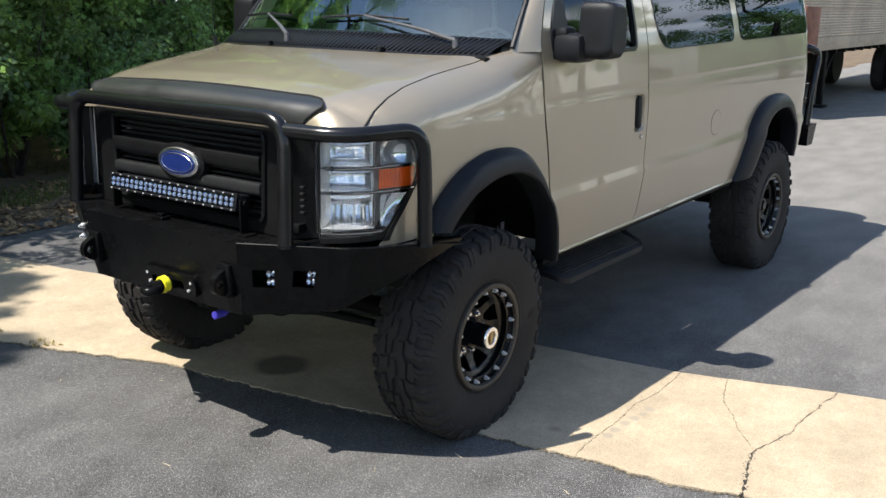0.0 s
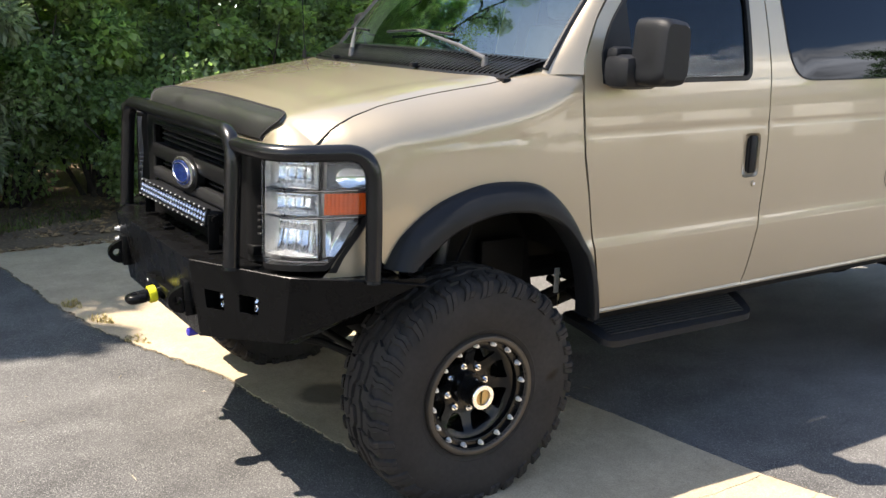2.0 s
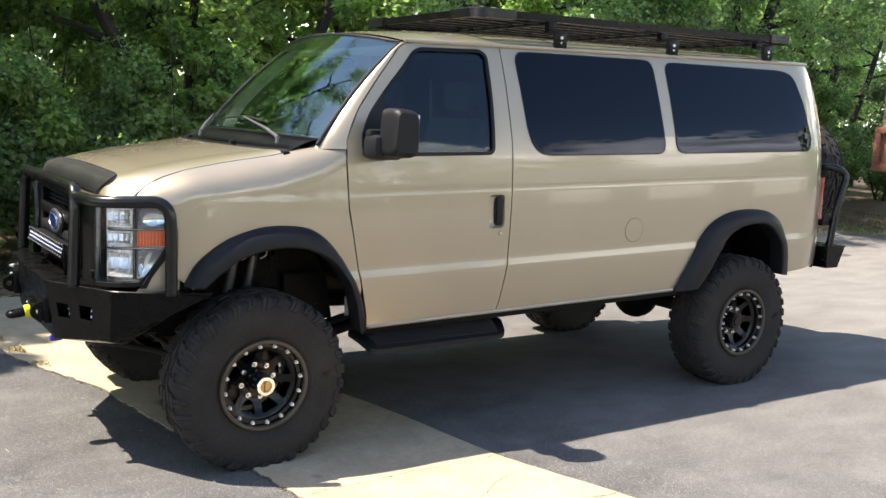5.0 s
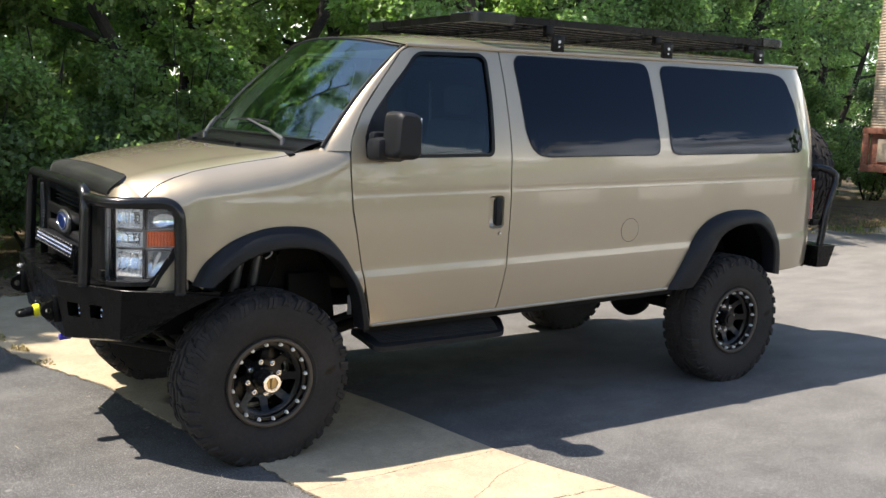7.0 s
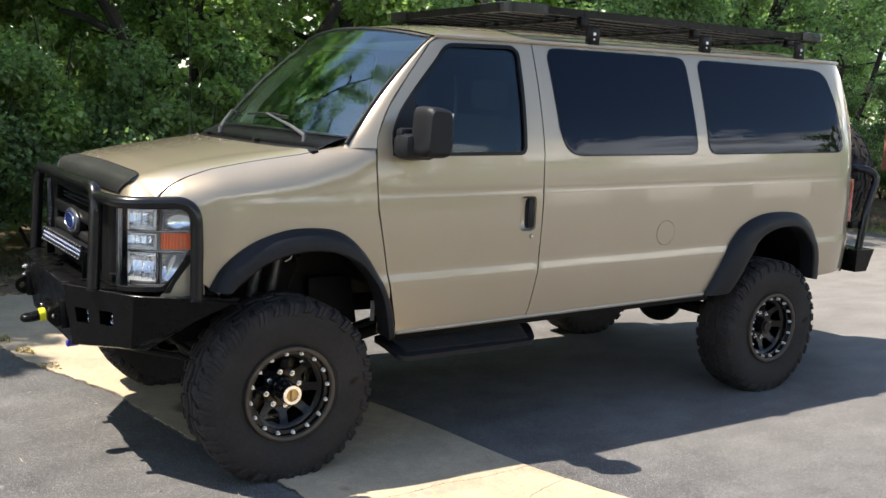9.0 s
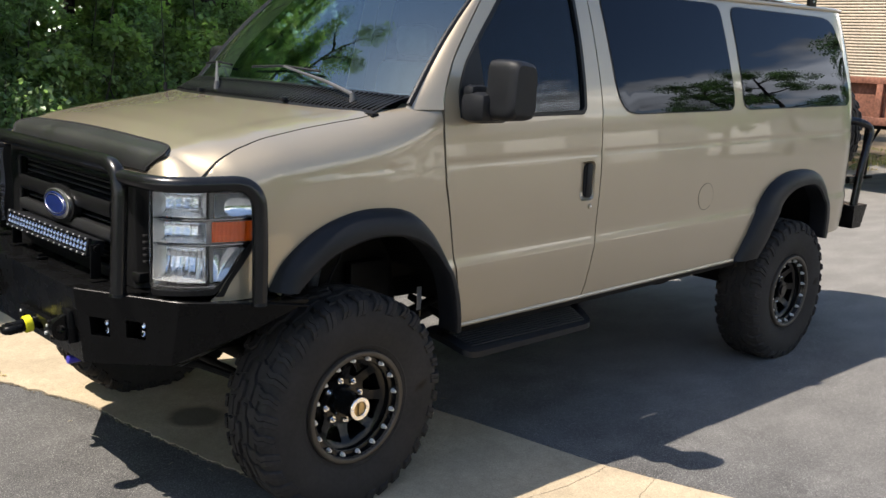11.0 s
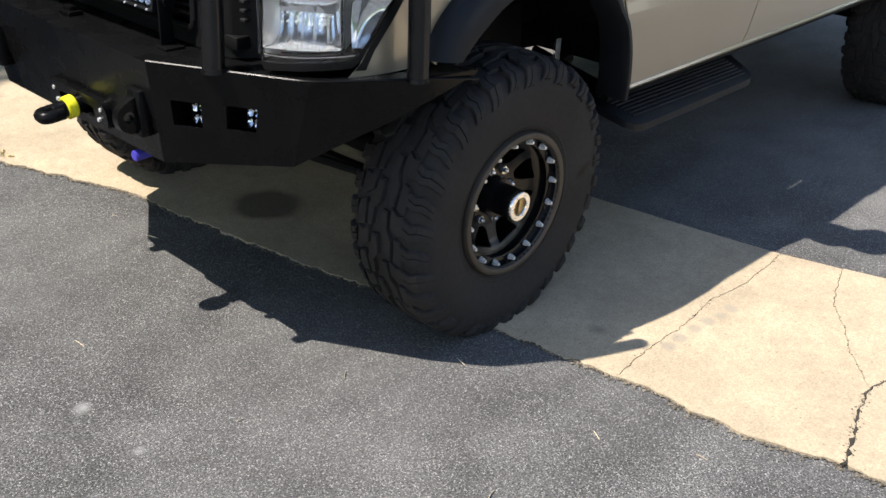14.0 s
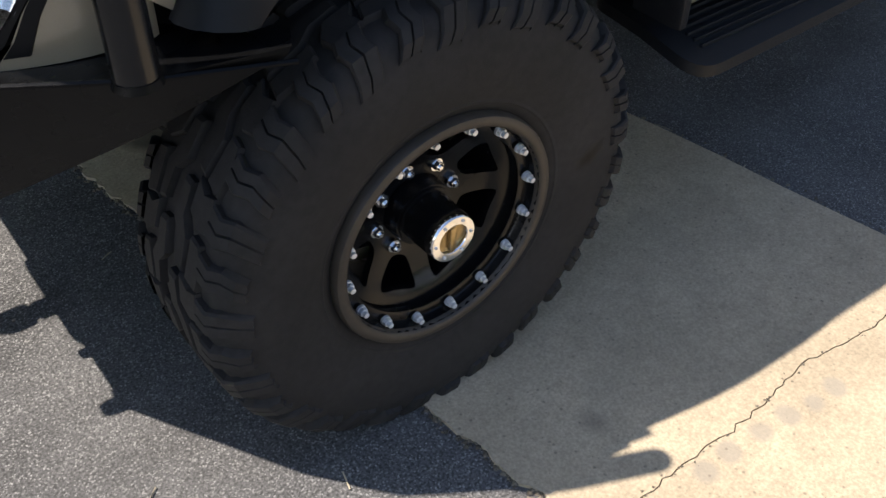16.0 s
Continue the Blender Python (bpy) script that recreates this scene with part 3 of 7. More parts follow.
def build_flank(s, tag):
    into = (0, -s, 0)
    # fender: the wheel opening is cut from its lower edge
    fr = [(.456, 1.2), (.456, 1.1955), (.465, 1.167), (.490, 1.15), (.521, .984), (.543, .87)]
    opening = [(a + (c - a) * .3, b + (d - b) * .3) for (a, b), (c, d) in zip(arch(FLARE_F_IN, 0), arch(FLARE_F_OUT, 0))][::-1]
    nose = [(-.345, .93), (-.43, 1.0), (-.415, 1.10), (-.414, 1.16), (-.430, 1.2), (-.506, 1.27), (-.561, 1.36), (-.590, 1.44)]
    seam = [(-.575, 1.495), (-.53, 1.568), (-.45, 1.628), (-.33, 1.667), (-.15, 1.693), (.05, 1.72), (.20, 1.735), (.29, 1.74)]
    top = [(.335, 1.82), (.40, 1.80), (.456, 1.74)]
    part("front_fender", sheet([new_v(p) for p in nose + seam + top + fr + opening], [], 0.025, lambda x, v: fender_at(x, old_v(v), s), 0.014, into, CREASES[:4] + [1.15 + (z - 1.15) * 1.14 for z in CREASES[4:]]), PAINT, van)
    d = part("front_door", sheet(DOOR, [shrink(DOOR_WIN, 0.004), HANDLE], 0.035, lambda x, z: side(x, z, 0, s), 0.02, into, CREASES), PAINT, van)
    part("door_window", sheet(shrink(DOOR_WIN, 0.002), [], 0.08, lambda x, z: side(x, z, -0.012, s), 0.004, into), DOORGLASS, d).visible_shadow = False
    edge = [(x + 0.007, z) for x, z in DOOR_REAR]
    rear = [(4.29, 2.148), (4.36, 2.02), (4.47, 1.75), (4.52, 1.45), (4.52, 1.10), (4.47, .93), (4.44, .84), (4.43, .70)]
    wheel = [(a + (c - a) * .3, b + (d - b) * .3) for (a, b), (c, d) in zip(arch(FLARE_R_IN, 0), arch(FLARE_R_OUT, 0))][::-1]
    outline = edge[::-1][0:0] + edge[::-1] + rear + wheel + [(2.95, .645)]
    q = part("rear_side_panel", sheet(outline, [shrink(WIN1, 0.012), shrink(WIN2, 0.012)], 0.04, lambda x, z: side(x, z, 0, s), 0.02, into, CREASES), PAINT, van)
    for w in (WIN1, WIN2):
        part("side_window", sheet(w, [], 0.09, lambda x, z: side(x, z, 0.004, s), 0.005, into), TINTED, q, "dark privacy glass")
        part("window_seal", sheet(shrink(w, -0.006), [shrink(w, 0.001)], 0.09, lambda x, z: side(x, z, 0.003, s), 0.006, into), PLASTIC, q)
    part("window_seal", sheet(shrink(DOOR_WIN, -0.007), [shrink(DOOR_WIN, 0.013)], 0.06, lambda x, z: side(x, z, 0.003, s), 0.014, into), TRIM, d)
    # flares
    for name, o, i in (("front_flare", FLARE_F_OUT, FLARE_F_IN), ("rear_flare", FLARE_R_OUT, FLARE_R_IN)):
        po, pi = spline(o, 46), spline(i, 46)
        sec = [(0.0, -0.004), (0.0, 0.012), (0.10, 0.034), (0.35, 0.055), (0.65, 0.066), (0.92, 0.066), (1.0, 0.058), (1.0, 0.02), (0.97, -0.05)]
        verts, faces = [], []
        for a, b in zip(po, pi):
            for t, off in sec:
                p = a + (b - a) * t
                if name == "front_flare":
                    x, y, z = fender_at(p[0], min(p[1], 1.149), s) if p[1] < 1.15 else fender_at(p[0], 1.15 + 0.05 * (p[1] - 1.15) / max(0.05, sh_z(p[0]) - 1.15), s)
                    verts.append((x, y + s * off, z))
                else:
                    verts.append(side(p[0], p[1], off, s))
        k = len(sec)
        for a in range(len(po) - 1):
            for c in range(k - 1):
                q4 = (a * k + c, a * k + c + 1, (a + 1) * k + c + 1, (a + 1) * k + c)
                faces.append(q4 if s < 0 else q4[::-1])
        faces += [tuple(range(k)), tuple(range((len(po) - 1) * k, len(po) * k))]
        part(name, (verts, faces), PLASTIC, van, "black plastic fender flare")


build_flank(-1, "driver")
build_flank(1, "passenger")


def nose_x(y):
    return -.738 + .004 * (abs(y) / .70) ** 2


def panel_x(y):
    """The black nose panel, set back beside the lamps."""
    k = min(1, max(0, (abs(y) - .59) / .07))
    return nose_x(y) + .072 * k * k * (3 - 2 * k)


def lamp_at(s, u, z, deep=0.0):
    """u along the lamp from its inner edge, swept back round the corner."""
    t = u
    x = -.742 + .12 * t + .175 * t ** 3
    y = .748 + .25 * t - .036 * t ** 3
    dx, dy = .12 + .525 * t * t, .25 - .108 * t * t
    k = math.hypot(dx, dy)
    lean = .05 * (1.13 - z)
    z += .018 * min(1, max(0, (z - .935) / .03)) + .014 * max(0, (z - .962) / .34)
    return body(x + deep * dy / k - lean * 0.3, s * (y - deep * dx / k), z)


# hood, between the seams
def hood_at(u, v):
    """u: across, -1 to 1; v: from the front edge to the cowl; below 0 the nose rolls down to the lamps and the grille."""
    if v < 0:
        p0, p1 = Vector(hood_at(u, 0.0)), Vector(hood_at(u, .06))
        y = abs(p0.y)
        k = min(1, max(0, (abs(u) - .80) / .14))
        k = k * k * (3 - 2 * k)
        e = Vector(body(nose_x(y) + .03, p0.y, 1.342)).lerp(Vector(lamp_at(math.copysign(1, u), max(0, (abs(u) - .86) / .14) * .5, 1.306, .004)), k)
        d = (p0 - p1).normalized()
        c = p0 + d * (p0.z - e.z) * .55
        c.y = p0.y + (e.y - p0.y) * .3
        t = -v
        return tuple(p0 * (1 - t) ** 2 + c * 2 * t * (1 - t) + e * t * t)
    front, back = -.66 + .07 * abs(u) ** 7, .03 + .14 * u * u
    x = front + (back - front) * v
    seam_v = float(np.interp(x, [-.6, -.573, -.53, -.45, -.33, -.15, .05, .30], [1.46, 1.515, 1.58, 1.64, 1.678, 1.703, 1.73, 1.75]))
    a = (seam_v - 1.2) / 0.8 * math.pi / 2
    ye = sh_y(x) + (sh_w(x) - sh_y(x)) * math.cos(a)
    y = u * ye
    top = hood_z(x)
    if abs(y) > sh_y(x):
        c = min(1.0, (abs(y) - sh_y(x)) / (sh_w(x) - sh_y(x)))
        z = sh_z(x) + (top - 0.02 - sh_z(x)) * max(0, 1 - c ** 2.3) ** .435
    else:
        z = top - 0.02 * (abs(y) / sh_y(x)) ** 2
    return body(x, y, z)


v, f = grid_mesh(56, 40, lambda a, b: hood_at(-1 + 2 * a, (b * 40 - 10) / 30 if b >= .25 else (b * 40 - 10) / 10))
n0 = len(v)
rim = [j for j in range(41)] + [i * 41 + 40 for i in range(1, 57)] + [56 * 41 + j for j in range(39, -1, -1)] + [i * 41 for i in range(55, 0, -1)]
v = v + [(x + .02 * (1 - min(1, max(0, (x + .66) / .2))), y, z - 0.03 * min(1, max(.15, (x + .68) / .2))) for x, y, z in v]
f = [q[::-1] for q in f] + [tuple(i + n0 for i in q) for q in f] + [(rim[i], rim[(i + 1) % len(rim)], rim[(i + 1) % len(rim)] + n0, rim[i] + n0) for i in range(len(rim))]
part("hood", (v, f), PAINT, van)
for s in (-1, 1):
    bm = bmesh.new()
    tube(bm, [Vector(hood_at(s, k)) + Vector((.001 if k < 0 else 0, s * .004, -.004 if k > 0 else -.001)) for k in np.linspace(-1, 1, 70)], .0042, 6)
    part("hood_gap", bm, DARK, van)

# windshield, pillars, roof
WS_BX, WS_TX = (lambda u: .16 + .165 * u * u), (lambda u: .745 + .112 * u * u)


def ws_at(u, s):
    bx, tx = WS_BX(u), WS_TX(u)
    bulge = 0.03 * math.sin(math.pi * s)
    return body(bx + (tx - bx) * s - bulge * 0.6, u * (.862 + (.752 - .862) * s), (1.606 - .0 * u * u) + s * (.605 - .062 * u * u) + bulge * 0.7)


v, f = grid_mesh(30, 20, lambda a, b: ws_at(-1 + 2 * a, .03 + .97 * b))
ws = part("windshield", (v, [q[::-1] for q in f]), WINDSHIELD, van, "greenish curved windshield")
ws.visible_shadow = False
bm = bmesh.new()
edge = [ws_at(-1, i / 16) for i in range(17)] + [ws_at(-1 + 2 * i / 24, 1) for i in range(1, 25)] + [ws_at(1, 1 - i / 16) for i in range(1, 17)]
tube(bm, [Vector(p) + Vector((.002, (-.006 if i < 17 else .006 if i > 40 else 0), -.003)) for i, p in enumerate(edge)], 0.0125, 8)
part("windshield_seal", bm, PLASTIC, van)
for s in (-1, 1):
    dpts = spline([(.466, 1.585), (.471, 1.640), (.546, 1.786), (.680, 1.947), (.791, 2.068), (.838, 2.120), (.90, 2.150)], 17)
    def pillar(a, b):
        k = int(round(a * 16))
        g = Vector(ws_at(s, a * 1.04 - .04))
        d = Vector(side(dpts[k][0] - 0.006, dpts[k][1], 0, s))
        p = g.lerp(d, b)
        bow = math.sin(math.pi * b) * 0.008
        return (p.x - bow * 0.5, p.y + s * bow, p.z + bow * 0.4)
    v, f = grid_mesh(16, 6, pillar)
    part("windshield_pillar", (v, f if s < 0 else [q[::-1] for q in f]), PAINT, van)


def roof_at(u, v):
    x = WS_TX(u) - 0.005 + v * (4.36 - WS_TX(u) - .07 * u * u)
    w = .772 - (.16 * ((x - 4.1) / .42) ** 2 if x > 4.1 else 0)
    zc = float(np.interp(x, [.74, .9, 1.2, 1.8, 4.0, 4.25, 4.36], [2.213, 2.235, 2.255, 2.265, 2.245, 2.215, 2.17]))
    e = float(np.interp(x, [.74, .86, 4.2, 4.36], [2.152, 2.160, 2.160, 2.14]))
    c = abs(u)
    z = e + (zc - e) * (1 - c ** 2.6)
    return body(x, u * w, z)


v, f = grid_mesh(40, 60, lambda a, b: roof_at(-1 + 2 * a, b))
part("roof", (v, [q[::-1] for q in f]), PAINT, van)
for s in (-1, 1):
    bm = bmesh.new()
    tube(bm, [Vector(side(x, 2.157, 0.008, s)) for x in np.linspace(.87, 4.30, 30)], 0.011, 8)
    part("drip_rail", bm, PAINT, van)

# tail: rear wall, bent at the corners
RX = lerp([.64, .84, .93, 1.10, 1.45, 1.75, 2.02, 2.148], [4.44, 4.45, 4.48, 4.53, 4.53, 4.48, 4.37, 4.30])
def tail(a, b):
    z = .66 + 1.49 * b
    x0 = RX(z)
    w = half_width(z) - .16 * ((x0 - 4.10) / .42) ** 2
    u = -1 + 2 * a
    return body(x0 + 0.06 * (1 - abs(u) ** 4), u * w, z)

v, f = grid_mesh(30, 30, tail)
part("rear_doors", (v, f), PAINT, van)
bm = bmesh.new()
box(bm, body(4.50, -.80, 1.00), (4.575, -.70, 1.335 + .08), 0.012)
part("tail_lamp", bm, RED, van, "red tail lamp")
bm = bmesh.new()
box(bm, body(4.50, .70, 1.00), (4.575, .80, 1.335 + .08), 0.012)
part("tail_lamp", bm, RED, van, "red tail lamp")

# floor and underbody
bm = bmesh.new()
box(bm, (.79, -.90, .66), (2.9, .90, .72), 0.01)
box(bm, (.79, -.90, .70), (.81, .90, 1.30), 0.004)
box(bm, (2.88, -.68, .70), (4.42, .68, .76), 0.01)
part("floor_pan", bm, UNDER, van, "dark underbody floor")
bm = bmesh.new()
box(bm, (.15, -.50, .72), (.19, .50, 1.58), .004)
box(bm, (.152, -.85, 1.19), (.188, .85, 1.575), .004)
part("firewall", bm, UNDER, van)
strap = rounded([(-.0175, 0), (.0175, 0), (.0175, .155), (-.0175, .155)], .017, 5)
for s in (-1, 1):
    o = part("mount_strap", sheet(strap, [], .03, lambda a, b: (.705 + a * .8, s * (.575 + a * .6 * -1), .565 + b), .005, (.6, -s * .8, 0)), ZINC, van, "yellow zinc mounting strap behind the front wheel")
    for z in (.585, .703):
        bm = bmesh.new()
        cyl(bm, (.705, s * .575, z), (.697, s * .5845, z), .009, 8)
        part("bolt", bm, UNDER, o)
for s in (-1, 1):
    bm = bmesh.new()
    tube(bm, fillet([(-.62, s * .42, .74), (-.2, s * .42, .80), (.55, s * .42, .715), (2.7, s * .45, .69), (3.1, s * .48, .84), (3.9, s * .48, .84), (4.4, s * .45, .74)], .15, 4), 0.05, 8)
    part("frame_rail", bm, UNDER, van)
    # wheel wells
    for cx, cz, r in ((.10, .66, .50), (3.47, .62, .48)):
        vv = []
        for k in range(25):
            t = math.pi * (.17 + .70 * k / 24 if cx < 1 else .04 + .92 * k / 24)
            for y in (.93, .52):
                vv.append(body(cx - r * math.cos(t), s * y, cz + r * math.sin(t)))
        ff = [(2 * k, 2 * k + 1, 2 * k + 3, 2 * k + 2) for k in range(24)]
        n1 = len(vv)
        vv += [body(cx - r, s * .52, cz - 0.05), body(cx + r, s * .52, cz - 0.05)]
        ff.append(tuple([2 * k + 1 for k in range(25)] + [n1 + 1, n1]))
        part("wheel_well", (vv, ff), UNDER, van, "dark wheel well lining")


# ---- wheels ----
TR, TW, LOADED = 0.458, 0.156, 0.434            # tyre radius, half width


def tyre_mesh():
    prof = [(.222, .118), (.232, .130), (.25, .140), (.29, .153), (.33, .158), (.37, .157), (.402, .151), (.424, .141), (.4375, .124), (.4425, .095), (.444, .05)]
    prof = [(r, -y) for r, y in prof] + [(r, y) for r, y in prof[::-1]]
    verts, faces = lathe(prof, 72)
    hull = len(verts)
    hooks, bands = {-1: [], 1: []}, []
    def crown(y):
        return -0.020 * (abs(y) / TW) ** 3
    def block(poly, r0, r1, shrink=0.10):
        """A tread block: poly in (angle * radius, y)."""
        n = len(poly)
        cs, cy = sum(p[0] for p in poly) / n, sum(p[1] for p in poly) / n
        base = len(verts)
        for k, r in ((1.0, r0), (1.0, r1 - 0.004), (1 - shrink, r1)):
            for s_, y_ in poly:
                ss, yy = cs + (s_ - cs) * k, cy + (y_ - cy) * k
                a = ss / TR
                rr = r + crown(yy)
                verts.append((rr * math.cos(a), yy, rr * math.sin(a)))
        for lv in range(2):
            for i in range(n):
                j = (i + 1) % n
                faces.append((base + lv * n + i, base + lv * n + j, base + (lv + 1) * n + j, base + (lv + 1) * n + i))
        faces.append(tuple(base + 2 * n + i for i in range(n)))
    N = 17
    pitch = 2 * math.pi * TR / N
    for i in range(N):
        o = i * pitch
        for sg in (-1, 1):
            q = o + (pitch * 0.5 if sg > 0 else 0)
            # centre hooks
            hooks[sg].append(len(verts))
            block([(q + .004, sg * .007), (q + .070, sg * .004), (q + .096, sg * .026), (q + .150, sg * .030), (q + .156, sg * .050), (q + .092, sg * .054), (q + .058, sg * .034), (q + .006, sg * .031)], .430, TR)
            block([(q + .078, sg * .064), (q + .158, sg * .060), (q + .170, sg * .092), (q + .120, sg * .101), (q + .084, sg * .088)], .430, TR)
            block([(q - .012, sg * .042), (q + .044, sg * .044), (q + .066, sg * .074), (q + .062, sg * .098), (q + .000, sg * .094), (q + .006, sg * .068)], .430, TR)
    # shoulder lugs, long and short by turns, folded over the edge: one moulded band a side
    for sg in (-1, 1):
        cols = []
        for i in range(N):
            q = i * pitch + (pitch * 0.5 if sg > 0 else 0)
            for d, wdt, deep in ((0.0, .057, .384), (pitch / 2, .050, .398)):
                a0 = (q + d + .004) / TR
                w = wdt / TR
                rows = [(.457, .098), (.4535, .122), (.442, .143), (deep + .026, .1585), (deep + .006, .1605), (deep, .150)]
                for f, low in ((0, .036), (.05, .004), (.12, 0), (.46, 0), (.50, .006), (.54, 0), (.88, 0), (.95, .004), (1, .036)):
                    cols.append([((r - low), sg * (y - low * .7), a0 + w * f + .026 / TR * (e / 5) + .006 / TR * math.sin(e * 2.1)) for e, (r, y) in enumerate(rows)])
        base, m = len(verts), 6
        bands.append((base + 5, base + 11))
        for col in cols:
            verts.extend((r * math.cos(a), y, r * math.sin(a)) for r, y, a in col)
        for c in range(len(cols)):
            c2 = (c + 1) % len(cols)
            for e in range(m - 1):
                q4 = (base + c * m + e, base + c2 * m + e, base + c2 * m + e + 1, base + c * m + e + 1)
                faces.append(q4 if sg > 0 else q4[::-1])
    # fine raised rings on the sidewall
    for r in (.258,):
        for sg in (-1, 1):
            y = float(np.interp(r, [.25, .29, .33, .37], [.140, .153, .158, .157]))
            vv, ff = lathe([(r - .006, sg * (y - .002)), (r - .003, sg * (y + .0008)), (r + .003, sg * (y + .0008)), (r + .006, sg * (y - .002))], 64)
            b0 = len(verts)
            verts.extend(vv)
            faces.extend(tuple(i + b0 for i in q) for q in ff)
    bm = bmesh.new()
    # the load flattens the tread where it stands and swells the wall
    flat = []
    for x, y, z in verts:
        if z < -.30:
            k = max(0.0, (-z - .30) / .16) * max(0.0, 1 - (x / .22) ** 2)
            y *= 1 + .05 * k
        y = y * .93 - .011
        flat.append((x, y, max(z, -LOADED + .0004 * (abs(y) > .1))))
    vs = [bm.verts.new(p) for p in flat]
    for q in faces:
        try:
            bm.faces.new([vs[i] for i in q])
        except ValueError:
            pass
    bmesh.ops.recalc_face_normals(bm, faces=bm.faces)
    # webs under the tread, which make the moulded tyre one piece
    webs = [(h[i] + 3, h[i] + 4, h[(i + 1) % N] + 7, h[(i + 1) % N]) for h in hooks.values() for i in range(N)] + [(h + 4, h + 5, h + 24, h + 25) for h in hooks[1] + hooks[-1]] + [(h + 6, h + 7, h + 39, h + 40) for h in hooks[1] + hooks[-1]] + [(hooks[-1][0], hooks[-1][0] + 1, hooks[1][0])]
    for i, j in [(hooks[1][0], hooks[1][0] + 7)] + bands:
        near = min(range(hull), key=lambda k: (vs[k].co - vs[i].co).length + 9 * (math.hypot(vs[k].co.x, vs[k].co.z) > .36))
        webs.append((i, j, near))
    for q in webs:
        bm.faces.new([vs[i] for i in q])
    me = bpy.data.meshes.new("tyre")
    bm.to_mesh(me)
    bm.free()
    me.shade_smooth()
    me.set_sharp_from_angle(angle=radians(32))
    me.materials.append(RUBBER)
    return me


def disc_mesh():
    """The spoked disc: dished from the barrel in to the hub face."""
    def place(u, w):
        r = math.hypot(u, w)
        y = float(np.interp(r, [0, .085, .10, .150, .175, .192], [-.045, -.045, -.050, -.070, -.088, -.094]))
        return (u, y, w)
    ring = [(.192 * math.cos(2 * math.pi * k / 72), .192 * math.sin(2 * math.pi * k / 72)) for k in range(72)]
    holes = []
    for k in range(8):
        c = 2 * math.pi * (k + .5) / 8
        quad = [(.106, -.17), (.106, .17), (.135, .245), (.171, .275), (.171, -.275), (.135, -.245)]
        pts = [(r * math.cos(c + a), r * math.sin(c + a)) for r, a in quad]
        holes.append(rounded(pts, .014, 4))
    return sheet(ring, holes, .012, place, .016, (0, 1, 0))


TYRE_ME = tyre_mesh()


def small(name, build, material):
    bm = bmesh.new()
    build(bm)
    bmesh.ops.recalc_face_normals(bm, faces=bm.faces)
    me = bpy.data.meshes.new(name)
    bm.to_mesh(me)
    bm.free()
    me.shade_smooth()
    me.set_sharp_from_angle(angle=radians(38))
    me.materials.append(material)
    return me


def bolt_build(bm):
    cyl(bm, (0, .002, 0), (0, -.003, 0), .0098, 12)
    cyl(bm, (0, -.003, 0), (0, -.011, 0), .0086, 6)
    cyl(bm, (0, -.011, 0), (0, -.019, 0), .0055, 8)


def lug_build(bm):
    cyl(bm, (0, .002, 0), (0, -.006, 0), .013, 14)
    cyl(bm, (0, -.006, 0), (0, -.015, 0), .0095, 6, .0088)
    cyl(bm, (0, -.015, 0), (0, -.019, 0), .0075, 8, .004)


BOLT_ME = small("bolt", bolt_build, STEEL)
LUG_ME = small("lug_nut", lug_build, CHROME)
DISC_ME = mesh("disc", *disc_mesh())
DISC_ME.materials.append(RIM)


def ring_build(bm):
    v, f = lathe([(.209, -.138), (.2115, -.149), (.215, -.1525), (.225, -.154), (.2315, -.1515), (.235, -.143), (.235, -.115)], 72)
    vs = [bm.verts.new(p) for p in v]
    for q in f:
        bm.faces.new([vs[i] for i in q])


RING_ME = small("beadlock_ring", ring_build, RING)


def barrel_build(bm):
    for prof in ([(.224, .12), (.21, .118), (.19, .09), (.182, .04), (.182, -.07), (.190, -.10), (.186, -.108), (.187, -.117), (.190, -.119), (.205, -.120), (.207, -.124), (.211, -.147)], [(.224, .12), (.226, .10), (.20, .05), (.20, -.06), (.222, -.10)]):
        v, f = lathe(prof, 64)
        vs = [bm.verts.new(p) for p in v]
        for q in f:
            bm.faces.new([vs[i] for i in q])
    cyl(bm, (0, .06, 0), (0, .10, 0), .165, 40)


BARREL_ME = small("barrel", barrel_build, RIM)


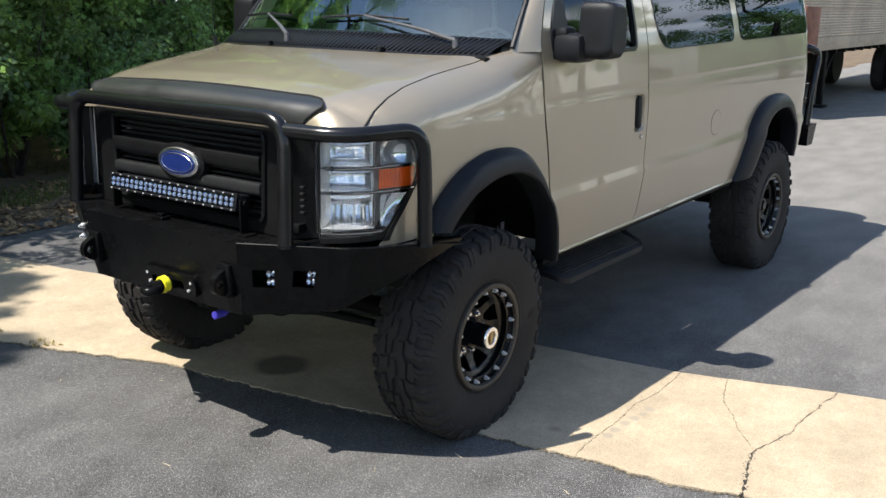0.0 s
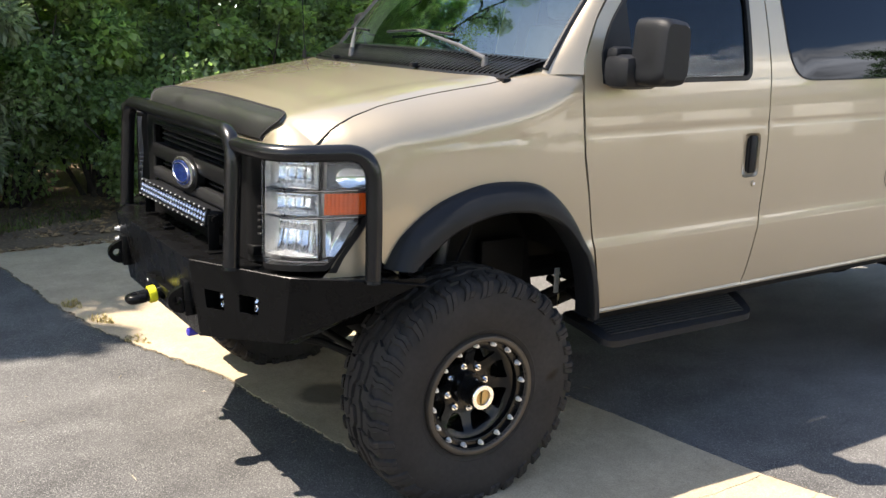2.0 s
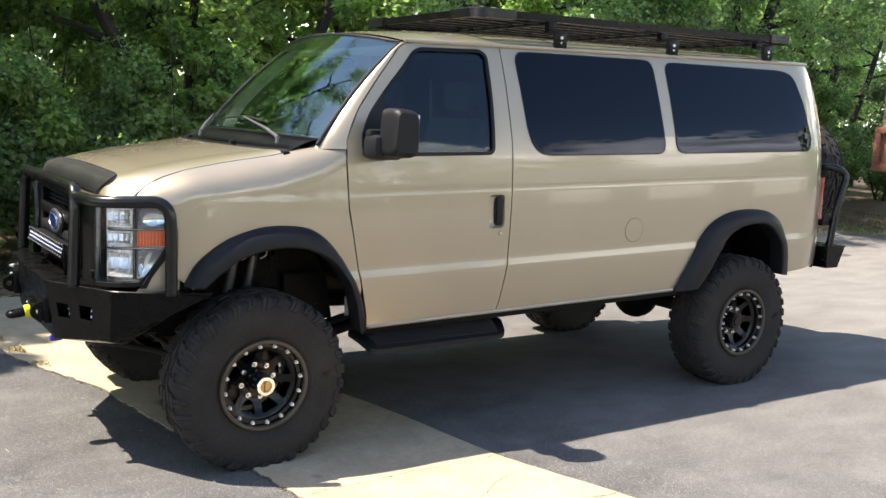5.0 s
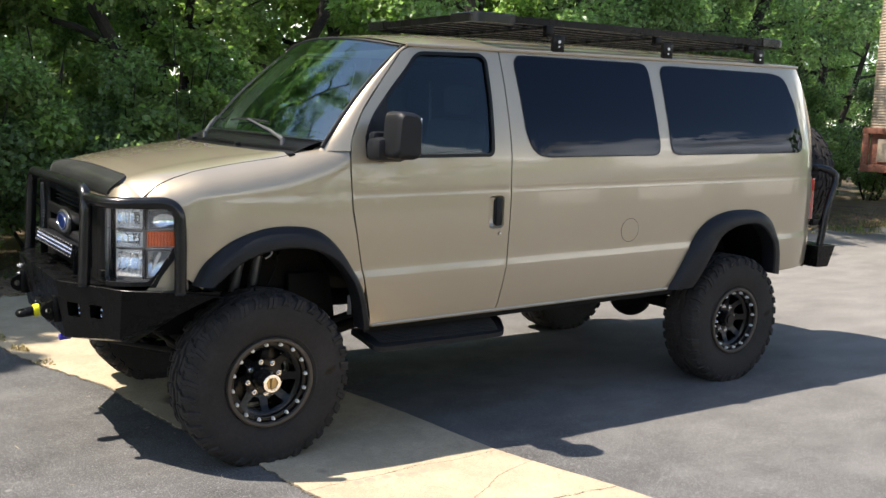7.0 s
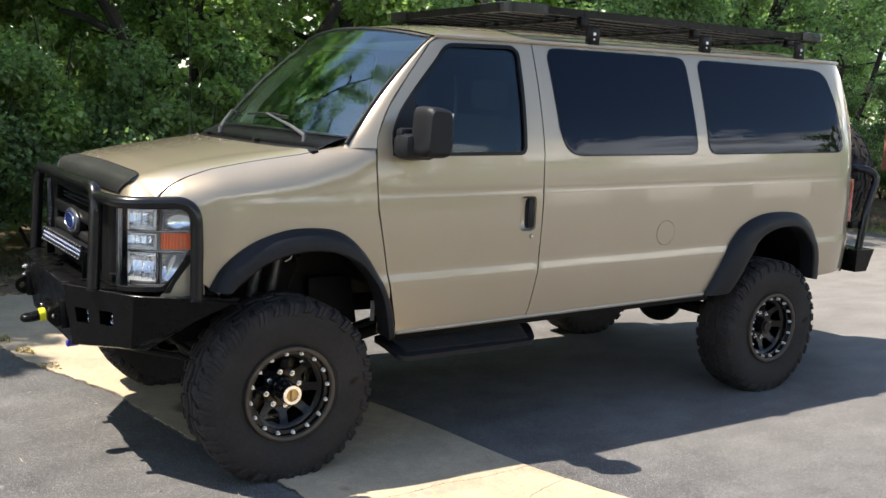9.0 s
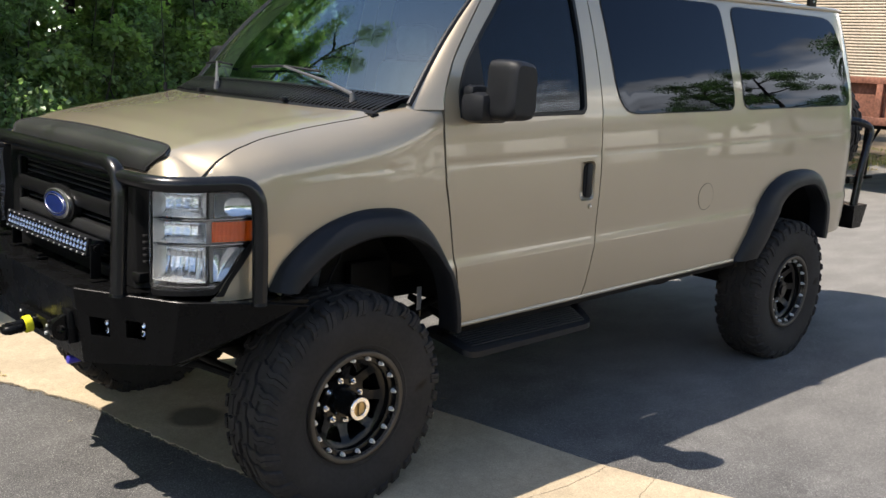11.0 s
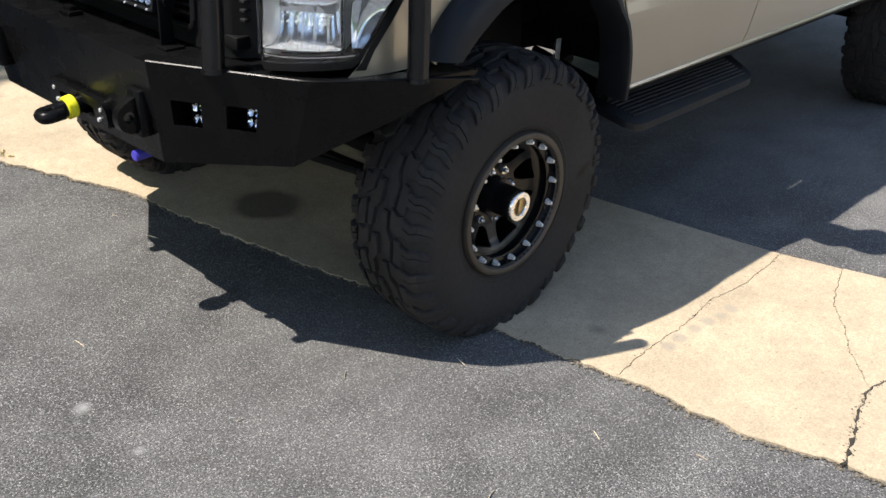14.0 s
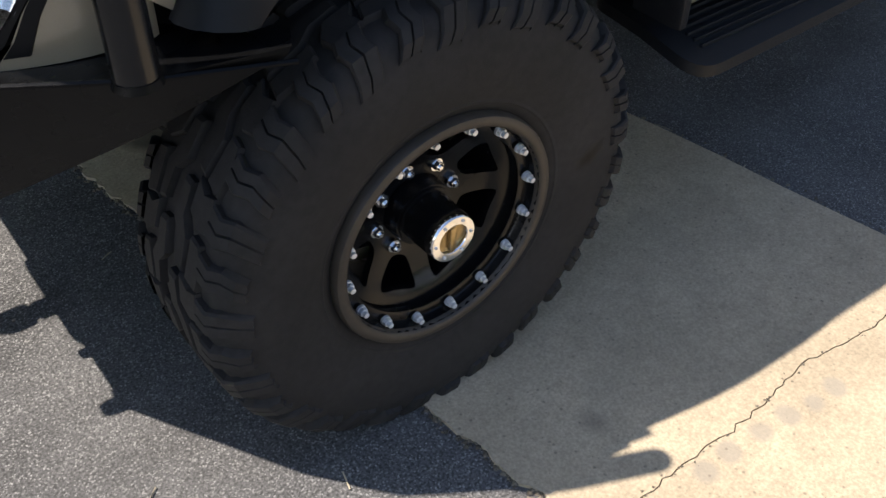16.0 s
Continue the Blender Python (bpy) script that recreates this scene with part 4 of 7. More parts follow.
def wheel(parent, at, turn, hub=True):
    w = part("wheel", BARREL_ME, RIM, parent, "black beadlock wheel with mud-terrain tyre")
    w.matrix_local = Matrix.Translation(at) @ turn
    part("tyre", TYRE_ME, RUBBER, w, "black mud-terrain tyre")
    part("disc", DISC_ME, RIM, w)
    part("beadlock_ring", RING_ME, RING, w, "graphite ring")
    for k in range(16):
        a = 2 * math.pi * (k + .3) / 16
        part("bolt", BOLT_ME, STEEL, w).matrix_local = Matrix.Translation((.199 * math.cos(a), -.126, .1985 * math.sin(a)))
    for k in range(8):
        a = 2 * math.pi * (k + .25) / 8
        part("lug_nut", LUG_ME, CHROME, w).matrix_local = Matrix.Translation((.086 * math.cos(a), -.046, .086 * math.sin(a)))
    bm = bmesh.new()
    if hub:
        cyl(bm, (0, -.03, 0), (0, -.085, 0), .066, 32, .062, .004)
        cyl(bm, (0, -.08, 0), (0, -.146, 0), .051, 32, .049, .003)
        part("hub", bm, RIM, w)
        v, f = lathe([(.044, -.142), (.0485, -.146), (.0485, -.160), (.046, -.163), (.031, -.163), (.029, -.160), (.029, -.149)], 40)
        part("hub_cap", (v, f), CHROME, w, "chrome locking hub ring")
        bm = bmesh.new()
        cyl(bm, (0, -.144, 0), (0, -.155, 0), .029, 32)
        box(bm, (-.007, -.164, -.026), (.007, -.152, .026), .003)
        part("dial", bm, BRASS, w, "gold hub dial")
        for k in range(6):
            a = math.pi * k / 3
            bm = bmesh.new()
            cyl(bm, (.0385 * math.cos(a), -.162, .0385 * math.sin(a)), (.0385 * math.cos(a), -.165, .0385 * math.sin(a)), .003, 8)
            part("screw", bm, STEEL, w)
    else:
        cyl(bm, (0, -.03, 0), (0, -.10, 0), .058, 32, .054, .006)
        cyl(bm, (0, -.10, 0), (0, -.108, 0), .036, 24, .034, .003)
        part("hub", bm, RIM, w)
    return w


FLIP = pose(0, 0, 0, 0, 0, 180)
wheel(van, (0, -.858, .430), pose(0, 0, 0, 1.5, 0, STEER))
wheel(van, (0, .858, .430), pose(0, 0, 0, 0, 0, STEER) @ FLIP)
wheel(van, (3.505, -.868, .434), pose(0, 0, 0, 0, 0, 0), False)
wheel(van, (3.505, .868, .434), pose(0, 0, 0, 0, 0, 0) @ FLIP, False)
wheel(van, (4.75, -.30, 1.40), pose(0, 0, 0, 0, 0, 90), False)


# ---- bumper, brush guard, grille, lamps ----
TOP = .925
def mirror_y(pts):
    return [(x, -y, z) for x, y, z in pts]


A_ROW = [(-.915, 0, TOP), (-.915, .49, TOP), (-.705, .885, TOP), (-.47, 1.035, TOP + .002), (-.29, 1.068, TOP)]
B_ROW = [(-.871, 0, .632), (-.871, .462, .632), (-.694, .80, .676), (-.465, .968, .810), (-.295, 1.062, .912)]
def bumper_mesh():
    k = [(-.72, 0, .588), (-.72, .40, .588), (-.59, .68, .622), (-.435, .93, .808), (-.285, 1.045, .910)]
    h = [(-.40, 0, .70), (-.40, .40, .70), (-.50, .62, .74), (-.43, .88, .87), (-.275, 1.03, .914)]
    t = [(-.34, 0, TOP - .004), (-.34, .49, TOP - .004), (-.42, .76, TOP - .004), (-.40, .90, TOP - .004), (-.265, 1.02, TOP - .006)]
    rows = [t, A_ROW, B_ROW, k, h]
    bm = bmesh.new()
    vs = [[bm.verts.new(p) for p in (mirror_y(r)[:0:-1] + r)] for r in rows]
    for n_, (r1, r2) in enumerate(zip(vs, vs[1:])):
        for i in range(len(r1) - 1):
            if n_ != 1 or i not in (2, 5):
                bm.faces.new((r1[i], r1[i + 1], r2[i + 1], r2[i]))
    edges = [e for e in bm.edges if len(e.link_faces) == 2 and e.calc_face_angle(0) > 0.12]
    bmesh.ops.bevel(bm, geom=edges, offset=0.005, segments=2, affect="EDGES")
    return bm


bumper = part("front_bumper", bumper_mesh(), BLACK, van, "black plate-steel winch bumper")
# welded seam beads and top-edge lip
for s in (-1, 1):
    bm = bmesh.new()
    tube(bm, fillet([(-.912, s * .49, TOP + .001), (-.70, s * .885, TOP + .001), (-.47, s * 1.035, TOP + .002), (-.28, s * 1.06, TOP - .028)], .05, 4), .004, 6)
    part("weld_bead", bm, BLACK, bumper)


def on_wing(s, u, v, off=0.0):
    """A place on the angled wing plate: u along it, v up (0 to 1); off: outwards."""
    lo, hi = Vector(B_ROW[1]).lerp(Vector(B_ROW[2]), u), Vector(A_ROW[1]).lerp(Vector(A_ROW[2]), u)
    p = lo.lerp(hi, v) + Vector((-.88, .47, .08)) * off
    return (p.x, s * p.y, p.z)


FOGS = (.225, .60)
WING = [(0, 0), (1, 0), (1, 1), (0, 1)]
for s in (-1, 1):
    win = [rounded([(u - .10, .40), (u + .105, .385), (u + .105, .645), (u - .10, .655)], .012, 3) for u in FOGS]
    part("wing_plate", sheet(WING, win, .2, lambda u, v: on_wing(s, u, v), .007, (.88, -s * .47, -.08)), BLACK, bumper)
    for u in FOGS:
        # a folded pocket behind the opening, with the lamp set in its outer half
        bm = bmesh.new()
        rim_ = [(u - .105, .39), (u + .11, .375), (u + .11, .655), (u - .105, .665)]
        r1 = [bm.verts.new(on_wing(s, a, b, -.006)) for a, b in rim_]
        r2 = [bm.verts.new(on_wing(s, a, b, -.075)) for a, b in rim_]
        for i in range(4):
            bm.faces.new((r1[i], r1[(i + 1) % 4], r2[(i + 1) % 4], r2[i]))
        bm.faces.new(r2)
        part("fog_pocket", bm, BLACK, bumper)
        bm = bmesh.new()
        q1 = [bm.verts.new(on_wing(s, a, b, -.02)) for a, b in ((u + .015, .41), (u + .10, .40), (u + .10, .635), (u + .015, .64))]
        q2 = [bm.verts.new(on_wing(s, a, b, -.06)) for a, b in ((u + .015, .41), (u + .10, .40), (u + .10, .635), (u + .015, .64))]
        for i in range(4):
            bm.faces.new((q1[i], q1[(i + 1) % 4], q2[(i + 1) % 4], q2[i]))
        bm.faces.new(q2)
        fog = part("fog_lamp", bm, DARK, bumper, "square LED fog lamp")
        random.seed(int(u * 100))
        for i in range(2):
            for j in range(2):
                bm = bmesh.new()
                cu, cv = u + .036 + .043 * i, .465 + .115 * j
                mid = bm.verts.new(on_wing(s, cu, cv, -.034))
                edge8 = [bm.verts.new(on_wing(s, cu + .019 * math.cos(a), cv + .050 * math.sin(a), -.021 + random.uniform(-.006, .002))) for a in np.linspace(0, 2 * math.pi, 10, endpoint=False)]
                for e in range(10):
                    bm.faces.new((mid, edge8[e], edge8[(e + 1) % 10]))
                cup = part("lamp_cup", bm, LED, fog)
                for pl in cup.data.polygons:
                    pl.use_smooth = False


# recovery points and fairlead
for s in (-1, 1):
    bm = bmesh.new()
    outline = rounded([(-.88, .715), (-.94, .715), (-.973, .74), (-.973, .785), (-.935, .81), (-.88, .825)], .03, 4)
    hole = [(-.940 + .016 * math.cos(a), .763 + .016 * math.sin(a)) for a in np.linspace(0, 2 * math.pi, 16, endpoint=False)]
    part("recovery_point", sheet(outline, [hole], .03, lambda x, z: (x, s * .412 - .014, z), .028, (0, 1, 0)), BLACK, bumper)
    bm = bmesh.new()
    box(bm, (-.918, s * .412 - .032, .705), (-.88, s * .412 + .032, .835), .006)
    part("recovery_plate", bm, BLACK, bumper)
bm = bmesh.new()
v, f = sheet(rounded([(-.17, .655), (.17, .655), (.17, .745), (-.17, .745)], .04, 6), [rounded([(-.10, .68), (.10, .68), (.10, .715), (-.10, .715)], .015, 4)], .03, lambda y, z: (-.902 - .15 * (z - .70), y - .06, z), .024, (1, 0, 0))
fair = part("fairlead", (v, f), BLACK, bumper, "black winch fairlead")
for y, z in ((-.205, .718), (-.19, .685), (.065, .718), (.05, .685)):
    bm = bmesh.new()
    cyl(bm, (-.895, y, z), (-.908, y, z), .0065, 6)
    part("bolt", bm, STEEL, fair)
hook = part("winch_hook", small("winch_hook", lambda b: (cyl(b, (-.85, -.07, .705), (-.985, -.07, .69), .030, 16, .024, .004), tube(b, fillet([(-.96, -.048, .69), (-1.015, -.048, .685), (-1.015, -.092, .685), (-.96, -.092, .69)], .021, 6), .019, 10)), BLACK), BLACK, bumper, "black winch thimble")
bm = bmesh.new()
cyl(bm, (-.915, -.07, .6985), (-.945, -.07, .695), .034, 18, .034, .003)
part("band", bm, YELLOW, hook, "yellow band")
bm = bmesh.new()
tube(bm, [(-.87, -.07, .705), (-.85, -.10, .74), (-.84, -.19, .755)], .012, 8)
part("winch_rope", bm, YELLOW, hook, "yellow winch rope")
# hitch ball bracket on the top plate
bm = bmesh.new()
box(bm, (-.845, .03, TOP), (-.80, .10, TOP + .012), .003)
box(bm, (-.835, .045, TOP + .01), (-.81, .085, TOP + .024), .003)
part("bracket", bm, BLACK, bumper)
for z in (.80, .845):
    bm = bmesh.new()
    cyl(bm, (-.90, .50, z), (-.920, .503, z), .007, 6)
    cyl(bm, (-.895, .50, z), (-.908, .502, z), .012, 10)
    part("bolt", bm, STEEL, bumper)

bm = bmesh.new()
box(bm, (-.60, -.60, .72), (-.50, .60, .935), .01)
part("radiator_support", bm, UNDER, van)
# steering damper end below the bumper
bm = bmesh.new()
cyl(bm, (-.862, -.285, .592), (-.805, -.283, .594), .0165, 16, .0165, .003)
cyl(bm, (-.805, -.283, .594), (-.70, -.28, .60), .009, 10)
part("damper_end", bm, PURPLE, van, "blue bushing of the steering damper")

# brush guard
R = .029
bm = bmesh.new()
hoop = fillet([(-.822, -.655, TOP), (-.800, -.645, 1.385), (-.80, .645, 1.385), (-.822, .655, TOP)], .11, 9)
tube(bm, hoop, R, 18)
guard = part("brush_guard", bm, TUBE, van, "black tubular brush guard over grille and headlights")
for s in (-1, 1):
    bm = bmesh.new()
    tube(bm, fillet([(-.795, s * .64, 1.344), (-.755, s * .885, 1.340), (-.472, s * 1.010, 1.352), (-.468, s * 1.020, 1.17), (-.472, s * 1.026, TOP)], .13, 9), R * .97, 18)
    part("lamp_hoop", bm, TUBE, guard)
    for x, y in ((-.822, .655), (-.472, 1.026)):
        bm = bmesh.new()
        cyl(bm, (x, s * y, TOP - .004), (x, s * y, TOP + .006), R + .003, 20, R + .0005)
        part("weld_bead", bm, BLACK, guard)

# black nose panel and grille
OPEN = rounded([(-.455, .985), (.455, .985), (.47, 1.325), (-.47, 1.325)], .03, 4)
v, f = sheet(rounded([(-.742, .94), (.742, .94), (.742, 1.35), (-.742, 1.35)], .02, 3), [OPEN], .03, lambda y, z: body(panel_x(y), y, z), .02, (1, 0, 0))
grille = part("grille", (v, f), TRIM, van, "black plastic grille with oval badge")
# near-black sheet, added to stand for the shade inside the grille opening
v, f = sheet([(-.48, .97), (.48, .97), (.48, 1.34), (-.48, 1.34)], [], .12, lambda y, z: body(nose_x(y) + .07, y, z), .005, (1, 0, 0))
part("grille_shade_sheet", (v, f), DARK, grille)
for z in np.arange(1.01, 1.32, .022):
    bm = bmesh.new()
    box(bm, body(-.712, -.455, z - .003), body(-.67, .455, z + .004), .001)
    part("fin", bm, DARK, grille)
for zc, h, o, m_ in ((1.208, .030, .020, TRIM), (1.110, .024, .020, GREYBAR)):
    v, f = sheet(rounded([(-.452, zc - h), (.452, zc - h), (.452, zc + h), (-.452, zc + h)], .008, 3), [], .012, lambda y, z: body(nose_x(y) - o + .007 * ((z - zc) / h) ** 4, y, z), .03, (1, 0, 0))
    part("crossbar", (v, f), m_, grille)
# inner frame edge
bm = bmesh.new()
lp = [Vector(body(nose_x(y) - .004, y, z)) for y, z in dense(OPEN, .05)]
tube(bm, lp + [lp[0]], .010, 8)
part("grille_frame", bm, TRIM, grille)
for s in (-1, 1):
    bm = bmesh.new()
    box(bm, body(-.735, s * .58 - .055, .965), body(-.69, s * .58 + .055, 1.0), .006)
    part("pad", bm, TRIM, grille)
# badge: plain oval
def oval(ry, rz, x0, x1, rim):
    bm_ = bmesh.new()
    rings = []
    for k, x in ((1.0, x0), (1.0, x1 + .003), (rim, x1)):
        rings.append([bm_.verts.new(body(x, ry * k * math.cos(a), 1.172 + rz * k * math.sin(a))) for a in np.linspace(0, 2 * math.pi, 40, endpoint=False)])
    for r1, r2 in zip(rings, rings[1:]):
        for i in range(40):
            bm_.faces.new((r1[i], r1[(i + 1) % 40], r2[(i + 1) % 40], r2[i]))
    bm_.faces.new(rings[-1])
    return bm_


# small vent fins beside the lamps
for s in (-1, 1):
    for k in range(5):
        bm = bmesh.new()
        box(bm, body(panel_x(.625) - .010, s * .625 - .012, 1.036 + .024 * k), body(panel_x(.625) + .010, s * .625 + .012, 1.044 + .024 * k), .002)
        part("vent_fin", bm, GREYBAR, grille)

badge = part("badge", oval(.146, .078, -.73, -.765, .93), TRIM, grille, "blue oval badge in a chrome rim")
part("badge_rim", oval(.124, .061, -.76, -.777, .95), SATIN, badge)
part("badge_face", oval(.108, .048, -.77, -.781, .97), BLUE, badge)
bm = bmesh.new()
tube(bm, [body(-.7815, .094 * math.cos(a), 1.172 + .038 * math.sin(a)) for a in np.linspace(0, 2 * math.pi, 41)], .0016, 6)
part("badge_mark", bm, SATIN, badge)

# black hood-front shield
def shield(a, b):
    """Follows the hood's nose, 6 mm proud; the ends swell and tuck in."""
    u = -1 + 2 * a
    b = b ** 1.7
    w = b / .064 * .04 if b < .064 else .04 + (b - .064) * .16
    reach = .700 - .115 * (1 - math.sqrt(max(0, 1 - max(0, (.075 - w) / .075) ** 2))) - .060 * min(1, max(0, (w - .085) / .09)) ** 1.3
    y = u * reach
    hu = max(-.80, min(.80, y / .815))
    v = .055 - b * .86
    p = Vector(hood_at(hu, v))
    k = Vector(hood_at(hu, v - .05)) - Vector(hood_at(hu, v + .05))
    n = Vector((k.z, 0, -k.x)).normalized()
    return tuple(Vector((p.x, y, p.z)) + n * (-.007 if n.z < 0 else .007))

v, f = grid_mesh(40, 24, shield)
k = len(v)
v = v + [(x + .010, y, z - .008) for x, y, z in v]
rim = [j for j in range(25)] + [i * 25 + 24 for i in range(1, 41)] + [40 * 25 + j for j in range(23, -1, -1)] + [i * 25 for i in range(39, 0, -1)]
f = f + [tuple(i + k for i in q[::-1]) for q in f] + [(rim[i], rim[(i + 1) % len(rim)], rim[(i + 1) % len(rim)] + k, rim[i] + k) for i in range(len(rim))]
sh = part("hood_shield", (v, f), SHIELD, van, "satin black hood-front shield")
bm = bmesh.new()
tube(bm, [Vector(shield(0, b)) for b in np.linspace(1, .02, 26)] + [Vector(shield(a, 0)) + Vector((.002, 0, .001)) for a in np.linspace(0, 1, 41)] + [Vector(shield(1, b)) for b in np.linspace(.02, 1, 26)], .0045, 6)
part("edge_bead", bm, DARK, sh)

# light bar, tipped back a little
bm = bmesh.new()
box(bm, (-.026, -.385, -.030), (.030, .385, .030), .006)
bar = part("light_bar", bm, PLASTIC, van, "black LED light bar with two rows of lamps")
bar.matrix_local = pose(-.786, -.001, 1.043, 0, 10, 1.4)
def cup_build(b):
    """An eight-sided reflector cup with a chip at its bottom."""
    o8 = [b.verts.new((0, .0135 * math.cos(a), .0088 * math.sin(a))) for a in np.linspace(0, 2 * math.pi, 8, endpoint=False)]
    i8 = [b.verts.new((.010 + .007 * (e % 2), .0034 * math.cos(a), .0034 * math.sin(a))) for e, a in enumerate(np.linspace(0, 2 * math.pi, 8, endpoint=False))]
    for e in range(8):
        b.faces.new((o8[e], o8[(e + 1) % 8], i8[(e + 1) % 8]))
        b.faces.new((o8[e], i8[(e + 1) % 8], i8[e]))
    b.faces.new(i8)


cell = small("led_cup", cup_build, LED)
for i in range(25):
    for j in (-1, 1):
        part("led_cup", cell, LED, bar).matrix_local = Matrix.Translation((-.038, -.360 + .030 * i, .0098 * j))
bm = bmesh.new()
for z in (-.034, .026):
    box(bm, (-.040, -.385, z), (-.024, .385, z + .008), .002)
for y in (-.385, .375):
    box(bm, (-.040, y, -.034), (-.024, y + .010, .034), .002)
part("bezel", bm, PLASTIC, bar)
screw = small("screw", lambda b: cyl(b, (0, 0, 0), (-.004, 0, 0), .0034, 6), STEEL)
for z in (-.030, .030):
    for i in range(15):
        part("screw", screw, STEEL, bar).matrix_local = Matrix.Translation((-.040, -.364 + .052 * i, z))
for z in (-.028, -.010, .010, .028):
    bm = bmesh.new()
    box(bm, (.028, -.38, z - .003), (.046, .38, z + .003))
    part("fin", bm, PLASTIC, bar)
for y in (-.405, .392):
    bm = bmesh.new()
    box(bm, (-.812, y, TOP), (-.772, y + .008, 1.06), .002)
    box(bm, (-.825, y - .04, TOP), (-.765, y + .008, TOP + .006), .002)
    cyl(bm, (-.79, y - .012, 1.045), (-.79, y + .018, 1.045), .012, 12)
    part("light_mount", bm, BLACK, van)


# headlights
LAMP = rounded([(0.0, .955), (.745, .962), (.90, 1.06), (1.0, 1.15), (1.0, 1.235), (.93, 1.298), (0.0, 1.300)], .035, 5)


def spread(poly, d):
    return shrink(poly, -d)


for s in (-1, 1):
    into = (1, -s * .6, 0)
    lens = part("headlight", sheet(LAMP, [], .06, lambda u, z: lamp_at(s, u, z), .004, into), CLEAR, van, "clear headlight with chrome bowl and amber marker")
    lens.visible_shadow = False
    # three deep chrome chambers: stepped bowls above, a fluted one below
    for z0, z1, steps, big in ((.985, 1.105, 0, .056), (1.118, 1.188, 3, .040), (1.205, 1.288, 4, .046)):
        random.seed(int(z0 * 100))
        nu, nv = 36, 34
        rnd = [[random.uniform(-1, 1) for _ in range(nv + 1)] for _ in range(nu + 1)]
        def bowl(a, b):
            i, j = int(round(a * nu)), int(round(b * nv))
            dish = (1 - abs(2 * a - 1) ** 3) ** .6 * (1 - abs(2 * b - 1) ** 4) ** .5
            d = .010 + big * dish + rnd[i][j] * .0002
            if steps:
                d += .006 * ((b * steps) % 1.0) * dish + .0012 * math.sin(a * 30) * dish
            else:
                low = max(0.0, 1 - b / .62)
                d += .009 * abs(math.sin(a * math.pi * 5.5)) * (.25 + .75 * (low > 0)) - .022 * low
            return lamp_at(s, .014 + .646 * a, z0 + (z1 - z0) * b, max(.005, d))
        v, f = grid_mesh(nu, nv, bowl)
        part("reflector", (v, f, 0), REFLECT, lens)
    v, f = sheet(shrink(LAMP, .004), [], .08, lambda u, z: lamp_at(s, u, z, .078), .004, into)
    part("housing", (v, f), LAMPWALL, lens)
    # shelves between the chambers
    for z, u0, u1, h in ((1.111, .03, .99, .0032), (1.197, .03, .99, .0032), (.968, .03, .74, .0032), (1.292, .03, .92, .0026)):
        def shelf(a, b):
            ring = [(.018, -h), (.004, -h), (.001, -h * .3), (.001, h * .4), (.005, h), (.018, h)]
            d, e = ring[int(round(b * 5))]
            return lamp_at(s, u0 + (u1 - u0) * a, z + e + .006 * abs(a - .3), d)
        v, f = grid_mesh(20, 5, shelf)
        part("divider", (v, f), CHROME, lens)
    # inner side wall, and the lens that folds back over it
    v, f = grid_mesh(6, 14, lambda a, b: body(-.740 + .075 * a, s * (.7315 + .002 * math.sin(9 * b)), .985 + .335 * b))
    part("side_lens", (v, f), REFLECT, lens)
    v, f = grid_mesh(5, 10, lambda a, b: body(-.736 + .05 * a, s * (.754 + .003 * math.sin(math.pi * a)), .980 + .346 * b))
    part("side_wall", (v, f), LAMPWALL, lens)
    # upright chrome strip at the outer edge of the bowls
    for z0, z1 in ((.97, 1.108), (1.20, 1.29)):
        v, f = grid_mesh(8, 8, lambda a, b: lamp_at(s, .635 + .06 * a, z0 + (z1 - z0) * b, .004 + .024 * abs(2 * a - 1) ** 2))
        part("divider", (v, f), CHROME, lens)
    v, f = grid_mesh(20, 5, lambda a, b: lamp_at(s, .705 + .285 * a, 1.122 + .069 * b, .006 + .0012 * (int(a * 20) % 2)))
    part("marker", (v, f, 0), AMBER, lens, "amber side marker")
    for z0, z1, u0, u1 in ((.985, 1.10, .72, .93), (1.205, 1.285, .72, .99)):
        v, f = grid_mesh(14, 8, lambda a, b: lamp_at(s, u0 + (u1 - u0) * a * (1 if z0 > 1.1 else (.35 + .65 * b)), z0 + (z1 - z0) * b, .012 + .022 * math.sin(math.pi * a) - .012 * (2 * b - 1) ** 2))
        part("reflector", (v, f), REFLECT, lens)
    part("lamp_bezel", sheet(spread(LAMP, .012), [shrink(LAMP, .001)], .05, lambda u, z: lamp_at(s, u, z, .002), .05, into), TRIM, van)
    # painted corner under and beside the lamp
    part("corner_panel", sheet([(.70, .935), (1.045, .935), (1.045, 1.17), (1.01, 1.17), (1.01, 1.14), (.91, 1.05), (.76, .953)], [], .05, lambda u, z: lamp_at(s, u, z, .004 + .012 * max(0, (u - .9) / .145)), .01, into), PAINT, van)
    # the fender's nose, rolled over the lamp's outer half
    def lip(a, b):
        u = .51 + .49 * a
        p = Vector(lamp_at(s, u, 1.304, .002))
        x, v_ = (float(np.interp(u, [.51, .58, .70, .82, 1.0], k)) for k in ([-.573, -.580, -.551, -.496, -.420], [1.487, 1.44, 1.36, 1.27, 1.2]))
        q = Vector(fender_at(x, v_, s)) + Vector((0, -s * .001, -.001))
        d = (q - Vector(fender_at(x + .02, v_ + .02, s))).normalized()
        c = q + d * (p - q).length * .45
        r = p * (1 - b) ** 2 + c * 2 * b * (1 - b) + q * b * b
        w = max(0, 1 - a / .4)
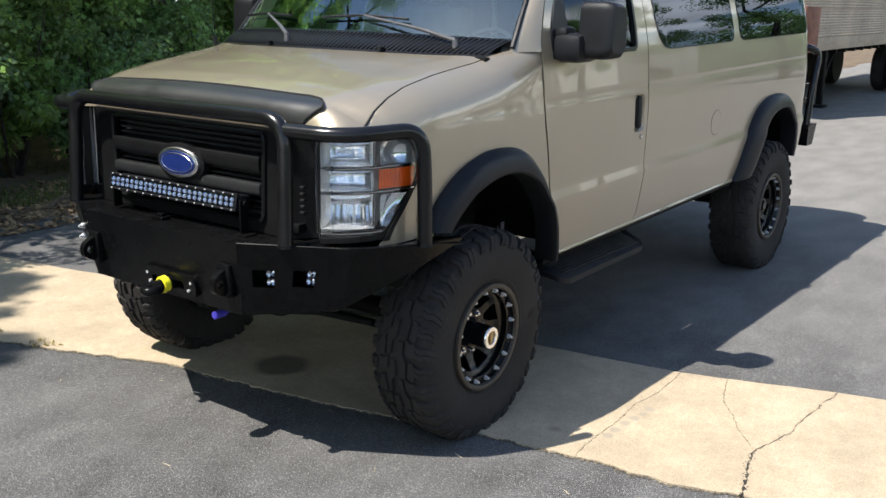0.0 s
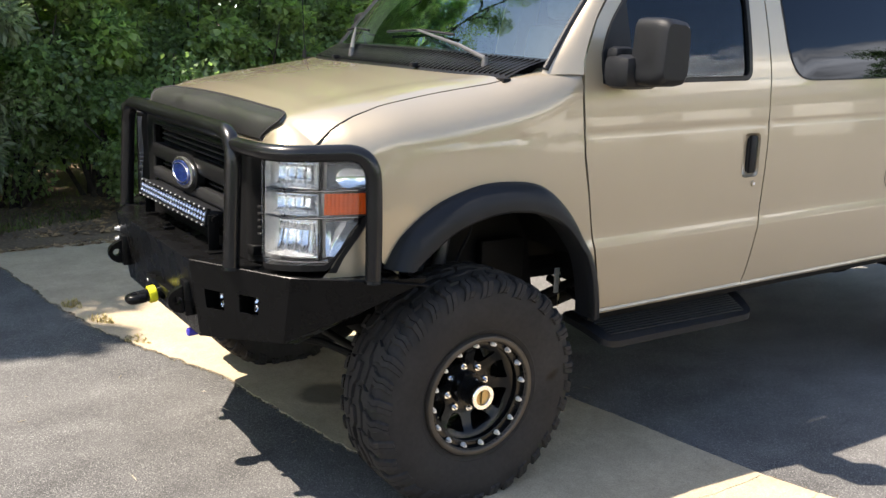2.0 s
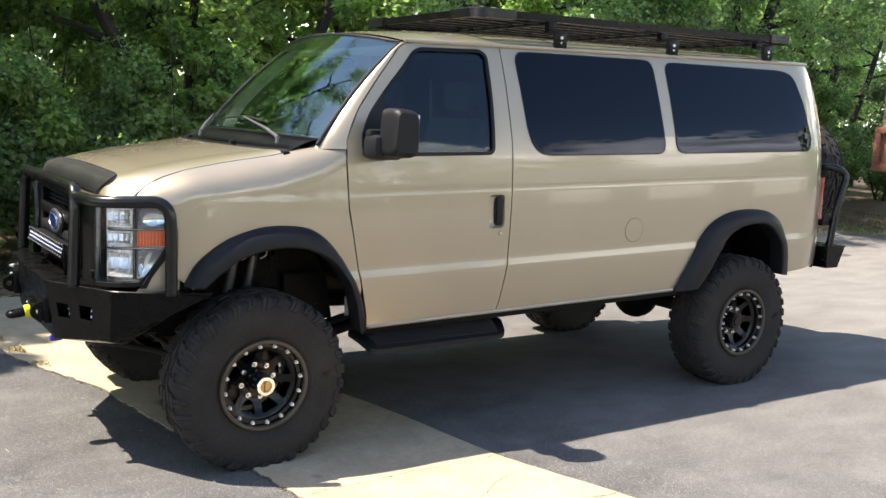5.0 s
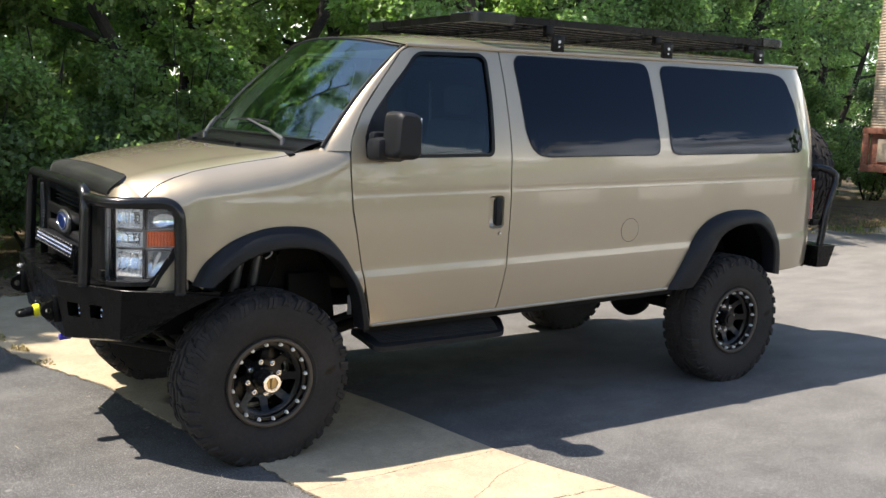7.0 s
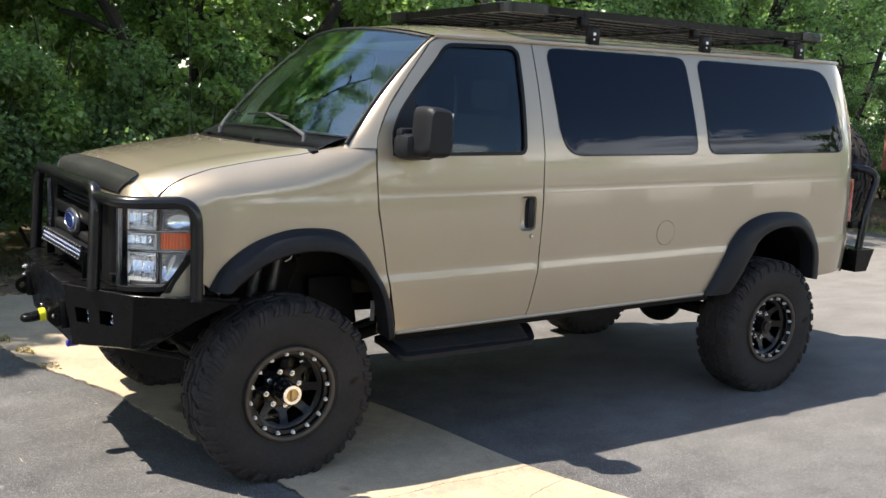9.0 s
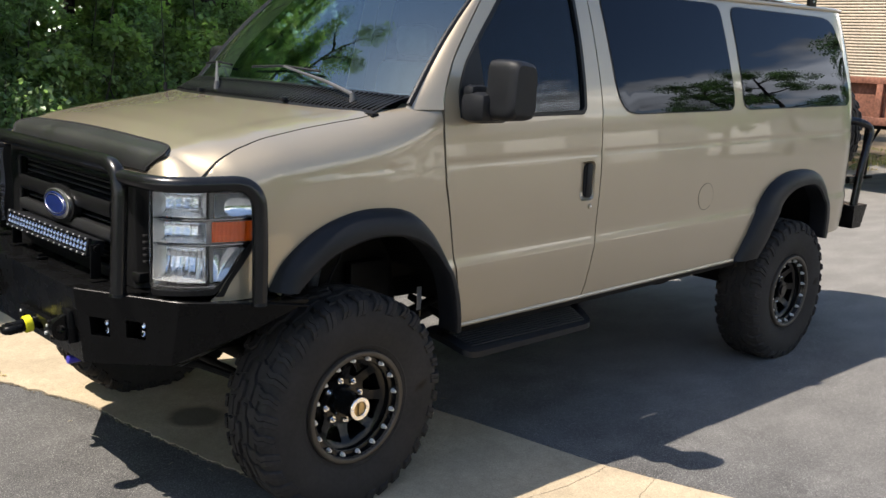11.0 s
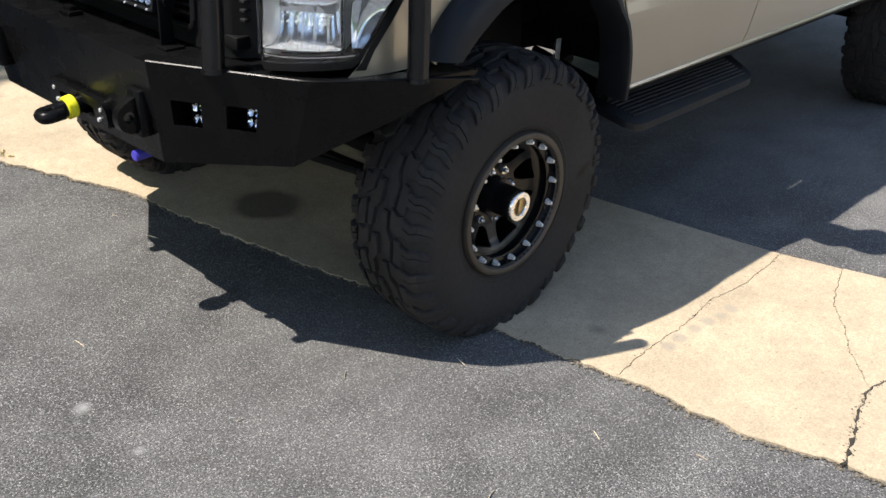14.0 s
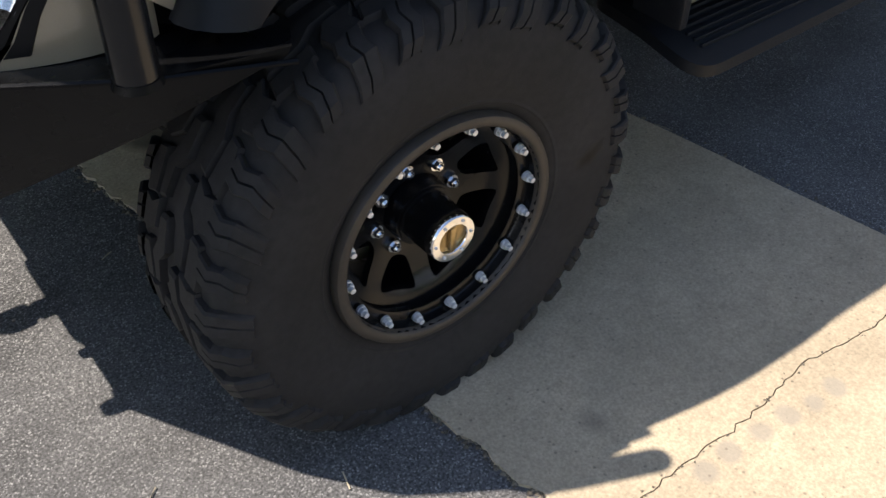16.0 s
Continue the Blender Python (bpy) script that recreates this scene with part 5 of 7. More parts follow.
        h = Vector(hood_at(s, -1 + b)) + Vector((.001, s * .007, 0))
        return tuple(r.lerp(h, w * w * (3 - 2 * w)))
    v, f = grid_mesh(24, 14, lip)
    part("lamp_lip", (v, f), PAINT, van)
    # broad black strip along the lamp's slanting edge
    part("lamp_trim", sheet([(.735, .945), (.775, .958), (.905, 1.052), (1.004, 1.142), (1.004, 1.20), (1.024, 1.20), (1.024, 1.137), (.925, 1.043), (.800, .945)], [], .05, lambda u, z: lamp_at(s, u, z, .0015), .012, into), TRIM, van)


# ---- mirrors, handles, steps, cowl, wipers, rack, rear guard, running gear ----
for s in (-1, 1):
    bm = bmesh.new()
    head = rounded([(-.10, -.138), (.10, -.138), (.097, .10), (-.080, .113)], .05, 6)
    rings = []
    for k, yy in ((.80, .0), (.97, .015), (1.0, .05), (1.0, .15), (.94, .195), (.80, .215)):
        rings.append([bm.verts.new((.660 + a * k * .80, s * (1.035 + yy * .78), 1.700 + b * k)) for a, b in head])
    for r1, r2 in zip(rings, rings[1:]):
        for i in range(len(head)):
            bm.faces.new((r1[i], r1[(i + 1) % len(head)], r2[(i + 1) % len(head)], r2[i]))
    bm.faces.new(rings[0])
    bm.faces.new(rings[-1])
    mir = part("wing_mirror", bm, PLASTIC, van, "black wing mirror")
    bm = bmesh.new()
    y0, y1 = sorted((s * .93, s * 1.075))
    box(bm, (.545, y0, 1.545), (.735, y1, 1.672), .034)
    y0, y1 = sorted((s * .935, s * 1.0))
    box(bm, (.556, y0, 1.64), (.66, y1, 1.70), .022)
    part("mirror_arm", bm, PLASTIC, mir)
    bm = bmesh.new()
    box(bm, (.715, s * 1.115 - .06, 1.60), (.7425, s * 1.115 + .06, 1.78), .003)
    part("mirror_glass", bm, CHROME, mir)
    # corner sail of the door window
    part("mirror_sail", sheet([(.552, 1.55), (.552, 1.66), (.61, 1.772), (.70, 1.872), (.705, 1.552)], [], .06, lambda x, z: side(x, z, .006, s), .02, (0, -s, 0)), PLASTIC, mir)
    # door handle, recessed
    n_ = len(HANDLE)
    cx, cz = 1.401, 1.2285
    vv = [side(cx + (x - cx) * k, cz + (z - cz) * k, o, s) for k, o in ((1.03, .0012), (.985, .0012), (.93, -.010), (.84, -.020), (.45, -.026)) for x, z in HANDLE]
    ff = [(r * n_ + i, r * n_ + (i + 1) % n_, (r + 1) * n_ + (i + 1) % n_, (r + 1) * n_ + i) for r in range(4) for i in range(n_)] + [tuple(range(4 * n_, 5 * n_))]
    hp = part("door_handle", (vv, ff if s < 0 else [q[::-1] for q in ff]), PAINT, van, "black grip in a gold recessed cup")
    bm = bmesh.new()
    box(bm, (1.404, s * .950 - .014, 1.172), (1.447, s * .950 + .014, 1.337), .010)
    part("handle_grip", bm, PLASTIC, hp)
    bm = bmesh.new()
    box(bm, (1.397, s * .946 - .006, 1.18), (1.406, s * .946 + .006, 1.325), .002)
    part("grip_slot", bm, DARK, hp)
    bm = bmesh.new()
    c = Vector(side(1.430, 1.104, 0, s))
    cyl(bm, c, c + Vector((0, s * .006, 0)), .014, 20, .012)
    lk = part("lock", bm, PAINT, van)
    bm = bmesh.new()
    cyl(bm, c + Vector((0, s * .005, 0)), c + Vector((0, s * .008, 0)), .006, 12)
    part("keyhole", bm, STEEL, lk)
    # step board
    st = rounded([(.58, -.72), (.58, -1.038), (1.46, -1.025), (1.575, -.82), (1.575, -.72)], .07, 6)
    def step_z(y):
        return .592 - .042 * max(0, min(1, (abs(y) - .78) / .26)) ** 1.6
    part("step_board", sheet(st, [], .06, lambda x, y: (x, -s * y if s > 0 else y, step_z(y)), .026, (0, 0, -1)), PLASTIC, van, "ribbed black plastic step board")
    sb = [o for o in van.children if o.name.startswith("step_board")][-1]
    for k in range(11):
        bm = bmesh.new()
        y = .79 + .0195 * k
        box(bm, (.64, s * y - .0045, step_z(y) - .004), (1.50 - .45 * max(0, y - .83), s * y + .0045, step_z(y) + .006), .002)
        part("rib", bm, PLASTIC, sb)
    for x in (.75, 1.3):
        bm = bmesh.new()
        tube(bm, fillet([(x, s * .45, .66), (x, s * .75, .60), (x, s * .90, .545)], .05, 4), .018, 8)
        part("bracket", bm, UNDER, sb)
# fuel door: a thin round gap
c = side(2.468, 1.066, 0)
ring = [(2.468 + .076 * math.cos(a), 1.066 + .076 * math.sin(a)) for a in np.linspace(0, 2 * math.pi, 40, endpoint=False)]
inner = [(2.468 + .0735 * math.cos(a), 1.066 + .0735 * math.sin(a)) for a in np.linspace(0, 2 * math.pi, 40, endpoint=False)]
part("fuel_door", sheet(inner, [], .04, lambda x, z: side(x, z, .0015), .003), PAINT, van)
part("fuel_door_gap", sheet(ring, [inner], .04, lambda x, z: side(x, z, .0008), .002), DARK, van)
# rocker lip
for s in (-1, 1):
    bm = bmesh.new()
    tube(bm, [Vector(side(x, .648, -.004, s)) for x in np.linspace(.60, 2.9, 12)], .012, 8)
    part("sill_lip", bm, PAINT, van)
    part("rocker", sheet([(.58, .60), (2.95, .60), (2.95, .66), (.58, .66)], [], .3, lambda x, z: side(x, z, -.03, s), .02, (0, -s, 0)), UNDER, van)

# cowl with louvres
def cowl(a, b):
    u = -1 + 2 * a
    p = Vector(hood_at(u * .985, 1)) + Vector((.006, 0, -.007))
    q = Vector(ws_at(u, .058 - .024 * u * u)) + Vector((-.004, 0, .003))
    r = p.lerp(q, b * 1.2)
    r.z += .010 * math.sin(math.pi * b)
    return tuple(r)

v, f = grid_mesh(40, 6, cowl)
cw = part("cowl", (v, [q[::-1] for q in f]), TRIM, van, "black louvred windshield cowl")
v, f = grid_mesh(40, 2, lambda a, b: tuple(Vector(ws_at((-1 + 2 * a) * .995, .042)) + Vector((-.003, 0, -.16 * b * (1 - .9 * abs(-1 + 2 * a) ** 5)))))
part("cowl_wall", (v, f), PLASTIC, cw)
for i in range(70):
    u = -.98 + 1.96 * i / 69
    a = (u + 1) / 2
    bm = bmesh.new()
    p, q = Vector(cowl(a, .12)), Vector(cowl(a, .80))
    tube(bm, [p + Vector((0, 0, .003)), q + Vector((0, 0, .003))], .004, 4)
    part("louvre", bm, TRIM, cw)
for y in (-.35, .35):
    bm = bmesh.new()
    x = .075
    box(bm, body(x - .02, y - .012, 1.588), body(x + .01, y + .012, 1.606), .003)
    part("washer_jet", bm, PLASTIC, cw)
# wipers
for base, mid, a, b in (((.20, -.66), (.225, -.12), -.36, .15), ((.11, .27), (.20, .60), .38, .84)):
    z0 = 1.622
    arm0 = Vector(body(base[0], base[1], z0))
    gu = (mid[1]) / .85
    arm1 = Vector(ws_at(gu, .155)) + Vector((-.02, 0, .018))
    bm = bmesh.new()
    cyl(bm, arm0 - Vector((0, 0, .02)), arm0 + Vector((0, 0, .016)), .015, 14, .012)
    tube(bm, [arm0 + Vector((0, 0, .012)), arm0.lerp(arm1, .35) + Vector((0, 0, .016)), arm1], [.010, .008, .005], 8)
    wp = part("wiper", bm, WIPER, van, "grey windshield wiper")
    bm = bmesh.new()
    pts = [Vector(ws_at(y / .85, .135 + .03 * (1 - abs(y - mid[1]) / .4))) + Vector((-.014, 0, .012)) for y in np.linspace(a, b, 10)]
    tube(bm, pts, .006, 6)
    part("wiper_blade", bm, PLASTIC, wp)
# antenna
bm = bmesh.new()
p = Vector(body(.12, .80, 1.57))
tube(bm, [p, p + Vector((.0, .0, .04))], .010, 8)
tube(bm, [p + Vector((0, 0, .03)), p + Vector((-.03, .01, .80))], .0022, 6)
part("antenna", bm, PLASTIC, van, "thin black radio antenna")

# roof rack
rack_z = 2.372
bm = bmesh.new()
W0, X0, X1 = .67, 1.42, 4.22
loop = fillet([(X0 + .5, -W0, 0), (X0, -W0, 0), (X0, W0, 0), (X1, W0, 0), (X1, -W0, 0), (X0 + .5, -W0, 0)], .10, 6)
prof = [(-.016, -.012), (.016, -.012), (.016, .030), (-.016, .030)]
rings = []
L = [Vector((p.x, p.y, rack_z + RAKE * (p.x - 2) * .5)) for p in loop]
for i, p in enumerate(L[:-1]):
    d = (L[(i + 1) % (len(L) - 1)] - L[i - 1 if i else len(L) - 2]).normalized()
    nrm = Vector((-d.y, d.x, 0)).normalized()
    rings.append([bm.verts.new(p + nrm * a + Vector((0, 0, h))) for a, h in prof])
for i in range(len(rings)):
    r1, r2 = rings[i], rings[(i + 1) % len(rings)]
    for k in range(4):
        bm.faces.new((r1[k], r1[(k + 1) % 4], r2[(k + 1) % 4], r2[k]))
rack = part("roof_rack", bm, BLACK, van, "flat black slatted roof rack")
for k in range(9):
    y = -.60 + 1.2 * k / 8
    bm = bmesh.new()
    box(bm, (X0 + .02, y - .024, rack_z - .006), (X1 - .02, y + .024, rack_z + .010), .003)
    part("slat", bm, BLACK, rack)
for x in (1.95, 2.89, 3.82):
    bm = bmesh.new()
    box(bm, (x - .018, -W0, rack_z - .032), (x + .018, W0, rack_z - .013), .004)
    part("crossbar", bm, BLACK, rack)
# cast corner caps
for s in (-1, 1):
    for x0, d in ((X0, 1), (X1, -1)):
        bm = bmesh.new()
        zc = rack_z + RAKE * (x0 - 2) * .5
        run = fillet([(x0 + d * .26, s * W0, zc), (x0, s * W0, zc), (x0, s * (W0 - .26), zc)], .10, 8)
        rings = []
        for i, p in enumerate(run):
            e = (run[min(i + 1, len(run) - 1)] - run[max(i - 1, 0)]).normalized()
            nr = Vector((-e.y, e.x, 0))
            rings.append([bm.verts.new(p + nr * a + Vector((0, 0, h))) for a, h in ((-.021, -.018), (.021, -.018), (.021, .034), (.015, .039), (-.015, .039), (-.021, .034))])
        for r1, r2 in zip(rings, rings[1:]):
            for k in range(6):
                bm.faces.new((r1[k], r1[(k + 1) % 6], r2[(k + 1) % 6], r2[k]))
        bm.faces.new(rings[0])
        bm.faces.new(rings[-1])
        part("corner_cap", bm, TUBE, rack)
for x in (1.95, 2.89, 3.82):
    for s in (-1, 1):
        bm = bmesh.new()
        z0 = 2.165 + RAKE * x
        box(bm, (x - .045, s * .775 - .012, z0 - .010), (x + .045, s * .775 + .012, z0 + .10), .003)
        box(bm, (x - .04, min(s * .775, s * .66), z0 + .085), (x + .04, max(s * .775, s * .66), z0 + .10), .003)
        box(bm, (x - .03, min(s * .70, s * .66), z0 + .08), (x + .03, max(s * .70, s * .66), rack_z - .01), .003)
        ft = part("rack_foot", bm, BLACK, rack)
        bm = bmesh.new()
        cyl(bm, (x, s * .785, z0 + .06), (x, s * .795, z0 + .06), .010, 8)
        cyl(bm, (x, s * .785, z0 + .03), (x, s * .793, z0 + .03), .006, 8)
        part("bolt", bm, STEEL, ft)

# rear bumper and guard
bm = bmesh.new()
for s in (-1, 1):
    lo_, hi_ = [[bm.verts.new((x, s * y, z)) for x, z in ((4.49, .905), (4.70, .905), (4.625, .745), (4.49, .745))] for y in (.60, .935)]
    for i in range(4):
        bm.faces.new((lo_[i], lo_[(i + 1) % 4], hi_[(i + 1) % 4], hi_[i]))
    bm.faces.new(lo_)
    bm.faces.new(hi_)
box(bm, (4.50, -.7, .80), (4.64, .7, .89), .015)
rb = part("rear_bumper", bm, BLACK, van, "black steel rear bumper")
for s in (-1, 1):
    bm = bmesh.new()
    tube(bm, fillet([(4.56, s * .895, .90), (4.60, s * .90, 1.20), (4.70, s * .90, 1.45), (4.58, s * .84, 1.50), (4.52, s * .60, 1.48)], .09, 6), .027, 12)
    part("corner_guard", bm, TUBE, rb)
    bm = bmesh.new()
    box(bm, (4.46, s * .87 - .02, 1.06), (4.60, s * .87 + .02, 1.11), .006)
    part("guard_strut", bm, BLACK, rb)
bm = bmesh.new()
box(bm, (4.50, -.5, 1.34), (4.72, -.30, 1.50), .01)
tube(bm, [(4.62, -.40, .90), (4.62, -.40, 1.42)], .03, 10)
part("spare_carrier", bm, BLACK, rb)

# running gear
bm = bmesh.new()
tube(bm, [(0, -.78, .44), (0, .78, .44)], .045, 14)
bmesh.ops.create_uvsphere(bm, u_segments=20, v_segments=12, radius=.16, matrix=Matrix.Translation((0, .25, .44)) @ Matrix.Diagonal((.95, 1.0, 1.1, 1)))
ax = part("front_axle", bm, UNDER, van, "black solid front axle")
bm = bmesh.new()
tube(bm, [(3.505, -.78, .446), (3.505, .78, .446)], .048, 14)
bmesh.ops.create_uvsphere(bm, u_segments=20, v_segments=12, radius=.17, matrix=Matrix.Translation((3.48, 0, .446)))
part("rear_axle", bm, UNDER, van, "black rear axle")
bm = bmesh.new()
tube(bm, [(3.4, 0, .47), (2.2, 0, .62), (1.2, 0.1, .64)], .045, 12)
part("drive_shaft", bm, UNDER, van)
bm = bmesh.new()
box(bm, (1.9, .1, .50), (2.75, .62, .66), .05)
part("fuel_tank", bm, UNDER, van)
bm = bmesh.new()
tube(bm, fillet([(.9, .35, .56), (2.4, .30, .54), (2.9, .5, .56), (3.2, .40, .74), (3.9, .4, .74), (4.2, .45, .74)], .2, 5), .035, 10)
part("exhaust", bm, UNDER, van)
bm = bmesh.new()
tube(bm, [(-.15, -.70, .42), (-.20, .70, .44)], .018, 10)
part("tie_rod", bm, UNDER, van)
for s in (-1, 1):
    for dx in (-.015, .085):
        bm = bmesh.new()
        low, top_ = Vector((dx - .035, s * .60, .80)), Vector((dx + .018, s * .60, 1.07))
        cyl(bm, low, top_, .026, 18)
        sk = part("shock", bm, SILVER, van, "dark grey shock absorber")
        bm = bmesh.new()
        cyl(bm, (dx - .085, s * .60, .46), low, .013, 12)
        part("shock_rod", bm, STEEL, sk)
        for k in (.80, .86, .92):
            bm = bmesh.new()
            cyl(bm, low.lerp(top_, k), low.lerp(top_, k + .03), .0285, 18, None, .002)
            part("collar", bm, UNDER, sk)
        bm = bmesh.new()
        cyl(bm, top_, top_ + Vector((.008, 0, .045)), .017, 12)
        box(bm, top_ + Vector((-.03, -.02, .035)), top_ + Vector((.045, .02, .075)), .004)
        part("top_mount", bm, UNDER, sk)
        bm = bmesh.new()
        cyl(bm, top_ + Vector((.006, -s * -.02, .055)), top_ + Vector((.006, -s * -.035, .055)), .009, 6)
        part("bolt", bm, STEEL, sk)
        bm = bmesh.new()
        tube(bm, fillet([top_ + Vector((.0, s * .028, -.01)), top_ + Vector((.045, s * .045, .015)), top_ + Vector((.060, s * .03, -.05)), top_ + Vector((.02, s * .03, -.07))], .03, 5), .004, 8)
        part("hose", bm, STEEL, sk)
    bm = bmesh.new()
    tube(bm, fillet([(.085, s * .62, 1.12), (.14, s * .64, 1.10), (.20, s * .63, .98), (.15, s * .60, .86), (.10, s * .58, .70)], .06, 5), .0065, 8)
    part("brake_hose", bm, PLASTIC, van)
    bm = bmesh.new()
    box(bm, (.185, s * .585 - .01, .985), (.235, s * .585 + .01, 1.055), .004)
    cyl(bm, (.21, s * .60, 1.02), (.21, s * .625, 1.02), .011, 6)
    part("hose_bracket", bm, UNDER, van)
    bm = bmesh.new()
    box(bm, (.28, s * .56 - .02, .72), (.50, s * .56 + .02, .90), .01)
    part("bump_stop", bm, UNDER, van)
    bm = bmesh.new()
    tube(bm, [(.05, s * .50, .42), (.95, s * .46, .60)], .035, 10)
    part("radius_arm", bm, UNDER, van, "black radius arm")
    bm = bmesh.new()
    tube(bm, [(.05, s * .60, .50), (.95, s * .56, .70)], .022, 10)
    part("radius_arm", bm, UNDER, van)
    bm = bmesh.new()
    pts = [(.02 + .065 * math.cos(a), s * .50 + .065 * math.sin(a), .55 + .30 * a / (2 * math.pi * 5)) for a in np.linspace(0, 2 * math.pi * 5, 90)]
    tube(bm, pts, .010, 6)
    part("coil_spring", bm, UNDER, van)
    bm = bmesh.new()
    for z in (.56, .585, .61):
        box(bm, (2.85, s * .53 - .035, z - .011), (4.12, s * .53 + .035, z + .011), .003)
    part("leaf_spring", bm, UNDER, van)
    bm = bmesh.new()
    cyl(bm, (3.45, s * .62, .38), (3.62, s * .60, .86), .028, 12)
    part("shock", bm, UNDER, van)
bm = bmesh.new()
box(bm, (.615, -.652, .655), (.640, -.646, .765), .002)
part("bracket_tab", bm, STEEL, van, "bare zinc bracket")
bm = bmesh.new()
tube(bm, [(-.52, .03, .47), (-.30, -.3, .47), (-.22, -.55, .45)], .016, 8)
part("steering_link", bm, UNDER, van)
bm = bmesh.new()
box(bm, (-.55, -.42, .60), (-.25, .42, .70), .02)
box(bm, (-.45, -.35, .70), (.30, .35, 1.05), .05)
part("engine_block", bm, UNDER, van)

# cabin
bm = bmesh.new()
box(bm, (.20, -.86, 1.35), (.62, .86, 1.585), .06)
dash = part("dashboard", bm, DASH, van, "grey-blue dashboard")
v, f = grid_mesh(20, 4, lambda a, b: body(.20 + .40 * b + .10 * (2 * a - 1) ** 2, -.85 + 1.7 * a, 1.585 - .01 * b))
part("dash_top", (v, [q[::-1] for q in f]), DASH, dash)
bm = bmesh.new()
c = Vector((.78, -.40, 1.50))
ring = [c + Vector((.10 * math.sin(a), .19 * math.cos(a), .165 * math.sin(a))) for a in np.linspace(0, 2 * math.pi, 28)]
tube(bm, ring, .014, 8)
tube(bm, [c + Vector((0, -.18, 0)), c + Vector((-.03, 0, 0)), c + Vector((0, .18, 0))], .016, 8)
tube(bm, [c + Vector((-.03, 0, 0)), c + Vector((-.25, 0, -.10))], .03, 8)
part("steering_wheel", bm, PLASTIC, van, "black steering wheel")
for y in (-.42, .42):
    bm = bmesh.new()
    box(bm, (.85, y - .26, 1.05), (1.38, y + .26, 1.22), .05)
    st = part("front_seat", bm, SEAT, van, "grey cloth front seat")
    bm = bmesh.new()
    box(bm, (1.30, y - .25, 1.18), (1.45, y + .25, 1.78), .055, Matrix.Translation((1.37, y, 1.2)) @ pose(0, 0, 0, 0, 10, 0) @ Matrix.Translation((-1.37, -y, -1.2)))
    part("backrest", bm, SEAT, st)
    bm = bmesh.new()
    box(bm, (1.44, y - .14, 1.80), (1.55, y + .14, 1.98), .045)
    part("headrest", bm, SEAT, st)
v, f = grid_mesh(8, 20, lambda a, b: body(.90 + 3.3 * b, (-1 + 2 * a) * .74, 2.14))
part("headliner", (v, f), LINER, van)
# added black board: its colour stands for the unlit cabin behind the seats
bm = bmesh.new()
box(bm, (1.62, -.74, .9), (1.66, .74, 2.12), 0)
part("cabin_shade_board", bm, UNDER, van, "black board standing for the unlit cabin behind the seats")
v, f = grid_mesh(3, 12, lambda a, b: (1.602 - .012 * math.sin(math.pi * a), .085 + .05 * (a - .5) * (1 - .75 * b) + .02 * b * b, 1.58 + .43 * b))
part("curtain_edge", (v, f), LINER, van, "pale fabric edge behind the front seats")


# ---- concrete strip ----
def jag(a, b, n, amp, seed):
    random.seed(seed)
    out = []
    ax, ay, bx, by = *a, *b
    dx, dy = bx - ax, by - ay
    k = math.hypot(dx, dy)
    o = 0
    for i in range(n):
        t = i / n
        o = 0.6 * o + random.uniform(-amp, amp)
        out.append((ax + dx * t - dy / k * o, ay + dy * t + dx / k * o))
    return out


def chain(points, n, amp, seed):
    out = []
    for i, (a, b) in enumerate(zip(points, points[1:])):
        out += jag(a, b, max(2, int(n * math.hypot(b[0] - a[0], b[1] - a[1]))), amp, seed + i)
    return out + [points[-1]]


NEAR_A = chain([(-1.06, 3.98), (-.87, 2.45), (-.72, 1.6), (-.50, 1.0), (-.355, .6), (-.30, .09), (-.20, -.44), (-.055, -1.07), (.004, -1.478)], 44, .010, 3)
CRACK1 = chain([(.004, -1.478), (.209, -1.453), (.40, -1.455), (.619, -1.437), (.90, -1.455), (1.155, -1.442)], 60, .0055, 20)
FAR_A = chain([(1.155, -1.442), (1.083, -1.03), (1.035, -.66), (.83, .4), (.53, 1.8), (.30, 2.7), (.12, 3.98)], 6, .008, 30)
NEAR_B = chain([(.108, -2.132), (.031, -1.851), (.010, -1.486)], 44, .009, 41)
CRACK2 = chain([(.108, -2.132), (.25, -2.105), (.40, -2.06), (.518, -2.036), (.64, -2.075), (.766, -2.096), (1.007, -2.104), (1.38, -2.135)], 55, .007, 52)
CRACK3 = chain([(.518, -2.036), (.669, -1.915), (.80, -1.84), (.917, -1.75), (1.06, -1.70), (1.215, -1.654)], 50, .006, 61)
FAR_B1 = chain([(1.215, -1.654), (1.163, -1.45)], 8, .006, 71)
FAR_B2 = chain([(1.38, -2.135), (1.225, -1.664)], 8, .006, 72)
NEAR_C = chain([(1.30, -8.0), (.60, -4.6), (.32, -3.2), (.112, -2.142)], 36, .010, 81)
FAR_C = chain([(1.39, -2.145), (1.75, -3.5), (2.75, -8.0)], 5, .008, 91)
split = [i for i, p in enumerate(CRACK2) if abs(p[0] - .518) < .02][0]
strip = tagged(new("pavement"), "cream concrete strip, cracked, with ragged edges, set in the asphalt", "pavement", kind="structure")


def slab_z(x, y):
    return .009 + .0015 * noise.noise((x * 1.3, y * 1.3, .3))


def gap(poly, d=.003):
    return shrink(poly, d)


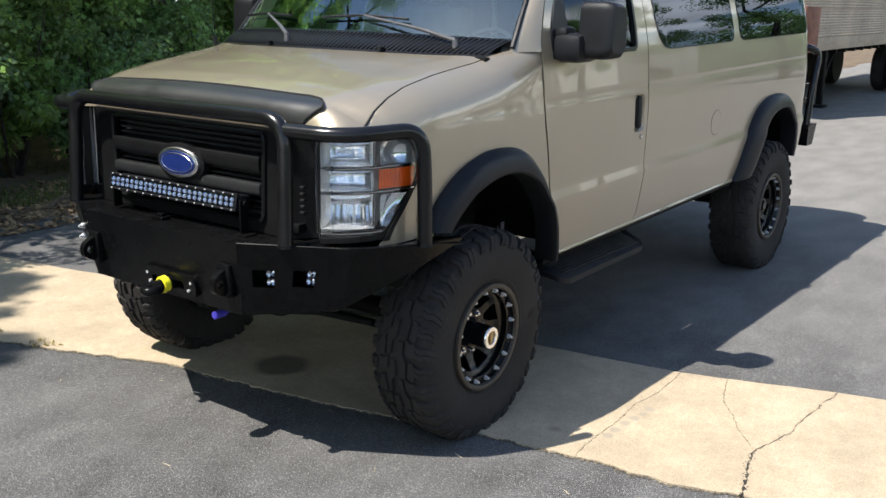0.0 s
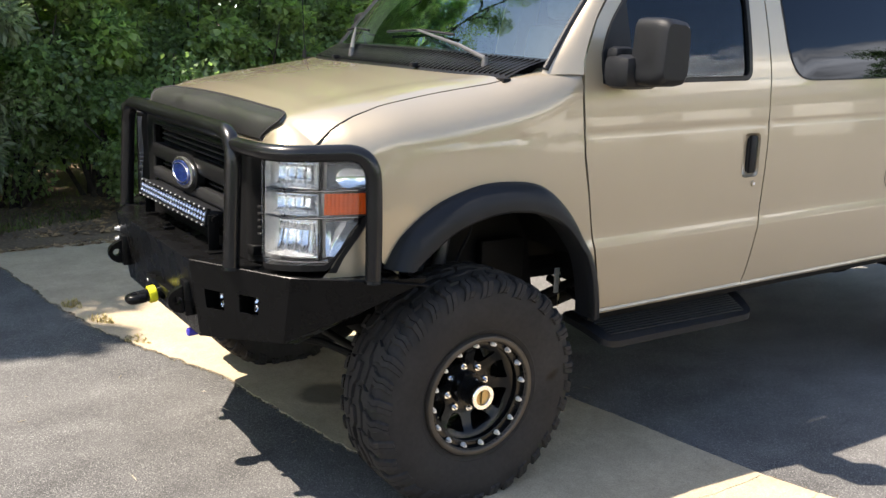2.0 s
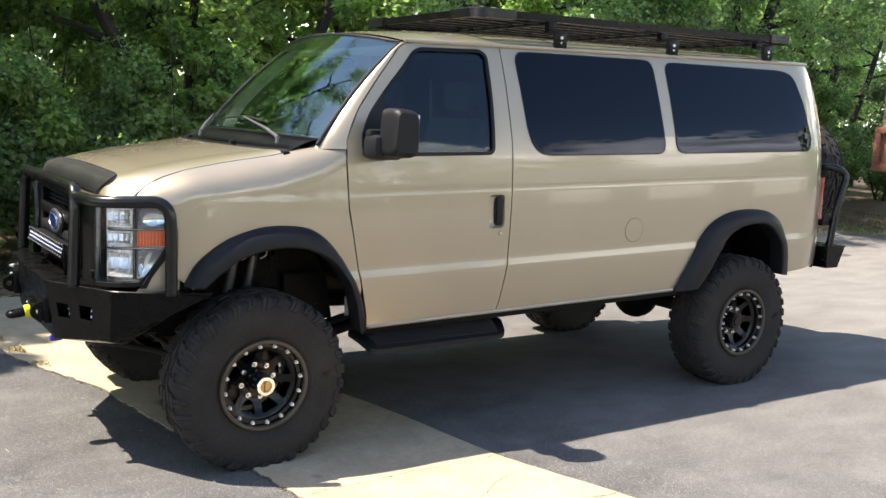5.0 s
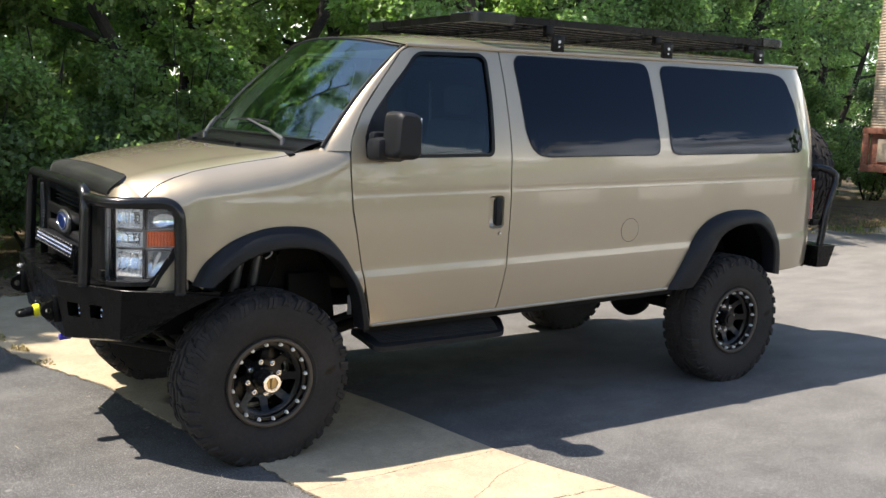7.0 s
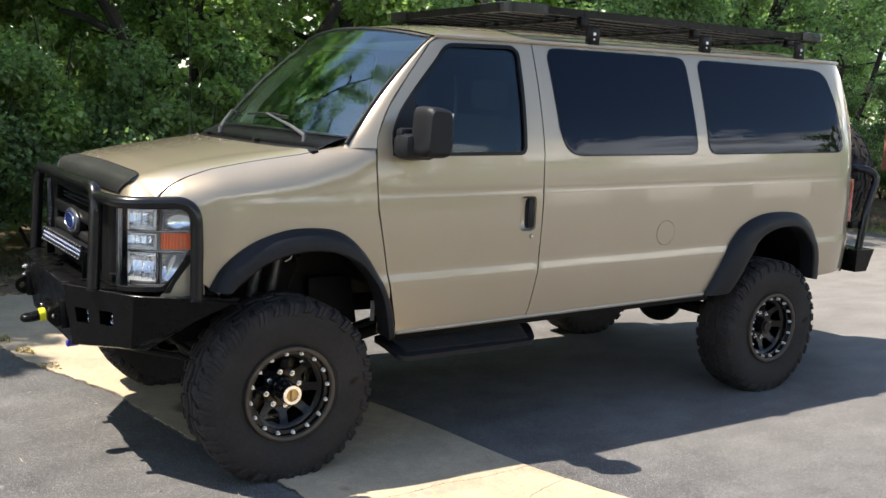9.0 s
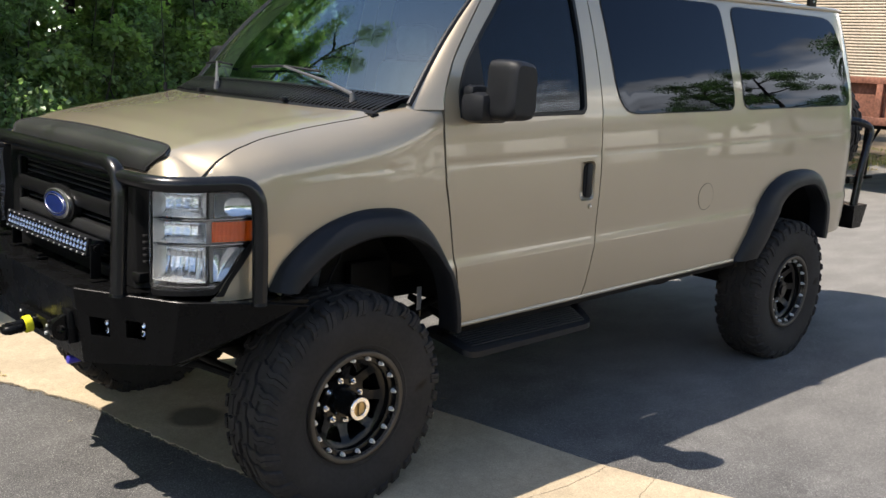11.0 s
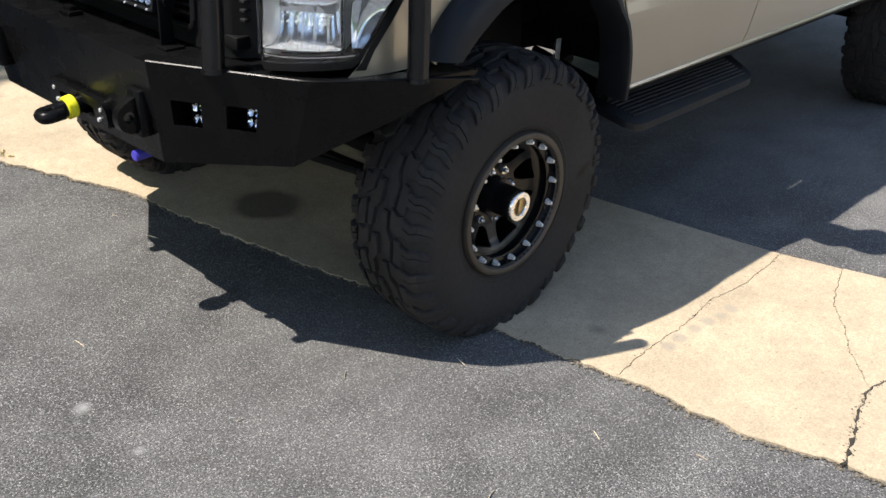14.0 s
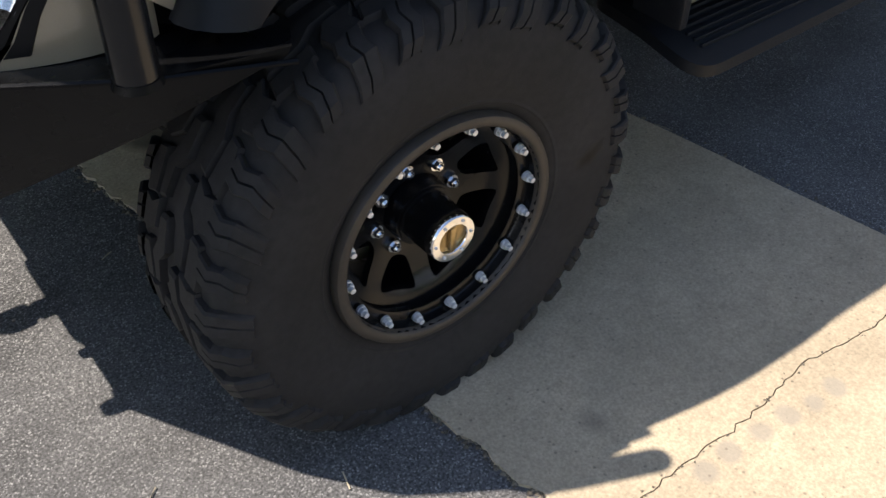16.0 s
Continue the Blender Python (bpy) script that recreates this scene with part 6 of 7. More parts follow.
pieces = [
    NEAR_A + CRACK1[1:] + FAR_A[1:],
    CRACK1[::-1] + NEAR_B[::-1][1:] + CRACK2[1 : split + 1] + CRACK3[1:] + FAR_B1[1:-1],
    CRACK2[split:] + FAR_B2[1:] + CRACK3[::-1][:-1],
    NEAR_C + CRACK2[1:] + FAR_C,
]
part("joint_dirt", sheet([(.0, -1.40), (.12, -2.2), (1.38, -2.2), (1.15, -1.40)], [], .3, lambda x, y: (x, y, .003), .002, (0, 0, -1)), SOIL, strip)
for poly in pieces:
    # drop points that fall on top of one another
    clean = [p for i, p in enumerate(poly) if math.hypot(p[0] - poly[i - 1][0], p[1] - poly[i - 1][1]) > .004]
    ob = part("slab", sheet(gap(clean, .0013), [], .12, lambda x, y: (x, y, slab_z(x, y)), .03, (0, 0, -1)), CONCRETE, strip)


# dirt that fills the cracks, and crumbs along them and along the strip's edges
random.seed(9)
bm = bmesh.new()
run = CRACK2[: split + 1] + CRACK2[split + 1 :: 2]
tube(bm, [(x, y, .0065) for x, y in run], [.003 + .010 * random.random() ** 1.5 * max(.22, 1 - i / (len(run) * .7)) for i in range(len(run))], 6)
part("crack_dirt", bm, SOIL, strip)
CRUMB = mat("crumbs", (0.135, 0.114, 0.084), rough=0.95, var=0.2, scale=30, island=0.5)


def crumbs(runs, seed):
    """Small broken stones: (line, how many to the metre, spread, size, height)."""
    rng = np.random.default_rng(seed)
    verts, faces = [], []
    for line, many, spread_, size, z in runs:
        for a, b in zip(line, line[1:]):
            for _ in range(rng.poisson(many * math.hypot(b[0] - a[0], b[1] - a[1]))):
                t, o = rng.random(), rng.normal(0, spread_)
                d = math.hypot(b[0] - a[0], b[1] - a[1]) + 1e-9
                c = np.array([a[0] + (b[0] - a[0]) * t - (b[1] - a[1]) / d * o, a[1] + (b[1] - a[1]) * t + (b[0] - a[0]) / d * o, z])
                r = size * rng.uniform(.35, 1.25)
                k = len(verts)
                for e in ((1, 0, 0), (0, 1, 0), (-1, 0, 0), (0, -1, 0), (0, 0, .55), (0, 0, -.55)):
                    verts.append(tuple(c + r * (np.array(e) + rng.normal(0, .22, 3) * (1, 1, .5))))
                faces += [(k + i, k + (i + 1) % 4, k + 4) for i in range(4)] + [(k + (i + 1) % 4, k + i, k + 5) for i in range(4)]
    me = bpy.data.meshes.new("crumbs")
    me.from_pydata(verts, [], faces)
    me.materials.append(CRUMB)
    return me


stones = crumbs([(NEAR_A, 330, .010, .0065, .004), (NEAR_B, 420, .010, .0065, .004), (NEAR_C[-70:], 300, .011, .0065, .004), (CRACK2[:split + 1], 260, .008, .0040, .010), (CRACK2[split:], 110, .005, .004, .010),
                 (CRACK1, 60, .004, .003, .010), (CRACK3, 50, .003, .003, .010), (FAR_A, 90, .012, .006, .004), (FAR_B1 + FAR_B2, 120, .012, .006, .004)], 77)
tagged(new("joint_crumbs", stones), "dark crumbs and grit along the concrete's edges and cracks", "grit", kind="stuff")


# ---- trees and bushes ----
BARK = mat("bark", (0.036, 0.030, 0.025), rough=0.95, var=0.3, scale=5, fine=0.3, fscale=40, bump=1.0, bscale=40)
LEAF_A = leaf_mat("maple_leaf", (0.181, 0.249, 0.099))
LEAF_B = leaf_mat("shrub_leaf", (0.158, 0.226, 0.115))
LEAF_C = leaf_mat("pale_leaf", (0.158, 0.215, 0.096))
LEAF_D = leaf_mat("grey_leaf", (0.088, 0.127, 0.088))
LEAF_E = leaf_mat("silver_leaf", (0.158, 0.192, 0.141))


def leaves(name, centres, radii, count, size, material, seed, lobed=False, droop=0.5, wide=.42):
    """A crown of many small folded leaves round the clump centres, as one mesh."""
    rng = np.random.default_rng(seed)
    k = rng.integers(0, len(centres), count)
    c, r = np.array(centres)[k], np.array(radii)[k]
    off = rng.normal(0, 1, (count, 3))
    off *= (rng.random(count) ** (1 / 2.2) / np.linalg.norm(off, axis=1))[:, None]
    p = c + off * r[:, None] * np.array([1, 1, .75])
    out = off + rng.normal(0, .55, (count, 3))
    out[:, 2] -= droop
    a = out / np.linalg.norm(out, axis=1)[:, None]
    up = rng.normal(0, .5, (count, 3)) + np.array([0, 0, 1.0])
    b = np.cross(a, up)
    b /= np.linalg.norm(b, axis=1)[:, None] + 1e-9
    nrm = np.cross(b, a)
    s = size * rng.uniform(.6, 1.35, count)[:, None]
    w = wide if not lobed else .5
    v0, v3 = p, p + a * s
    fold = nrm * s * .10
    if lobed:
        l1, r1 = p + a * s * .30 + b * s * w + fold, p + a * s * .30 - b * s * w + fold
        l2, r2 = p + a * s * .62 + b * s * w * .55 + fold * .6, p + a * s * .62 - b * s * w * .55 + fold * .6
        m1 = p + a * s * .5
        verts = np.stack([v0, l1, l2, v3, r2, r1, m1], 1).reshape(-1, 3)
        idx = np.arange(count)[:, None] * 7
        quads = np.concatenate([idx + [0, 6, 2, 1], idx + [6, 3, 2, 2], idx + [0, 5, 4, 6], idx + [6, 4, 3, 3]], 1).reshape(-1, 4)
        faces = [tuple(q) if q[2] != q[3] else tuple(q[:3]) for q in quads.tolist()]
    else:
        l, rr = p + a * s * .45 + b * s * w + fold, p + a * s * .45 - b * s * w + fold
        verts = np.stack([v0, l, v3, rr], 1).reshape(-1, 3)
        idx = np.arange(count)[:, None] * 4
        faces = np.concatenate([idx + [0, 2, 1], idx + [0, 3, 2]], 1).reshape(-1, 3).tolist()
    me = bpy.data.meshes.new(name)
    me.from_pydata(verts.tolist(), [], faces)
    me.update()
    me.materials.append(material)
    return me


def limb(bm, a, b, r0, r1, rng, n=5):
    a, b = Vector(a), Vector(b)
    pts = [a.lerp(b, i / n) + (Vector(rng.normal(0, .05, 3)) * (b - a).length * .35 if 0 < i < n else Vector()) for i in range(n + 1)]
    tube(bm, pts, [r0 + (r1 - r0) * i / n for i in range(n + 1)], 8)
    return pts


def tree(height, spread_, low, count, size, leaf, seed, label, lobed=False, clumps=46, trunk_r=.13, droop=.5):
    """A tree: tapered trunk, limbs and a crown of leaf clumps with gaps."""
    rng = np.random.default_rng(seed)
    t = tagged(new("tree"), label, "tree", "trees of the wood")
    bm = bmesh.new()
    top = Vector((rng.normal(0, .25), rng.normal(0, .25), height * .88))
    pts = limb(bm, (0, 0, -.1), top, trunk_r, trunk_r * .25, rng, 8)
    trunk = part("trunk", bm, BARK, t)
    centres, radii = [], []
    nl = 11
    for i in range(nl):
        h = low + (height * .9 - low) * (i + .3) / nl
        base = Vector((0, 0, 0)).lerp(top, h / top.z)
        a = i * 2.4 + rng.uniform(-.4, .4)
        f = 1 - (h / height) ** 2 * .65
        tip = base + Vector((math.cos(a), math.sin(a), .0)) * spread_ * f * rng.uniform(.7, 1.0) + Vector((0, 0, rng.uniform(.1, .8)))
        bm = bmesh.new()
        limb(bm, base, tip, trunk_r * .38, .012, rng)
        part("limb", bm, BARK, trunk)
        for j in range(max(2, clumps // nl)):
            q = base.lerp(tip, rng.uniform(.35, 1.08)) + Vector(rng.normal(0, .28, 3)) * spread_ * .35
            centres.append(tuple(q))
            radii.append(rng.uniform(.16, .50) * spread_ / 2.0)
    part("crown", leaves("crown", centres, radii, count, size, leaf, seed, lobed, droop), leaf, t)
    return t


def bush(h, w, count, size, leaf, seed, label, lobed=False, wide=.42):
    rng = np.random.default_rng(seed)
    t = tagged(new("bush"), label, "bush", "bushes at the wood's edge")
    bm = bmesh.new()
    centres, radii = [], []
    for i in range(9):
        a = rng.uniform(0, 6.28)
        tip = Vector((math.cos(a) * w * rng.uniform(.2, .9), math.sin(a) * w * rng.uniform(.2, .9), h * rng.uniform(.55, 1.0)))
        limb(bm, (rng.normal(0, .06), rng.normal(0, .06), -.05), tip, .022, .005, rng)
        for j in range(4):
            centres.append(tuple(tip * rng.uniform(.25, 1.05) + Vector(rng.normal(0, .14, 3))))
            radii.append(rng.uniform(.14, .36) * w)
    part("stem", bm, BARK, t)
    part("foliage", leaves("foliage", centres, radii, count, size, leaf, seed, lobed, .5, wide), leaf, t)
    return t


maple = tree(7.0, 2.3, 1.0, 26000, .080, LEAF_A, 11, "broad-leaved green maple at the wood's edge", True, 66)
oak = tree(9.5, 2.9, 2.2, 24000, .078, LEAF_B, 12, "tall dark-green tree in the wood", False, 66, .17)
birch = tree(8.0, 2.0, 1.6, 16000, .066, LEAF_C, 13, "slender light-green tree in the wood", False, 55, .09)
cedar = tree(8.5, 2.4, 1.0, 26000, .055, LEAF_D, 14, "feathery grey-green tree at the wood's edge", False, 66, .13, .1)
shrub = bush(2.2, 1.1, 14000, .055, LEAF_B, 21, "dark-green leafy shrub at the asphalt's edge")
sapling = bush(2.6, 1.0, 10000, .066, LEAF_A, 22, "young maple bush with broad leaves", True)
pale = bush(1.5, .9, 7000, .06, LEAF_C, 23, "low light-green bush in the verge")
feather = bush(2.5, .75, 12000, .062, LEAF_E, 24, "grey-green feathery bush leaning from the wood", False, .17)
SPOTS = {
    feather: [(-1.10, 4.50, 0, 1.45), (-3.6, 4.6, 120, 1.3)],
    maple: [(-1.2, 6.1, 0, 1.0), (1.2, 6.4, 70, .95), (-6.2, 8.3, 150, 1.0), (4.0, 7.0, 220, 1.0), (7.4, 7.8, 300, .9), (-8.0, 6.8, 20, 1.1)],
    oak: [(0.2, 10.6, 0, 1.1), (3.2, 11.0, 60, 1.1), (6.6, 11.2, 130, 1.1), (-3.0, 11.4, 200, 1.1), (10.5, 11.2, 250, 1.1), (-6.6, 11.0, 310, 1.1), (14.5, 11.5, 20, 1.0), (19.0, 13.0, 100, 1.1), (24.0, 14.0, 160, 1.1)],
    birch: [(2.4, 7.9, 0, 1.0), (-7.8, 6.9, 150, .9), (21.5, 10.5, 40, 1.1)],
    cedar: [(-9.0, 8.0, 60, .8), (8.8, 8.2, 100, 1.0), (12.4, 8.8, 220, .95), (16.3, 9.4, 310, 1.0), (10.6, 7.6, 120, .9), (14.2, 8.3, 210, .9), (18.5, 9.4, 20, 1.0), (-10.5, 5.2, 300, 1.1)],
    shrub: [(-2.4, 5.2, 0, 1.0), (-.6, 5.2, 80, .95), (.9, 5.3, 160, 1.0), (2.4, 5.5, 200, 1.0), (4.0, 5.7, 250, 1.0), (5.6, 6.0, 40, 1.0), (7.3, 6.3, 120, 1.0), (9.0, 6.4, 190, 1.05), (10.8, 6.5, 280, 1.0), (12.5, 6.8, 10, 1.1), (14.5, 7.0, 90, 1.1), (16.5, 7.4, 160, 1.1), (-4.2, 5.0, 230, 1.0), (-6.2, 5.2, 310, 1.0), (18.7, 7.7, 50, 1.2), (21.0, 8.0, 140, 1.2), (24, 8.6, 10, 1.3)],
    sapling: [(-1.4, 5.4, 0, 1.0), (.2, 5.6, 90, 1.05), (1.7, 5.8, 170, 1.0), (3.2, 6.2, 260, 1.0), (-3.3, 5.6, 320, 1.0), (6.4, 6.8, 50, 1.0), (9.8, 7.2, 150, 1.0)],
    pale: [(-1.7, 4.7, 0, .7), (.3, 4.8, 90, .7), (11.8, 6.0, 180, 1.2), (13.2, 6.2, 20, 1.2), (8.2, 5.9, 250, .9), (3.3, 5.1, 300, .7)],
}
for thing, spots in SPOTS.items():
    for i, (x, y, a, k) in enumerate(spots):
        m = Matrix.Translation((x, y, .03)) @ Matrix.Rotation(radians(a), 4, "Z") @ Matrix.Scale(k, 4)
        if i == 0:
            thing.matrix_world = m
        else:
            copy_thing(thing, Matrix.Translation((x, y, .03)) @ Matrix.Rotation(radians(a), 4, "Z")).scale = (k, k, k)

# the tree whose crown shades the yard's corner
shade_tree = tree(9.2, 1.75, 5.0, 19000, .12, LEAF_A, 17, "leafy tree at the yard's corner", True, 77, .12)
shade_tree.matrix_world = Matrix.Translation((-6.0, 4.80, .03))
copy_thing(shade_tree, Matrix.Translation((-4.7, 5.7, .03)) @ Matrix.Rotation(radians(130), 4, "Z"))

# tall crowns over the wood's edge
for x, y, a, k in ((6.6, 6.9, 200, .95), (9.0, 7.0, 80, 1.0), (11.6, 7.6, 310, 1.0), (14.6, 8.0, 30, 1.05)):
    copy_thing(oak, Matrix.Translation((x, y, 0)) @ Matrix.Rotation(radians(a), 4, "Z")).scale = (k, k, k)

# a high, airy crown standing over the others
airy = tree(14.0, 3.4, 4.5, 15000, .085, LEAF_D, 18, "tall airy tree rising over the wood's edge", False, 70, .2)
airy.matrix_world = Matrix.Translation((-2.4, 8.4, .03))
copy_thing(airy, Matrix.Translation((-6.6, 9.2, .03)) @ Matrix.Rotation(radians(100), 4, "Z"))

# far wood: many leaf clumps in one
rng = np.random.default_rng(5)
cs = [(x, 15 + 6 * rng.random() + .25 * max(0, x - 5), rng.uniform(.3, 13.0)) for x in rng.uniform(-30, 55, 900)]
me = leaves("far_wood", cs, rng.uniform(1.1, 2.3, 900).tolist(), 100000, .30, LEAF_B, 6)
tagged(new("far_wood", me), "dark-green depth of the wood behind the trees", "wood", kind="stuff")

rng = np.random.default_rng(8)
cs = [(x, rng.uniform(11.5, 14.0) + .2 * max(0, x - 5), rng.uniform(.5, 10.5)) for x in rng.uniform(-22, 26, 520)]
me = leaves("thicket", cs, rng.uniform(.7, 1.6, 520).tolist(), 95000, .17, LEAF_B, 7)
tagged(new("thicket", me), "dense green thicket between the trunks of the wood", "wood", kind="stuff")

# verge: grass blades and fallen leaves
def blades(name, n, area, h, material, seed):
    rng = np.random.default_rng(seed)
    p = np.stack([area[0] + (area[1] - area[0]) * rng.random(n), area[2] + (area[3] - area[2]) * rng.random(n) ** 1.6, np.zeros(n)], 1)
    keep = np.array([noise.noise((a * .9, b * .9, 3.1)) > -.05 for a, b, _ in p])
    p = p[keep]
    n = len(p)
    a = rng.uniform(0, 6.28, n)
    d, lean = np.stack([np.cos(a), np.sin(a), 0 * a], 1), rng.uniform(.2, .9, n)[:, None]
    hh = (h * rng.uniform(.4, 1.3, n))[:, None]
    side_ = np.stack([-np.sin(a), np.cos(a), 0 * a], 1) * .004
    up = np.array([0, 0, 1.0])
    m = p + up * hh * .6 + d * lean * hh * .3
    t = p + up * hh * .85 + d * lean * hh
    v = np.stack([p - side_, p + side_, m + side_ * .8, m - side_ * .8, t], 1).reshape(-1, 3)
    v[:, 2] += .03
    i = np.arange(n)[:, None] * 5
    f = np.concatenate([i + [0, 1, 2], i + [0, 2, 3], i + [3, 2, 4]], 1).reshape(-1, 3)
    me = bpy.data.meshes.new(name)
    me.from_pydata(v.tolist(), [], f.tolist())
    me.materials.append(material)
    return me


tagged(new("grass", blades("grass", 16000, (-6, 22, 4.05, 6.5), .12, GRASS, 31)), "thin green grass along the asphalt's edge", "grass", kind="stuff")
tagged(new("verge_grass", blades("verge_grass", 26000, (-2.6, 3.2, 3.98, 5.4), .07, GRASS, 34)), "short green grass among the leaf litter", "grass", kind="stuff")
tagged(new("dry_grass", blades("dry_grass", 7000, (-6, 22, 3.95, 4.9), .06, DRYGRASS, 32)), "dry straw-coloured grass along the asphalt's edge", "grass", kind="stuff")
rng = np.random.default_rng(33)
n = 12000
p = np.stack([np.where(rng.random(n) < .5, rng.uniform(-3, 3, n), rng.uniform(-6, 20, n)), 3.8 + 1.5 * rng.random(n) ** 1.5 + .02, rng.uniform(.05, .10, n)], 1)
p[:, 1] += np.where(p[:, 0] > 4, .35 * np.maximum(p[:, 0] - 4, 0) ** .35, 0)
p[:, 2] = np.where(p[:, 1] < 4.1, .012, .03 + .05 * np.minimum(1, (p[:, 1] - 4.0)))
a = rng.uniform(0, 6.28, n)
s_ = rng.uniform(.010, .036, n)[:, None]
e1, e2 = np.stack([np.cos(a), np.sin(a), rng.normal(0, .25, n)], 1), np.stack([-np.sin(a), np.cos(a), rng.normal(0, .25, n)], 1)
v = np.stack([p - e1 * s_, p + e2 * s_ * .6, p + e1 * s_, p - e2 * s_ * .6], 1).reshape(-1, 3)
i = np.arange(n)[:, None] * 4
f = np.concatenate([i + [0, 1, 2], i + [0, 2, 3]], 1).reshape(-1, 3)
me = bpy.data.meshes.new("fallen_leaves")
me.from_pydata(v.tolist(), [], f.tolist())
me.materials.append(mat("dead_leaf", (0.26, 0.17, 0.085), rough=0.8, var=0.3, scale=3, island=0.5))
tagged(new("fallen_leaves", me), "brown fallen leaves scattered on the verge", "leaves", kind="stuff")
# tufts in the joint beside the strip
for k, (x, y, h) in enumerate([(-.775, 2.20, .06), (-.69, 1.83, .065), (-.605, 1.39, .03)]):
    me = blades("tuft", 130, (-.055, .055, -.09, .09), h * .6, DRYGRASS, 40 + k)
    t = tagged(new("grass_tuft", me), "small tuft of grass growing beside the concrete", "grass", "tufts along the joint")
    t.location = (x, y, -.025)

# straw and twigs blown over the asphalt
rng = np.random.default_rng(71)
n = 80
p = np.stack([rng.uniform(-2.4, 1.2, n), rng.uniform(-3.2, 1.0, n), np.full(n, .004)], 1)
a, ln = rng.uniform(0, 3.14, n), rng.uniform(.006, .030, n)
ln[:6] = rng.uniform(.03, .06, 6)
d = np.stack([np.cos(a), np.sin(a), rng.uniform(.0, .08, n)], 1) * ln[:, None]
w = np.stack([-np.sin(a), np.cos(a), 0 * a], 1) * np.minimum(.0016, ln * .1)[:, None]
v = np.stack([p - d - w, p + d - w, p + d + w, p - d + w, p + np.array([0, 0, .003])], 1).reshape(-1, 3)
i = np.arange(n)[:, None] * 5
f = np.concatenate([i + [0, 1, 4], i + [1, 2, 4], i + [2, 3, 4], i + [3, 0, 4]], 1).reshape(-1, 3)
me = bpy.data.meshes.new("straw")
me.from_pydata(v.tolist(), [], f.tolist())
me.materials.append(mat("straw", (0.40, 0.34, 0.24), rough=0.8, var=0.3, scale=3, island=0.4))
tagged(new("straw", me), "pale bits of straw and twig scattered on the asphalt", "litter", kind="stuff")


# ---- box trailer ----
ALU = mat("ribbed_aluminium", (0.38, 0.31, 0.235), rough=0.55, metal=0.1, var=0.2, scale=1.2, fine=0.15, fscale=20)
RUST = mat("rusty_red_paint", (0.20, 0.08, 0.05), rough=0.75, var=0.4, scale=2.5, fine=0.3, fscale=25, bump=0.5, bscale=60)
trailer = tagged(new("trailer"), "old ribbed metal box trailer with a rusty red nose", "trailer")
TX, TY0, TY1, TZ0, TZ1 = 12.7, 1.62, 4.10, 1.08, 4.05
def ribbed(path, z0, z1, pitch, depth):
    n = int((z1 - z0) / pitch) * 4
    zs = [z0 + (z1 - z0) * i / n for i in range(n + 1)]
    verts, faces = [], []
    for (x, y), (nx, ny) in path:
        for i, z in enumerate(zs):
            o = depth * (0, .7, 1, .7)[i % 4]
            verts.append((x + nx * o, y + ny * o, z))
    m = len(zs)
    for a in range(len(path) - 1):
        for i in range(m - 1):
            faces.append((a * m + i, (a + 1) * m + i, (a + 1) * m + i + 1, a * m + i + 1))
    return verts, faces

r = .25
corner = [((TX + r - r * math.cos(a), TY0 + r - r * math.sin(a)), (-math.cos(a), -math.sin(a))) for a in np.linspace(0, math.pi / 2, 7)]
corner2 = [((TX + r - r * math.sin(a), TY1 - r + r * math.cos(a)), (-math.sin(a), math.cos(a))) for a in np.linspace(0, math.pi / 2, 7)]
path = [((25.0, TY1), (0, 1))] + corner2 + corner + [((25.0, TY0), (0, -1))]
part("box_wall", ribbed(path, 1.78, TZ1, .045, .012), ALU, trailer)
part("box_wall", ribbed([((TX + .6, TY0 + .012), (0, -1)), ((25.0, TY0 + .012), (0, -1))], 1.30, 1.80, .045, .010), ALU, trailer)
bm = bmesh.new()
box(bm, (TX, TY0 + .02, TZ1 - .02), (25, TY1 - .02, TZ1 + .03), .01)
part("box_roof", bm, ALU, trailer)
bm = bmesh.new()
box(bm, (25.0, TY0, TZ0), (25.05, TY1, TZ1), .01)
part("rear_wall", bm, ALU, trailer)
bm = bmesh.new()
box(bm, (TX - .034, TY0 - .012, TZ0 - .004), (TX + .75, TY0 + .06, 1.804), .008)
box(bm, (TX - .03, TY0, TZ0), (TX + .05, TY1, 1.20), .01)
box(bm, (TX - .03, TY0, 1.70), (TX + .05, TY1, 1.80), .01)
for y in (TY0, 2.35, 3.2, TY1 - .1):
    box(bm, (TX - .026, y + .004, TZ0 + .005), (TX + .046, y + .104, 1.795), .008)
part("nose_frame", bm, RUST, trailer, "rusty red nose frame")
bm = bmesh.new()
box(bm, (TX + .06, TY0 + .1, 1.15), (TX + .10, TY1 - .1, 1.75))
part("nose_plate", bm, RUST, trailer)
bm = bmesh.new()
box(bm, (TX + .02, 3.42, 1.25), (TX + .06, 3.85, 1.62), .006)
part("plate", bm, ALU, trailer)
bm = bmesh.new()
box(bm, (TX + .1, TY0 + .02, TZ0), (25, TY0 + .10, 1.30), .01)
box(bm, (TX + .1, TY1 - .10, TZ0), (25, TY1 - .02, 1.30), .01)
part("side_rail", bm, ALU, trailer)
bm = bmesh.new()
box(bm, (TX + .2, TY0 + .1, TZ0 + .02), (25, TY1 - .1, TZ0 + .12))
for x in np.arange(13.2, 25, .6):
    box(bm, (float(x), TY0 + .1, TZ0 - .08), (float(x) + .08, TY1 - .1, TZ0 + .02))
part("chassis", bm, UNDER, trailer)
